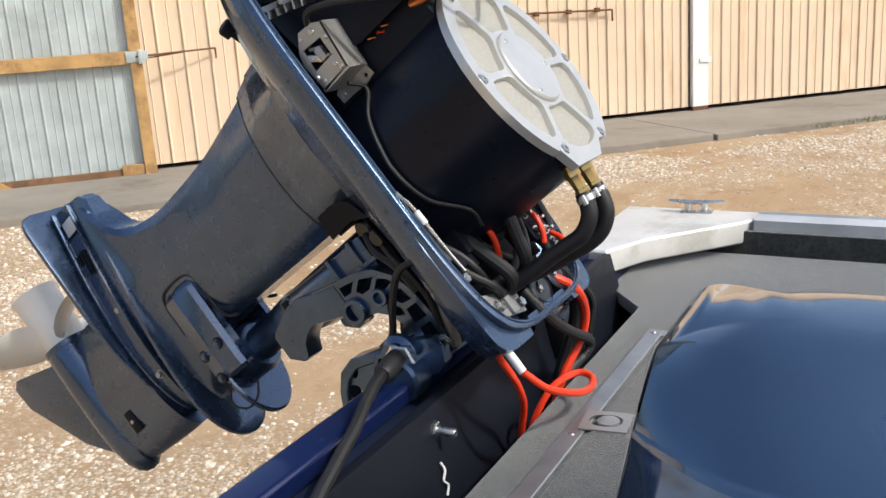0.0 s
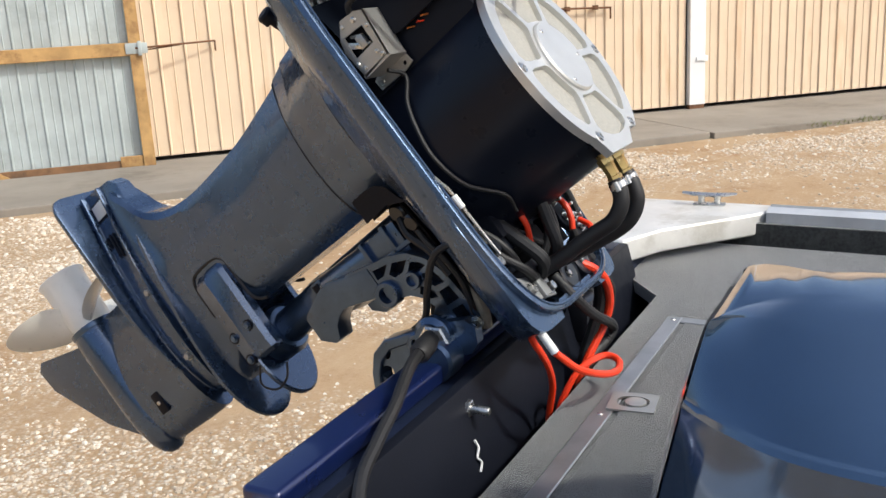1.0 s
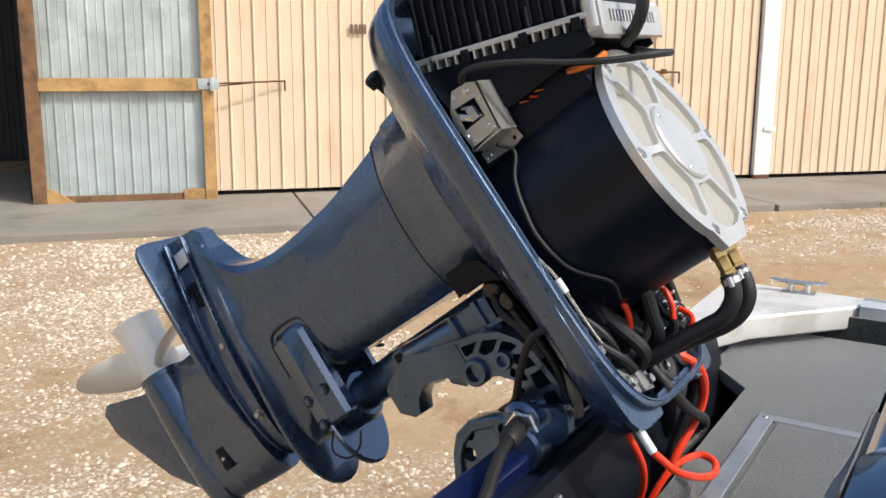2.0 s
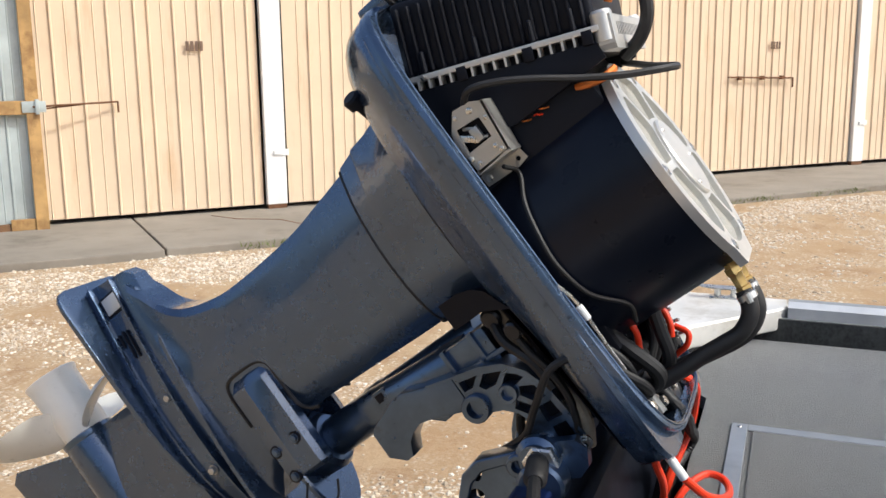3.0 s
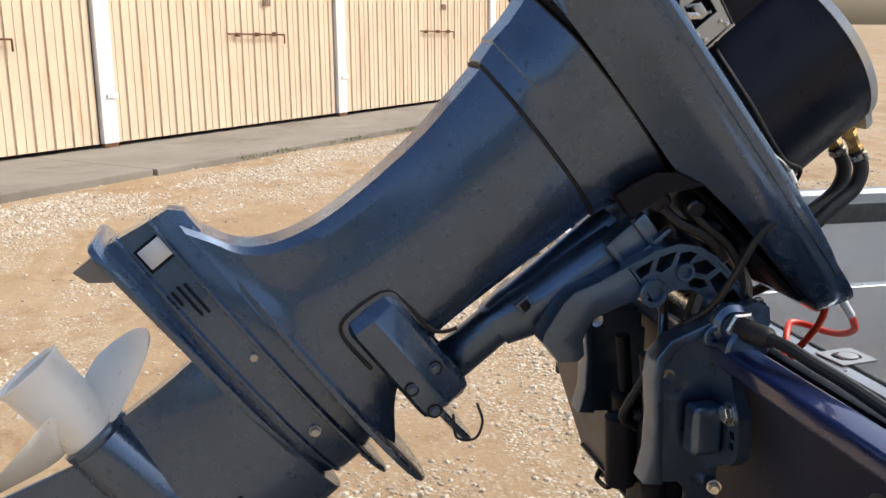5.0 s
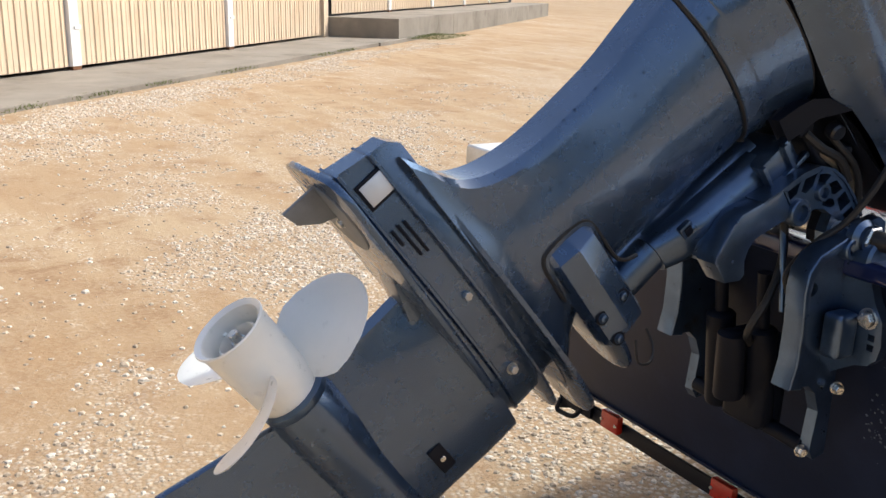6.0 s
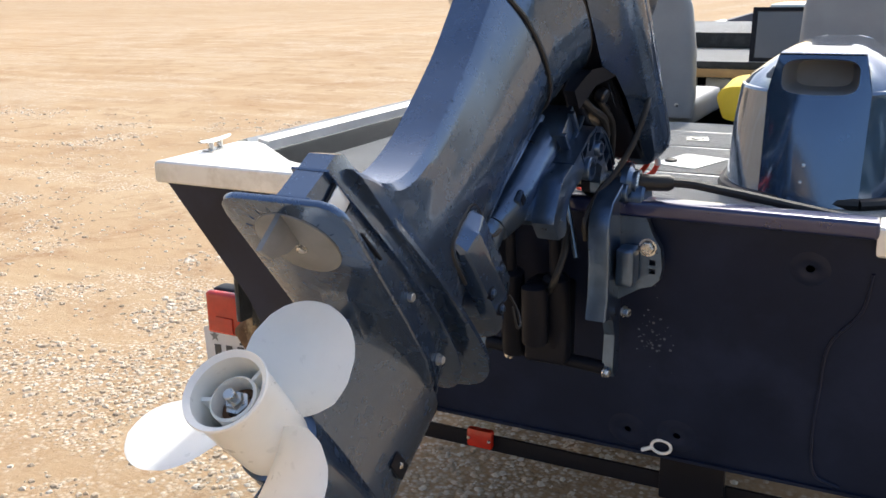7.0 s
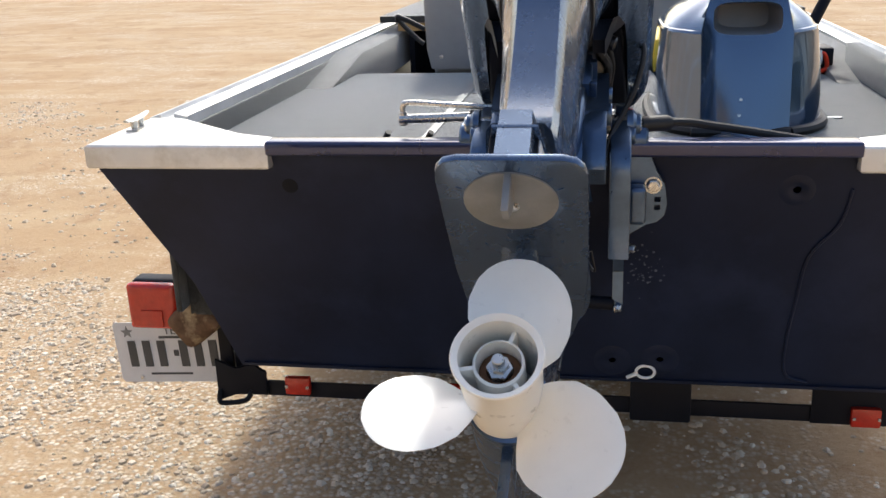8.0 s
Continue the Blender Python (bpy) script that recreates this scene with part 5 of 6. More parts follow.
wire = [(0.125, -0.290, 0.176)] + [(math.sqrt(0.137 ** 2 - (f + 0.182) ** 2) + 0.003, f, h) for f, h in ((-0.275, 0.180), (-0.243, 0.171), (-0.205, 0.166), (-0.167, 0.163), (-0.121, 0.169), (-0.085, 0.190))] + [(0.080, -0.062, 0.180)]
part("sense_wire", hose(wire, 0.0027, 8), RUBBER, motor, "thin black cable along the drum")
# made-up black filler: keeps the gap behind the drum dark
part("mount_block", box(-0.092, 0.092, -0.338, -0.270, 0.112, 0.302, 0.004), BLACKP, motor, "black filler added to darken the gap between drum and controller")
for k, (f, h) in enumerate(((-0.318, 0.218), (-0.315, 0.232), (-0.317, 0.242))):
    part("copper_bits", hose([(0.090, f - 0.002, h - 0.004), (0.098, f, h + 0.003 * (k % 2)), (0.098, f + 0.002, h + 0.004), (0.090, f + 0.003, h + 0.007)], 0.0011, 6), (COPPER, REDCABLE)[k % 2], motor, "orange wire ends")
part("copper_lead", hose([(0.090, -0.312, 0.286), (0.094, -0.306, 0.300), (0.090, -0.302, 0.316), (0.078, -0.304, 0.330)], 0.0045, 8), COPPER, motor, "orange copper lead")


# stainless latch box on the pan's side
def latch_box():
    L = new("latch_box")
    L.parent = motor
    tagged(L, "stainless latch box with riveted plates")
    face = [(-0.371, 0.170), (-0.368, 0.192), (-0.360, 0.205), (-0.301, 0.198), (-0.298, 0.154), (-0.338, 0.150), (-0.352, 0.154)]
    hole = [(-0.352, 0.161), (-0.348, 0.191), (-0.323, 0.190), (-0.323, 0.158)]
    part("face_plate", slab(face, 'x', 0.1365, 0.139, holes=[hole]), INOX, L, "", 20)
    part("lock_body", slab([(f * 0.96 - 0.0135, h * 0.94 + 0.0105) for f, h in face], 'x', 0.100, 0.128), BLACKP, L, "", 20)
    part("side_shell", slab([(-0.3015, 0.199), (-0.297, 0.199), (-0.297, 0.152), (-0.3015, 0.152)], 'x', 0.100, 0.139), INOX, L, "folded steel side", 0)
    part("side_shell", slab([(-0.361, 0.2055), (-0.300, 0.1985), (-0.300, 0.1955), (-0.361, 0.2025)], 'x', 0.100, 0.139), INOX, L, "folded steel side", 0)
    back = [(-0.386, 0.147), (-0.384, 0.176), (-0.376, 0.180), (-0.382, 0.203), (-0.364, 0.204), (-0.342, 0.188), (-0.284, 0.198), (-0.281, 0.184), (-0.284, 0.140), (-0.298, 0.139), (-0.304, 0.150), (-0.376, 0.141)]
    part("back_plate", slab(back, 'x', 0.0975, 0.100, holes=[circle(-0.289, 0.188, 0.003, 10)]), INOX, L, "", 20)
    part("lock_tongue", box(0.128, 0.137, -0.344, -0.326, 0.170, 0.182, 0.003, m=None), INOX, L)
    part("lock_tongue", box(-0.004, 0.004, -0.011, 0.011, -0.004, 0.004, 0.002, m=Matrix.Translation((0.133, -0.336, 0.166)) @ Matrix.Rotation(0.9, 4, 'X')), STEEL, L)
    part("lock_spring", hose([(0.132, -0.349, 0.166), (0.135, -0.341, 0.178), (0.132, -0.333, 0.172), (0.134, -0.326, 0.186)], 0.0022, 6), INOX, L)
    for f, h, r in ((-0.360, 0.186, 0.0042), (-0.363, 0.168, 0.003), (-0.316, 0.155, 0.0042), (-0.307, 0.161, 0.003), (-0.312, 0.187, 0.003), (-0.343, 0.197, 0.003), (-0.305, 0.191, 0.003)):
        part("rivet", lathe([(r, 0), (r * 0.8, 0.002), (0, 0.0028)], (0.139, f, h), (1, 0, 0), 12, None, False), STEEL, L)
    for f, h in ((-0.374, 0.195), (-0.380, 0.158), (-0.291, 0.147), (-0.370, 0.148)):
        part("rivet", lathe([(0.0045, 0), (0.0038, 0.002), (0, 0.003)], (0.100, f, h), (1, 0, 0), 12, None, False), STEEL, L)


latch_box()

# ---- gear housing ----
HOUSE = [(-0.412, -0.512, -0.15, 0.042, 0.014), (-0.425, -0.526, -0.14, 0.046, 0.016), (-0.455, -0.530, -0.13, 0.0475, 0.017), (-0.485, -0.535, -0.13, 0.0475, 0.017), (-0.504, -0.538, -0.14, 0.0475, 0.017)]
house = part("gear_housing", loft([plan(teardrop(fa, ff, hw, aft), h) for h, fa, ff, hw, aft in HOUSE]), NAVY, motor, "dark blue lower gear housing", 30)


def flange(h0, h1, fa, ff, hw, aft, name, label="", grow=0.006, mt=NAVY, peak=0.62):
    rings = [(h0, 0.0), (h0 - 0.002, grow), (h1 + 0.002, grow), (h1, 0.0)]
    return part(name, loft([plan(teardrop(fa - g, ff + g, hw + g, aft + g, peak=peak), h) for h, g in rings]), mt, house, label, 30)


flange(-0.414, -0.424, -0.488, -0.052, 0.066, 0.018, "splash_flange", "wide splash flange", peak=0.74)
flange(-0.446, -0.453, -0.525, -0.092, 0.054, 0.018, "seam_flange", grow=0.005)
flange(-0.488, -0.495, -0.532, -0.135, 0.0495, 0.019, "lower_rib", grow=0.005)
av = [(-0.074, -0.525), (-0.071, -0.540), (-0.063, -0.550), (-0.050, -0.554), (0.050, -0.554), (0.063, -0.550), (0.071, -0.540), (0.074, -0.525), (0.074, -0.46), (0.073, -0.36), (0.068, -0.28), (0.052, -0.21), (0.03, -0.165), (0.0, -0.15),
      (-0.03, -0.165), (-0.052, -0.21), (-0.068, -0.28), (-0.073, -0.36), (-0.074, -0.46)]
part("cavitation_plate", slab(av, 'z', -0.512, -0.503, 0.003), NAVY, house, "flat cavitation plate")
tab = part("trim_disc", lathe([(0.047, 0), (0.0468, 0.0016), (0.046, 0.002), (0, 0.002)], (-0.002, -0.490, -0.512), (0, 0, -1), 40), ANODE, house, "worn zinc trim disc")
fin = [(-0.537, -0.5135), (-0.492, -0.5135), (-0.500, -0.533), (-0.516, -0.552), (-0.537, -0.557)]
part("tab_fin", slab(fin, 'x', -0.0055, 0.002, 0.0025), ANODE, tab)
part("tab_screw", hexbolt((0.0, -0.484, -0.514), (0, 0, -1), 0.005, 0.004), STEEL, tab)
bm = None
for t in (-1.1, -0.8, -0.5, 0.5, 0.8, 1.1, 0.2, -0.2):
    bm = box(-0.0005, 0.0005, -0.059, -0.052, -0.5126, -0.511, bm=bm, m=Matrix.Translation((-0.002, -0.486, 0)) @ Matrix.Rotation(t, 4, 'Z'))
part("degree_marks", bm, CAST, tab, "", 0)
for s in (-1, 1):
    x = 0.0
    m = Matrix.Translation((s * 0.0222, -0.497, -0.466)) @ Matrix.Rotation(s * radians(-8), 4, 'Z')
    part("sacrificial_inlay", box(-0.004, 0.0045, -0.013, 0.013, -0.016, 0.016, 0.001, m=m), RAIL, house, "pale grey inlay")
    part("inlay_frame", box(-0.006, 0.0032, -0.0165, 0.0165, -0.0195, 0.0195, 0.001, m=m), BLACKP, house)
    m2 = Matrix.Translation((s * 0.0340, -0.429, -0.474)) @ Matrix.Rotation(s * radians(-8), 4, 'Z')
    bm = None
    for z, y0, y1 in ((0.0085, -0.022, 0.023), (0.0, -0.024, 0.021), (-0.009, -0.023, -0.002)):
        bm = box(-0.004, 0.004, y0, y1, z - 0.0016, z + 0.0016, 0.0008, bm=bm, m=m2)
    part("water_slot", bm, BLACKP, house, "dark water intake slots")
for f, h in ((-0.333, -0.463), (-0.210, -0.472)):
    for s in (-1, 1):
        part("housing_bolt", hexbolt((s * 0.0435, f, h), (s, 0, 0), 0.0056, 0.008), INOX, house, "steel bolt head")
STRUT = [(-0.505, -0.368, -0.112, 0.047), (-0.53, -0.368, -0.111, 0.043), (-0.56, -0.367, -0.112, 0.040), (-0.61, -0.368, -0.115, 0.035), (-0.66, -0.37, -0.118, 0.034)]
part("strut", loft([plan(teardrop(fa, ff, hw, 0.010, peak=0.55), h) for h, fa, ff, hw in STRUT]), NAVY, house, "", 40)
part("anode_rib", slab([(-0.42, -0.508), (-0.30, -0.508), (-0.19, -0.525), (-0.20, -0.536), (-0.34, -0.530)], 'x', -0.02, 0.02, 0.004), NAVY, house)
TORP = [(0.0, -0.106), (0.012, -0.109), (0.022, -0.118), (0.032, -0.138), (0.039, -0.175), (0.042, -0.22), (0.043, -0.30), (0.042, -0.355), (0.040, -0.372), (0.0, -0.372)]
torp = part("gearcase", lathe([(r, -f) for r, f in TORP], (0, 0, -0.676), (0, -1, 0), 40), NAVY, house, "bullet-shaped gearcase")
part("carrier_ring", lathe([(0.0405, 0.0), (0.042, 0.003), (0.042, 0.010), (0.036, 0.012)], (0, -0.366, -0.676), (0, -1, 0), 40), CAST, torp)
part("skeg", slab([(-0.355, -0.700), (-0.398, -0.850), (-0.385, -0.868), (-0.34, -0.862), (-0.22, -0.785), (-0.145, -0.705)], 'x', -0.006, 0.006, 0.003), NAVY, house, "thin skeg fin")
for s in (-1, 1):
    part("intake_grille", box(s * 0.030, s * 0.0375, -0.205, -0.165, -0.614, -0.594, 0.002, m=None), BLACKP, house, "dark water inlet")
    part("grille_screw", rod((s * 0.037, -0.185, -0.604), (s * 0.040, -0.185, -0.604), 0.004, 8), STEEL, house)

# ---- propeller ----
prop = new("propeller")
prop.parent = motor
prop.location = (-0.003, -0.408, -0.677)
tagged(prop, "cream painted three-blade propeller")
part("hub", lathe([(0.034, 0.055), (0.037, 0.03), (0.039, -0.02), (0.0405, -0.066), (0.0435, -0.074), (0.0425, -0.076), (0.0365, -0.072), (0.035, 0.02), (0.0, 0.02)], (0, 0, 0), (0, 1, 0), 48, None, False), CREAM, prop)
part("inner_hub", lathe([(0.024, 0.02), (0.024, -0.058), (0.0215, -0.060), (0.0205, -0.05), (0.0205, 0.02)], (0, 0, 0), (0, 1, 0), 32, None, False), CREAM, prop)
bm = None
for t in (radians(70), radians(190), radians(310)):
    bm = box(0.021, 0.038, -0.056, 0.01, -0.0022, 0.0022, 0.001, bm=bm, m=Matrix.Rotation(-t, 4, 'Y'))
part("spoke", bm, CREAM, prop)
part("thrust_ring", lathe([(0.020, 0.0), (0.020, -0.02), (0.013, -0.024), (0.012, 0.0)], (0, -0.020, 0), (0, 1, 0), 24), RUST, prop)
bm = lathe([(0.0125, 0), (0.0125, 0.010), (0.009, 0.011), (0.009, 0.017), (0, 0.017)], (0, -0.040, 0), (0, -1, 0), 6, None)
part("prop_nut", rod((0, -0.055, 0), (0, -0.068, 0), 0.006, 12, bm), STEEL, prop, "steel prop nut and split pin")


def blade(theta):
    NU, NV, P, R0, R1 = 26, 16, 0.26, 0.034, 0.138
    chord = [(0.0, 0.030), (0.15, 0.043), (0.35, 0.056), (0.55, 0.059), (0.75, 0.053), (0.85, 0.045), (0.92, 0.0350), (0.965, 0.0245), (0.99, 0.0135), (1.0, 0.002)]
    b = bmesh.new()
    sides = []
    for side in (1, -1):
        grid = []
        for i in range(NU + 1):
            u = math.sin(0.5 * math.pi * i / NU)
            r = R0 + (R1 - R0) * u
            c = 0.98 * blended(chord, u)[0]
            pitch = math.atan2(P, 2 * math.pi * r)
            row = []
            for j in range(NV + 1):
                v = 2 * j / NV - 1
                q = c * v + 0.017 * u
                ang = theta - q * math.cos(pitch) / r
                th = side * 0.5 * (0.006 * (1 - u) + 0.0022) * (1 - v * v) ** 0.7
                f = q * math.sin(pitch) - 0.026 * u + 0.004 + th
                row.append(b.verts.new((r * math.cos(ang), f, r * math.sin(ang))))
            grid.append(row)
        for i in range(NU):
            for j in range(NV):
                b.faces.new((grid[i][j], grid[i + 1][j], grid[i + 1][j + 1], grid[i][j + 1]))
        sides.append(grid)
    bmesh.ops.remove_doubles(b, verts=b.verts, dist=0.0004)
    return b


for t in (87.5, 205.5, 325.0):
    part("blade", blade(radians(t)), CREAM, prop, "", 50)

# ---- lower mount on the leg ----
def mount_section(f, k, s):
    sec = [(0.040, -0.290), (0.053, -0.292), (0.0615, -0.298), (0.0655, -0.322), (0.0675, -0.327), (0.0655, -0.332), (0.0615, -0.356), (0.053, -0.361), (0.040, -0.363)]
    return [(s * (0.040 + (x - 0.040) * k), f, -0.327 + (h + 0.327) * (0.80 + 0.20 * k)) for x, h in sec]


for s in (-1, 1):
    bm = loft([mount_section(f, k, s) for f, k in ((-0.291, 0.30), (-0.286, 0.55), (-0.277, 0.93), (-0.272, 1.0), (-0.20, 1.0), (-0.145, 1.0), (-0.133, 0.9), (-0.127, 0.6))])
    mount = part("lower_mount", bm, NAVY, motor, "moulded lower mount cover with raised edges", 22)
    groove = [(s * 0.0475, f, h) for f, h in ((-0.226, -0.370), (-0.272, -0.370), (-0.292, -0.364), (-0.298, -0.348), (-0.297, -0.310), (-0.290, -0.292), (-0.272, -0.286), (-0.22, -0.284), (-0.203, -0.274), (-0.195, -0.258))]
    part("mount_groove", hose(groove, 0.0028, 6, 5), RUBBER, mount, "dark gap round the cover")
    for f, h in ((-0.180, -0.310), (-0.178, -0.348), (-0.136, -0.345)):
        part("bolt_recess", lathe([(0.0095, -0.012), (0.0095, 0.0015), (0.0, 0.0015)], (s * 0.0625, f, h), (s, 0, 0), 16), BLACKP, mount)
        part("mount_bolt", hexbolt((s * 0.064, f, h), (s, 0, 0), 0.0050, 0.004), CAST, mount)
part("mount_plate", loft([plan(teardrop(-0.240 - g, -0.046 + g, 0.060 + g, 0.040, peak=0.5), h) for h, g in ((-0.336, -0.003), (-0.338, 0.0), (-0.344, 0.0), (-0.346, -0.004))]), NAVY, motor, "rounded plate under the lower mount", 30)
part("mount_yoke", lathe([(0.030, 0), (0.040, 0.004), (0.042, 0.046), (0.036, 0.054), (0.028, 0.056)], (0, -0.146, -0.352), (0, 0, 1), 32), CAST, motor, "round mount yoke")
part("ground_wire", hose([(0.07, -0.12, -0.33), (0.075, -0.095, -0.345), (0.07, -0.075, -0.33), (0.06, -0.08, -0.31), (0.05, -0.10, -0.30)], 0.0018, 6), RUBBER, motor, "thin earth wire loop")

# ---- swivel bracket ----
part("swivel_tube", lathe([(0.024, 0), (0.028, 0.006), (0.028, 0.10), (0.0305, 0.104), (0.0305, 0.13), (0.029, 0.134), (0.029, 0.30), (0.0, 0.30)], (0, -0.146, -0.315), (0, 0, 1), 32), CAST, motor, "cast swivel tube")
part("swivel_body", loft([[(x, f, h) for x, f in oval(0, (a + b) / 2, w, (b - a) / 2, 3.0, 32)] for h, a, b, w in ((-0.222, -0.174, -0.117, 0.030), (-0.195, -0.174, -0.108, 0.040), (-0.15, -0.170, -0.095, 0.052), (-0.07, -0.166, -0.09, 0.056), (-0.03, -0.163, -0.085, 0.058))]), CAST, motor, "flaring cast swivel body", 40)
part("swivel_web", slab([(-0.146, -0.128), (-0.134, -0.172), (-0.122, -0.186), (-0.104, -0.180), (-0.108, -0.13), (-0.105, -0.05), (-0.130, -0.05)], 'x', -0.064, 0.064, 0.006), CAST, motor)
head = part("swivel_head", box(-0.064, 0.064, -0.158, -0.110, -0.052, 0.012, 0.006), CAST, motor, "cast swivel head block")
for s in (-1, 1):
    x0, x1 = sorted((s * 0.060, s * 0.071))
    part("head_rib", box(x0, x1, -0.160, -0.122, -0.054, -0.047, 0.002), CAST, head)
    part("head_rib", box(x0, x1, -0.160, -0.118, -0.010, -0.002, 0.002), CAST, head)
    part("head_rib", box(x0, x1, -0.124, -0.117, -0.048, 0.024, 0.002), CAST, head)
    x0, x1 = sorted((s * 0.030, s * 0.043))
    pad = part("grease_block", box(x0, x1, -0.166, -0.146, -0.186, -0.164, 0.003), CAST, motor)
    x0, x1 = sorted((s * 0.043, s * 0.045))
    part("grease_cap", box(x0, x1, -0.162, -0.150, -0.181, -0.169, 0.0008), BLACKP, pad)
for s in (-1, 1):
    aft = [(-0.088, -0.190), (-0.124, -0.190), (-0.131, -0.183), (-0.146, -0.140), (-0.148, -0.122), (-0.136, -0.086), (-0.127, -0.0505), (-0.088, -0.0515), (-0.085, -0.066), (-0.100, -0.112), (-0.102, -0.124), (-0.098, -0.137), (-0.090, -0.149), (-0.073, -0.159), (-0.072, -0.170)]
    fore = [(-0.127, -0.050), (-0.119, -0.012), (-0.106, 0.015), (-0.085, 0.034), (-0.058, 0.044), (-0.022, 0.048), (0.022, 0.047), (0.034, 0.020), (0.026, -0.012), (0.0, -0.026), (-0.014, -0.018),
            (-0.028, 0.004), (-0.047, -0.004), (-0.060, -0.018), (-0.066, -0.034), (-0.070, -0.050)]
    x0, x1 = sorted((s * 0.052, s * 0.0875))
    arm = part("tilt_arm", slab(aft, 'x', x0, x1, 0.0035, 2), CAST, motor, "cast tilt arm with ribbed pockets", 25)
    # black core puts the pockets' shade into colour; the casting itself is blue
    x0, x1 = sorted((s * 0.056, s * 0.070))
    part("arm_core", slab(fore, 'x', x0, x1), BLACKP, arm, "", 20)
    pockets = [[(-0.118, -0.046), (-0.104, -0.047), (-0.103, -0.034), (-0.113, -0.020)], [(-0.110, -0.012), (-0.100, -0.026), (-0.092, -0.021), (-0.091, -0.006), (-0.101, 0.010)],
               [(-0.096, 0.013), (-0.087, 0.000), (-0.078, 0.015), (-0.080, 0.029), (-0.088, 0.024)], [(-0.074, 0.017), (-0.064, 0.012), (-0.050, 0.022), (-0.047, 0.038), (-0.066, 0.034)],
               [(-0.062, 0.004), (-0.054, -0.004), (-0.040, 0.006), (-0.036, 0.016), (-0.046, 0.017)],
               [(-0.041, 0.022), (-0.020, 0.020), (-0.018, 0.042), (-0.040, 0.040)], [(-0.012, 0.022), (0.010, 0.020), (0.014, 0.040), (-0.010, 0.041)]]
    x0, x1 = sorted((s * 0.0705, s * 0.0870))
    part("arm_web", slab(fore, 'x', x0, x1, holes=pockets), CAST, arm, "", 20)
    for f, h, r in ((-0.080, -0.045, 0.0185), (-0.074, 0.002, 0.0125)):
        part("boss", lathe([(r, -0.012), (r, 0.006), (r * 0.92, 0.008), (r * 0.62, 0.008), (r * 0.55, -0.006), (0, -0.006)], (s * 0.087, f, h), (s, 0, 0), 24), CAST, arm)
    part("panel_stud", lathe([(0.0025, 0), (0.002, 0.0015), (0, 0.002)], (s * 0.0875, -0.105, -0.166), (s, 0, 0), 10), CAST, arm)
    # ribs along the back edge of the arm
    x0, x1 = sorted((s * 0.048, s * 0.0895))
    rim = [(-0.138, -0.086), (-0.129, -0.050), (-0.121, -0.012), (-0.108, 0.017), (-0.086, 0.0365), (-0.058, 0.0470), (-0.022, 0.0510), (0.016, 0.0505), (0.016, 0.0470), (-0.022, 0.0475), (-0.057, 0.0435), (-0.084, 0.0335), (-0.105, 0.0145), (-0.118, -0.013), (-0.126, -0.051), (-0.135, -0.086)]
    part("arm_rim", slab(rim, 'x', x0, x1), CAST, arm, "", 30)

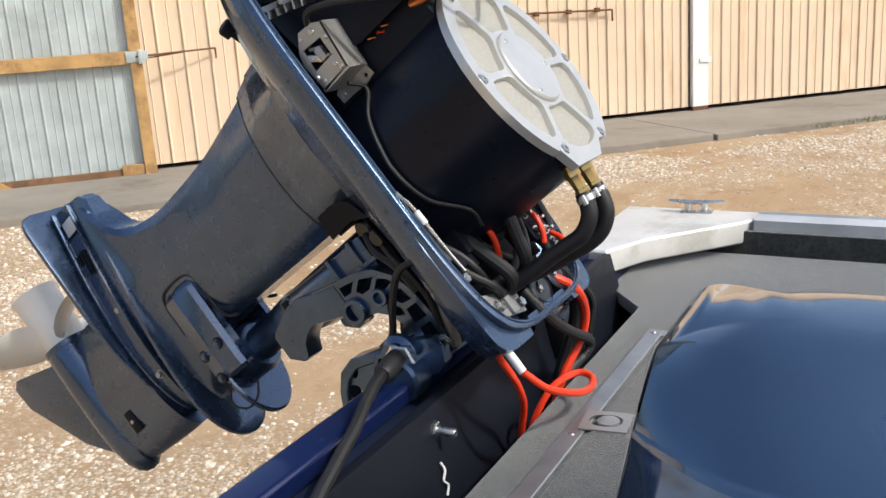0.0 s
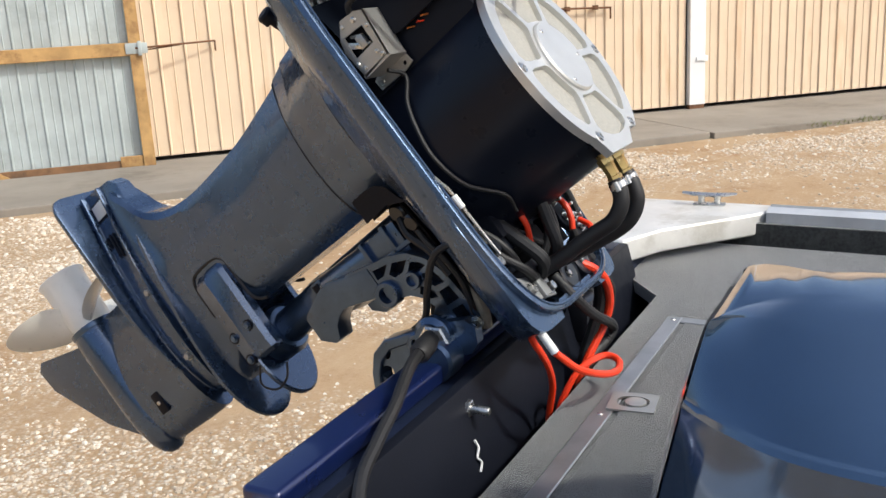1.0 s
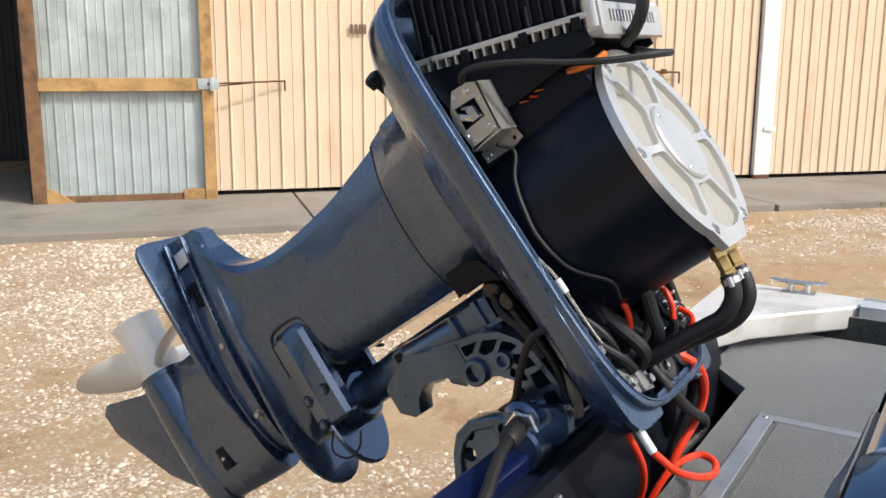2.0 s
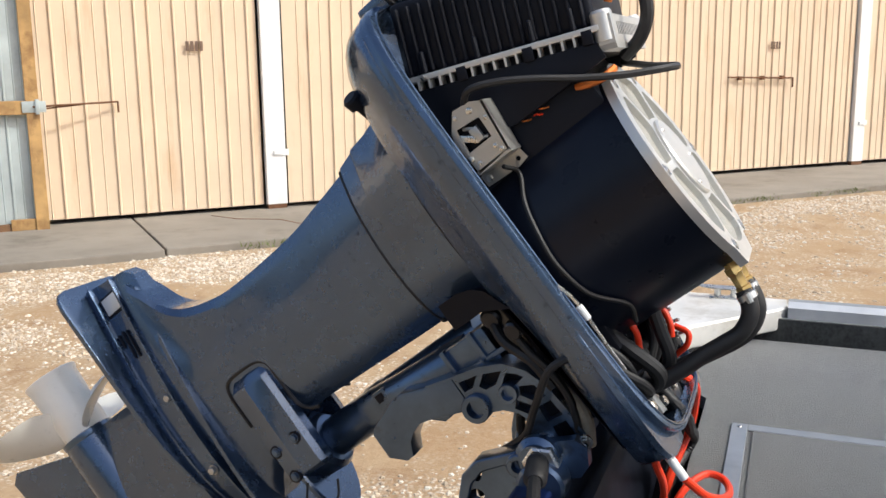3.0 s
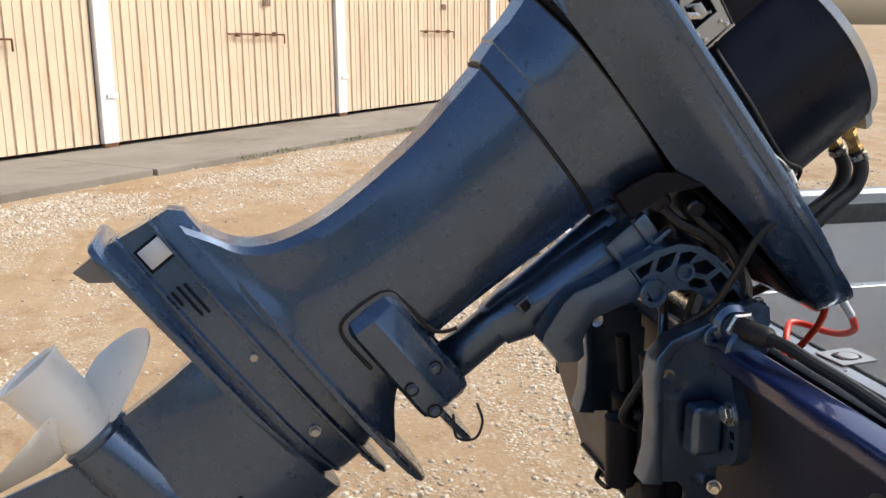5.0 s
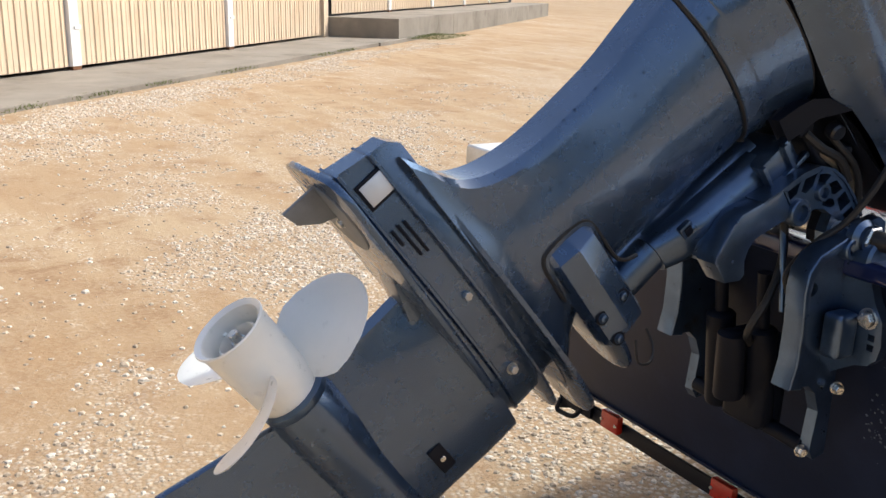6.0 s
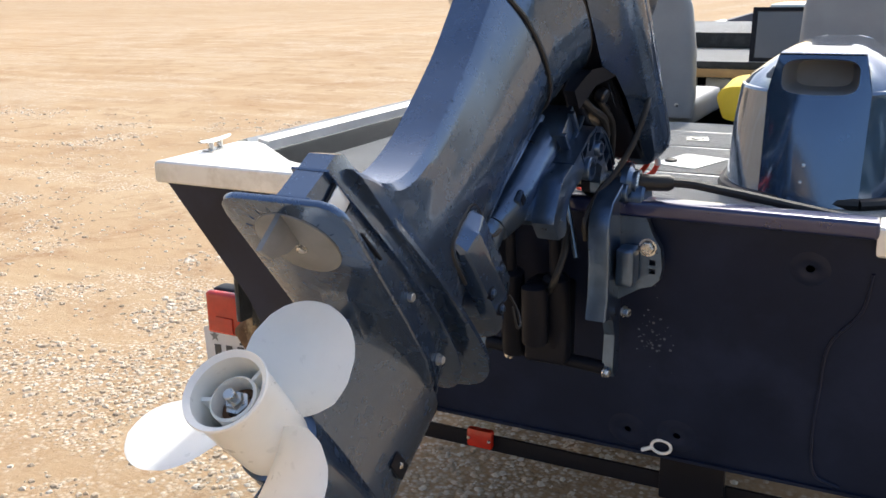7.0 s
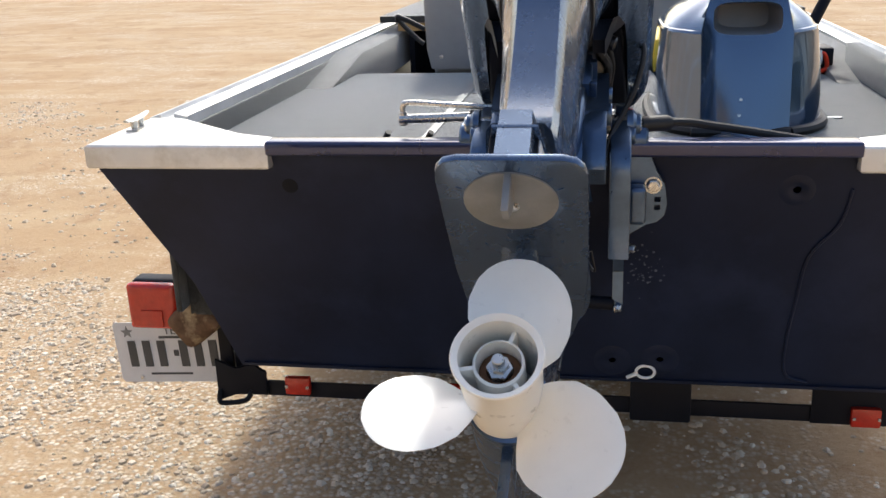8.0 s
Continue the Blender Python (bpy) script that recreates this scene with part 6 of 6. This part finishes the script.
# ---- clamp brackets, laid out in the boat's directions ----
for s in (-1, 1):
    cx = 0.006
    o = [(-0.101, 0.772), (-0.094, 0.80), (-0.094, 0.85), (-0.099, 0.900), (-0.095, 0.927), (-0.078, 0.947), (-0.036, 0.963), (0.005, 0.984), (0.037, 0.992), (0.052, 0.984), (0.055, 0.962), (0.046, 0.947),
         (0.034, 0.944), (-0.0145, 0.944), (-0.0145, 0.892), (-0.003, 0.886), (-0.003, 0.645), (-0.026, 0.640), (-0.036, 0.655), (-0.030, 0.715), (-0.042, 0.745), (-0.058, 0.760), (-0.085, 0.762)]
    slots = [circle(-0.080, 0.903, 0.010, 14), oval(-0.080, 0.932, 0.006, 0.010, 2, 12), circle(-0.024, 0.955, 0.006, 12)]
    x0, x1 = sorted((cx + s * 0.106, cx + s * 0.124))
    cl = wpart("clamp_bracket", slab(o, 'x', x0, x1, holes=slots), CAST, None, "cast clamp bracket hooked over the transom", 20)
    rib = [(-0.106, 0.764), (-0.098, 0.80), (-0.097, 0.85), (-0.102, 0.901), (-0.098, 0.930), (-0.081, 0.951), (-0.037, 0.968), (0.0, 0.985), (0.002, 0.974), (-0.034, 0.955), (-0.072, 0.938), (-0.085, 0.920), (-0.089, 0.90), (-0.084, 0.85), (-0.084, 0.80), (-0.080, 0.760)]
    x0, x1 = sorted((cx + s * 0.097, cx + s * 0.131))
    wpart("clamp_rib", slab(rib, 'x', x0, x1, 0.004, 3), CAST, cl)
    xs = [0.124, 0.150, 0.166, 0.176, 0.190, 0.194, 0.190, 0.178, 0.160, 0.124]
    zs = [0.930, 0.930, 0.915, 0.890, 0.868, 0.835, 0.815, 0.803, 0.798, 0.775]
    ring = [(cx + s * x, z) for x, z in zip(xs, zs)]
    holes = [[(cx + s * 0.178 + q * 0.005, z + p * 0.0045) for q, p in ((-1, -1), (1, -1), (1, 1), (-1, 1))] for z in (0.843, 0.829)]
    wpart("bolt_flange", slab(ring, 'y', -0.018, -0.001, holes=holes), CAST, cl, "", 20)
    wpart("clamp_bolt", hexbolt((cx + s * 0.170, -0.018, 0.868), (0, -1, 0), 0.011, 0.011), STEEL, cl, "bright hex bolt")
    wpart("lower_bolt", hexbolt((cx + s * 0.132, -0.010, 0.752), (s, -0.4, 0), 0.007, 0.012), STEEL, cl)
    wpart("rail_saddle", lathe([(0.029, 0), (0.029, 0.032), (0.025, 0.036), (0.0, 0.036)], (cx + s * 0.124, 0.006, 0.942), (s, 0, 0), 28), CAST, cl)
    wpart("pivot_boss", lathe([(0.026, 0), (0.026, 0.010), (0.019, 0.016), (0.019, 0.022)], (cx + s * 0.124, -0.004, 0.968), (s, 0, 0), 24), CAST, cl)
    bm = lathe([(0.015, 0), (0.015, 0.012), (0.013, 0.014), (0.008, 0.014), (0.007, 0.004), (0, 0.004)], (cx + s * 0.124, -0.026, 0.955), (s, 0, 0), 20)
    wpart("lock_boss", bm, CAST, cl)
    wpart("cover_plate", box(min(cx + s * 0.128, cx + s * 0.158), max(cx + s * 0.128, cx + s * 0.158), -0.058, -0.018, 0.808, 0.872, 0.008, 3), CAST, cl, "small cast cover")
wpart("tilt_tube", rod((-0.145, -0.004, 0.968), (0.150, -0.004, 0.968), 0.015, 20), STEEL)
wpart("tilt_nut", lathe([(0.020, 0), (0.022, 0.002), (0.022, 0.024), (0.019, 0.026), (0.0, 0.026)], (0.128, 0.002, 0.966), (1, 0.05, 0.0), 6), STEEL, None, "steel tilt tube nut")
for x in (-0.045, 0.035):
    bm = lathe([(0.020, 0), (0.022, 0.004), (0.022, 0.15), (0.018, 0.154), (0.010, 0.156), (0.010, 0.24)], (x, -0.035, 0.66), (0, -0.12, 1), 18)
    wpart("tilt_ram", bm, BLACKP, None, "black hydraulic tilt ram")
wpart("ram_body", box(-0.02, 0.055, -0.06, -0.004, 0.655, 0.80, 0.012, 3), BLACKP)
wpart("lower_crossbar", rod((-0.10, -0.03, 0.668), (0.115, -0.03, 0.655), 0.012, 14), BLACKP)
wpart("pump_motor", lathe([(0.02, 0), (0.022, 0.004), (0.022, 0.10), (0.012, 0.105), (0, 0.105)], (0.01, -0.08, 0.70), (0, -0.05, 1), 18), BLACKP)
wpart("bracket_bolt", hexbolt((0.118, -0.040, 0.652), (1, -0.3, 0), 0.007, 0.01), STEEL)
wpart("bracket_bolt", hexbolt((-0.088, 0.045, 0.618), (-0.6, -0.8, 0), 0.007, 0.01), STEEL)
wpart("hydraulic_line", hose([(0.03, -0.07, 0.79), (0.05, -0.10, 0.82), (0.06, -0.08, 0.87), (0.05, -0.05, 0.92), (0.045, -0.05, 0.98)], 0.006, 8), RUBBER)
bm = None
rng_smear = random.Random(3)
for i in range(46):
    x, z = 0.171 + rng_smear.gauss(0, 0.016), 0.690 + rng_smear.gauss(0, 0.030)
    r = 0.0006 + 0.0022 * rng_smear.random() ** 2
    bm = lathe([(r, 0), (r * 0.7, 0.0006), (0, 0.0008)], (x, rake(z) - 0.0005, z), (0, -1, -0.27), 7, bm, False)
tagged(wpart("paint_smear", bm, SMEAR), "fine pale paint spatter on the transom", kind="stuff")
wpart("support_strut", rod((0.045, -0.050, 0.965), (0.072, -0.062, 0.850), 0.0045, 10), CAST)

# steering link and cables that move with the motor
bm = hose([(-0.10, 0.06, 0.988), (-0.18, 0.062, 0.992), (-0.255, 0.064, 0.996), (-0.268, 0.064, 0.990), (-0.268, 0.064, 0.972)], 0.0055, 10)
steer = wpart("steering_link", bm, STEEL, None, "bright steering link rod")
wpart("steering_rod", rod((-0.275, 0.060, 0.967), (-0.14, 0.060, 0.971), 0.0085, 14), STEEL, steer)
wpart("link_end", rod((-0.268, 0.062, 0.955), (-0.268, 0.062, 0.98), 0.008, 10), STEEL, steer)
wpart("rod_boot", rod((-0.145, 0.060, 0.971), (-0.10, 0.060, 0.972), 0.012, 14), RUBBER, steer)
wpart("cable_boot", lathe([(0.011, 0), (0.0135, 0.003), (0.0135, 0.046), (0.009, 0.054), (0, 0.054)], (0.152, 0.0, 0.968), (1, 0.2, 0.02), 18), RUBBER, None, "black cable boot")
wpart("shift_cable", hose([(0.205, 0.010, 0.970), (0.235, 0.017, 0.968), (0.27, 0.026, 0.961), (0.31, 0.038, 0.953), (0.375, 0.052, 0.940), (0.44, 0.07, 0.926), (0.52, 0.12, 0.902), (0.64, 0.23, 0.882), (0.70, 0.4, 0.8785)], 0.0075, 10), RUBBER, None, "thick black steering cable")
wpart("loop_cable", hose([(0.150, 0.05, 1.105), (0.155, 0.014, 1.083), (0.143, -0.006, 1.033), (0.122, -0.022, 0.988), (0.106, -0.045, 0.964), (0.098, -0.073, 0.940), (0.095, -0.092, 0.915), (0.095, -0.084, 0.888)], 0.0048, 8), RUBBER, None, "black looped cable")
wpart("battery_lead", hose([(0.128, 0.125, 0.995), (0.130, 0.130, 0.977), (0.112, 0.136, 0.950), (0.090, 0.136, 0.922), (0.066, 0.130, 0.887), (0.055, 0.120, 0.84), (0.04, 0.11, 0.76)], 0.0047, 10), REDCABLE, None, "orange red battery lead")
wpart("lead_sleeve", rod((0.140, 0.140, 0.998), (0.139, 0.163, 0.968), 0.0054, 12), WHITEP, None, "pale cable sleeve")
wpart("battery_lead", hose([(0.139, 0.163, 0.968), (0.118, 0.185, 0.942), (0.070, 0.201, 0.919), (0.028, 0.206, 0.909), (-0.004, 0.197, 0.909), (-0.010, 0.178, 0.911), (0.010, 0.160, 0.906), (0.030, 0.145, 0.888), (0.042, 0.128, 0.84), (0.03, 0.115, 0.76)], 0.0047, 10), REDCABLE, None, "looped orange red battery lead")
wpart("loom", hose([(0.030, 0.120, 1.03), (0.024, 0.150, 0.997), (-0.053, 0.150, 0.950), (-0.135, 0.148, 0.908), (-0.142, 0.140, 0.884), (-0.10, 0.125, 0.86), (-0.06, 0.115, 0.80), (-0.05, 0.105, 0.72)], 0.0066, 10, 12, ribbed=0.15), RUBBER, None, "ribbed black loom")
wpart("battery_lead", hose([(-0.05, 0.115, 1.03), (-0.078, 0.148, 1.004), (-0.120, 0.148, 0.958), (-0.124, 0.140, 0.915), (-0.09, 0.122, 0.86), (-0.06, 0.11, 0.78), (-0.05, 0.10, 0.70)], 0.0065, 10), REDCABLE, None, "red battery lead")
wpart("black_lead", hose([(-0.07, 0.110, 1.05), (-0.100, 0.130, 1.010), (-0.118, 0.135, 0.965), (-0.120, 0.128, 0.92), (-0.10, 0.115, 0.86), (-0.09, 0.10, 0.76)], 0.0095, 10), RUBBER, None, "black battery lead")
wpart("clamp_lever", box(-0.23, -0.165, 0.066, 0.10, 0.86, 0.925, 0.008, 2), DARKCAST, None, "dark casting behind the transom")
for x in (-0.22, -0.30):
    wpart("hanging_lead", hose([(x, 0.075, 0.94), (x - 0.02, 0.09, 0.90), (x - 0.01, 0.085, 0.84), (x + 0.02, 0.08, 0.76)], 0.006, 8), RUBBER)


# ---- motor cover standing on the deck ----
SLOPE = 0.22


def motor_cover():
    c = thing("motor_cover", "polished dark blue outboard cover standing on the carpeted deck", "motor cover", pose(0.367, 0.345, DECK + 0.004, 0, 0, 0))

    def ring(z, hw, y0, y1, flat):
        L = y1 - y0
        side = [(flat, y0), (hw * 0.74, y0 + 0.035), (hw * 0.93, y0 + 0.12 * L + 0.03), (hw, y0 + 0.34 * L), (hw, y0 + 0.62 * L), (hw * 0.92, y0 + 0.82 * L), (hw * 0.70, y0 + 0.95 * L), (flat * 0.8, y1)]
        fine = []
        for i in range(len(side) - 1):
            p0, p1, p2, p3 = (Vector(side[min(max(i + k, 0), len(side) - 1)]) for k in (-1, 0, 1, 2))
            for t in (0.0, 0.25, 0.5, 0.75):
                fine.append(0.5 * (2 * p1 + (p2 - p0) * t + (2 * p0 - 5 * p1 + 4 * p2 - p3) * t * t + (3 * p1 - p0 - 3 * p2 + p3) * t ** 3))
        fine.append(Vector(side[-1]))
        return [(x, y, z) for x, y in fine] + [(-x, y, z) for x, y in reversed(fine)]
    table = [(z, hw, SLOPE * z + extra, y1, flat) for z, hw, extra, y1, flat in
             ((0.0, 0.176, 0, 0.56, 0.086), (0.03, 0.175, 0, 0.56, 0.086), (0.13, 0.170, 0, 0.55, 0.0875), (0.19, 0.1625, 0, 0.54, 0.0885), (0.199, 0.1615, -0.001, 0.536, 0.0888), (0.204, 0.1590, -0.001, 0.534, 0.0887), (0.2055, 0.1540, 0.0, 0.53, 0.0880),
              (0.222, 0.142, 0, 0.52, 0.085), (0.250, 0.106, 0.0, 0.50, 0.0785), (0.266, 0.084, 0.0, 0.485, 0.0745), (0.269, 0.0790, 0.003, 0.478, 0.0735), (0.2715, 0.0745, 0.007, 0.470, 0.0715), (0.277, 0.064, 0.018, 0.455, 0.060), (0.281, 0.050, 0.036, 0.43, 0.046), (0.283, 0.032, 0.06, 0.40, 0.03))]
    bm = loft([ring(*r) for r in table])
    # the hand grip's panel is left open in the sloping back
    gone = [f for f in bm.faces if all(abs(v.co.x) < 0.0890 and v.co.y < 0.14 and v.co.z < 0.27 for v in f.verts) and abs(f.normal.x) < 0.3 and max(v.co.x for v in f.verts) > 0.07 and min(v.co.x for v in f.verts) < -0.07]
    bmesh.ops.delete(bm, geom=gone, context='FACES')
    shell = part("shell", bm, COVER, c, "", 44)
    # moulded creases run round the shell
    for e in shell.data.edges:
        heights = [shell.data.vertices[i].co.z for i in e.vertices]
        if abs(heights[0] - heights[1]) < 1e-5 and min(abs(heights[0] - z) for z in (0.199, 0.2055, 0.269)) < 1e-4:
            e.use_edge_sharp = True
    part("trim", hose([(x * 1.02, y, 0.010) for x, y, _ in ring(0, 0.176, 0.0, 0.56, 0.086)] + [(0.088, 0.0, 0.010)], 0.011, 8, 4), RUBBER, c, "black rubber edge trim")
    outer = [(-0.086, 0.002), (0.086, 0.002), (0.0875, 0.128), (0.0885, 0.200), (0.0745, 0.2665), (-0.0745, 0.2665), (-0.0885, 0.200), (-0.0875, 0.128)]

    def bulge(x, z):
        return 0.016 * max(0.0, 1 - (x / 0.0885) ** 2) * (1 - min(1.0, z / 0.2665) ** 5)

    # the panel's rim, walked round from corner to corner, and the grip's rounded hole inside it
    rim = [(ax + (bx - ax) * k / 9, az + (bz - az) * k / 9) for (ax, az), (bx, bz) in zip(outer, outer[1:] + outer[:1]) for k in range(9)]
    hole = []
    for x, z in rim:
        k = ((abs(x) / 0.066) ** 4 + (abs(z - 0.229) / 0.031) ** 4) ** -0.25
        hole.append((x * k, 0.229 + (z - 0.229) * k))

    b = bmesh.new()
    grid = []
    for (x, z), (ox, oz) in zip(hole, rim):
        row = []
        for i in range(13):
            k = i / 12
            px, pz = x + (ox - x) * k, z + (oz - z) * k
            row.append(b.verts.new((px, SLOPE * pz - 0.0015 - bulge(px, pz), pz)))
        grid.append(row)
    for p, q in zip(grid, grid[1:] + grid[:1]):
        for i in range(12):
            b.faces.new((p[i], q[i], q[i + 1], p[i + 1]))
    part("grip_surround", b, COVER, c, "", 60)
    b = bmesh.new()
    rings = []
    for d, k in ((-0.0015, 1.0), (0.012, 0.98), (0.060, 0.90), (0.075, 0.75)):
        rings.append([b.verts.new((x * k, d - bulge(x, z) + SLOPE * (0.229 + (z - 0.229) * k), 0.229 + (z - 0.229) * k)) for x, z in hole])
    n = len(hole)
    for p, q in zip(rings, rings[1:]):
        for i in range(n):
            b.faces.new((p[i], p[(i + 1) % n], q[(i + 1) % n], q[i]))
    b.faces.new(rings[-1])
    part("grip_recess", b, GRIP, c, "dark hand grip recess")
    for x, z in ((-0.01, 0.075), (-0.013, 0.045)):
        part("rivet", lathe([(0.004, 0), (0.003, 0.002), (0, 0.0026)], (x, z * SLOPE - bulge(x, z), z), (0, -1, 0.3), 10, None, False), STEEL, c)


motor_cover()


# ---- things in the boat ----
def boat_seat(x, y, z, label):
    s = thing("fishing_chair", label, "chair", pose(x, y, z, 0, 0, 0), "chairs in the boat")
    rings = []
    for h, hw, lean, dep in ((0.0, 0.19, 0.0, 0.05), (0.06, 0.20, -0.01, 0.06), (0.20, 0.20, -0.035, 0.065), (0.32, 0.19, -0.06, 0.06), (0.40, 0.165, -0.075, 0.05), (0.445, 0.12, -0.08, 0.035), (0.46, 0.05, -0.08, 0.015)):
        rings.append([(px, lean + py, h) for px, py in oval(0, 0, hw, dep * 0.6, 3.5, 28)])
    part("backrest", loft(rings), GREYP, s, "grey moulded seat back", 40)
    part("seat_base", box(-0.19, 0.19, 0.03, 0.42, -0.03, 0.05, 0.025, 4), GREYP, s)
    part("pedestal", rod((0, 0.22, -0.32), (0, 0.22, -0.03), 0.035, 18), STEEL, s)
    for h in (0.04, 0.10):
        for q in (-0.15, 0.15):
            part("seat_bolt", lathe([(0.007, 0), (0.005, 0.003), (0, 0.004)], (q, -0.036, h), (0, -1, 0), 10, None, False), STEEL, s)
    return s


boat_seat(-0.275, 1.40, 0.875, "grey plastic boat seat seen from behind, port of the aisle")
boat_seat(0.40, 1.42, 0.875, "grey plastic boat seat behind the motor cover")
strap = hose([(-0.475, 1.37, 1.00), (-0.53, 1.36, 1.03), (-0.56, 1.36, 1.04), (-0.55, 1.37, 1.02), (-0.50, 1.37, 0.97), (-0.48, 1.37, 0.955)], 0.008, 8)
tagged(finish("strap", strap, RUBBER), "black looped strap beside the grey chair", "strap")


def loose(name, bm, material, label, category, m=None, smooth=35.0):
    return solid(name, bm, material, label, category, m=m, smooth=smooth)


yb = bmesh.new()
yb = loft([[(px * k, y, max(0.0, pz * hh + hh) ) for px, pz in oval(0, 0, 0.11, 0.5, 2.6, 24)] for y, k, hh in ((0, 0.6, 0.03), (0.03, 0.95, 0.075), (0.10, 1.0, 0.095), (0.2, 0.97, 0.085), (0.27, 0.8, 0.05), (0.29, 0.5, 0.02))], None)
loose("dry_bag", yb, YELLOW, "crumpled yellow vinyl bag lying in the cockpit", "bag", pose(0.07, 1.345, 0.86, 0, 0, -20))
loose("paper_sheet", box(-0.055, 0.055, -0.075, 0.075, 0, 0.0015, m=None), WHITEP, "white paper sheet lying on the hatch lid", "paper", pose(0.075, 0.70, DECK + 0.0045, 0, 0, -18), 0)
loose("bottle_cap", lathe([(0.014, 0), (0.014, 0.004), (0.010, 0.006), (0, 0.006)], (0, 0, 0), (0, 0, 1), 20), RUBBER, "small dark round cap on the paper sheet", "cap", pose(0.035, 0.68, DECK + 0.0065))
tray = thing("tackle_tray", "white plastic tray standing in the open locker", "tray", pose(-0.12, 2.12, 0.83))
part("body", box(-0.085, 0.085, 0.0, 0.12, 0.0, 0.09, 0.006), WHITEP, tray)
bm = None
for i in range(5):
    bm = box(-0.075 + i * 0.031, -0.05 + i * 0.031, -0.03, 0.0, 0.0, 0.02, 0.003, bm=bm)
part("compartment", bm, WHITEP, tray)
shelf = structure("locker_shelf", box(-0.30, 0.30, 2.03, 2.41, 0.81, 0.829), BLACKP, "black locker shelf", "shelf", Matrix.Identity(4))
loose("pliers", hose([(-0.05, 0, 0.0), (-0.02, 0, 0.012), (0.02, 0, 0.0), (0.06, 0, -0.004)], 0.008, 8), RUBBER, "black handled pliers before the white tray", "pliers", pose(-0.10, 2.085, 0.872))
mon = thing("display_screen", "flat dark grey display panel standing on the forward deck", "screen", pose(0.17, 2.02, 0.99, -8, 0, 0))
part("frame", slab([(-0.21, 0.0), (0.21, 0.0), (0.21, 0.185), (-0.21, 0.185)], 'y', 0, 0.02, holes=[[(-0.195, 0.014), (0.195, 0.014), (0.195, 0.172), (-0.195, 0.172)]]), BLACKP, mon, "", 0)
part("panel", box(-0.195, 0.195, 0.006, 0.015, 0.014, 0.172), GLASSY, mon, "", 0)
cool = thing("cool_box", "pale blue cool box on the raised forward step", "cool box", pose(0.22, 2.85, 1.055))
part("body", box(-0.32, 0.32, 0, 0.34, 0, 0.07, 0.02, 3), WHITEP, cool)
part("lid", box(-0.33, 0.33, -0.01, 0.35, 0.072, 0.105, 0.012, 3), GALV, cool, "pale blue lid")
bat = thing("battery_box", "black battery box with red and white clips on its top", "battery box", pose(0.66, 1.20, DECK))
part("case", box(-0.05, 0.05, 0, 0.10, 0, 0.075, 0.008), BLACKP, bat)
part("lever", rod((-0.04, 0.02, 0.07), (0.06, 0.10, 0.26), 0.016, 12), BLACKP, bat)
part("clip", hose([(-0.03, -0.004, 0.01), (-0.01, -0.012, 0.05), (0.02, -0.012, 0.06), (0.03, -0.01, 0.02), (0.0, -0.014, 0.012), (-0.02, -0.012, 0.03)], 0.006, 8), REDCABLE, bat, "red cable clip")
part("clip", hose([(0.01, -0.014, 0.07), (0.012, -0.016, 0.04), (0.0, -0.016, 0.015)], 0.005, 8), WHITEP, bat, "white cable")
lug = thing("drain_ring", "pale ring-shaped drain plug handle under the transom", "drain plug", pose(0.180, rake(0.453) - 0.006, 0.453))
part("ring", hose([(0.018 * math.cos(t), 0, 0.013 * math.sin(t)) for t in [6.2832 * i / 12 for i in range(13)]], 0.003, 8, 3), WHITEP, lug)
part("stem", rod((-0.016, 0, -0.004), (-0.036, 0.0, -0.014), 0.0038, 10), WHITEP, lug)


# ---- trees at the far side of the lot, which the polished cover mirrors ----
def far_tree(x, y, height, spread, seed):
    rng = random.Random(seed)
    t = thing("tree", "broad green tree at the far side of the lot", "tree", pose(x, y, -0.05, 0, 0, 40 * seed), "trees along the lot")
    fork = 0.34 * height
    trunk = hose([(0, 0, 0), (0.06 * height * 0.2, 0, 0.18 * height), (0, 0.02 * height, fork)], 0.035 * height, 9, 5)
    tips = []
    for k in range(7):
        a = k * 0.9 + rng.random() * 0.5
        r, z = spread * (0.35 + 0.35 * rng.random()), height * (0.55 + 0.32 * rng.random())
        tip = (r * math.cos(a), r * math.sin(a), z)
        trunk = hose([(0, 0.02 * height, fork - 0.1), (tip[0] * 0.4, tip[1] * 0.4, (fork + z) * 0.5), tip], 0.012 * height, 6, 4, trunk)
        tips.append(tip)
    tips.append((0, 0, 0.82 * height))
    part("trunk", trunk, BARK, t)
    verts, faces = [], []
    for k in range(1500):
        cx, cy, cz = tips[k % len(tips)]
        q = spread * 0.36
        p = Vector((cx + rng.gauss(0, q * 0.55), cy + rng.gauss(0, q * 0.55), cz + rng.gauss(0, q * 0.38)))
        u = Vector((rng.gauss(0, 1), rng.gauss(0, 1), rng.gauss(0, 0.6))).normalized()
        v = u.cross(Vector((rng.gauss(0, 1), rng.gauss(0, 1), 1))).normalized()
        w = 0.09 + 0.12 * rng.random()
        i = len(verts)
        verts += [p - u * w * 1.6, p + v * w, p + u * w * 1.6, p - v * w]
        faces.append((i, i + 1, i + 2, i + 3))
    me = bpy.data.meshes.new("crown")
    me.from_pydata([tuple(p) for p in verts], [], faces)
    me.materials.append(LEAF)
    crown = new("crown", me)
    crown.parent = t
    return t


for i, (x, y, h, s) in enumerate(((38, -16, 7.0, 4.2), (41, -8, 8.5, 5.0), (37, -1, 6.2, 3.8), (43, 6, 9.0, 5.2), (39, 15, 7.4, 4.4), (44, 24, 8.2, 5.0))):
    far_tree(x, y, h, s, i + 1)
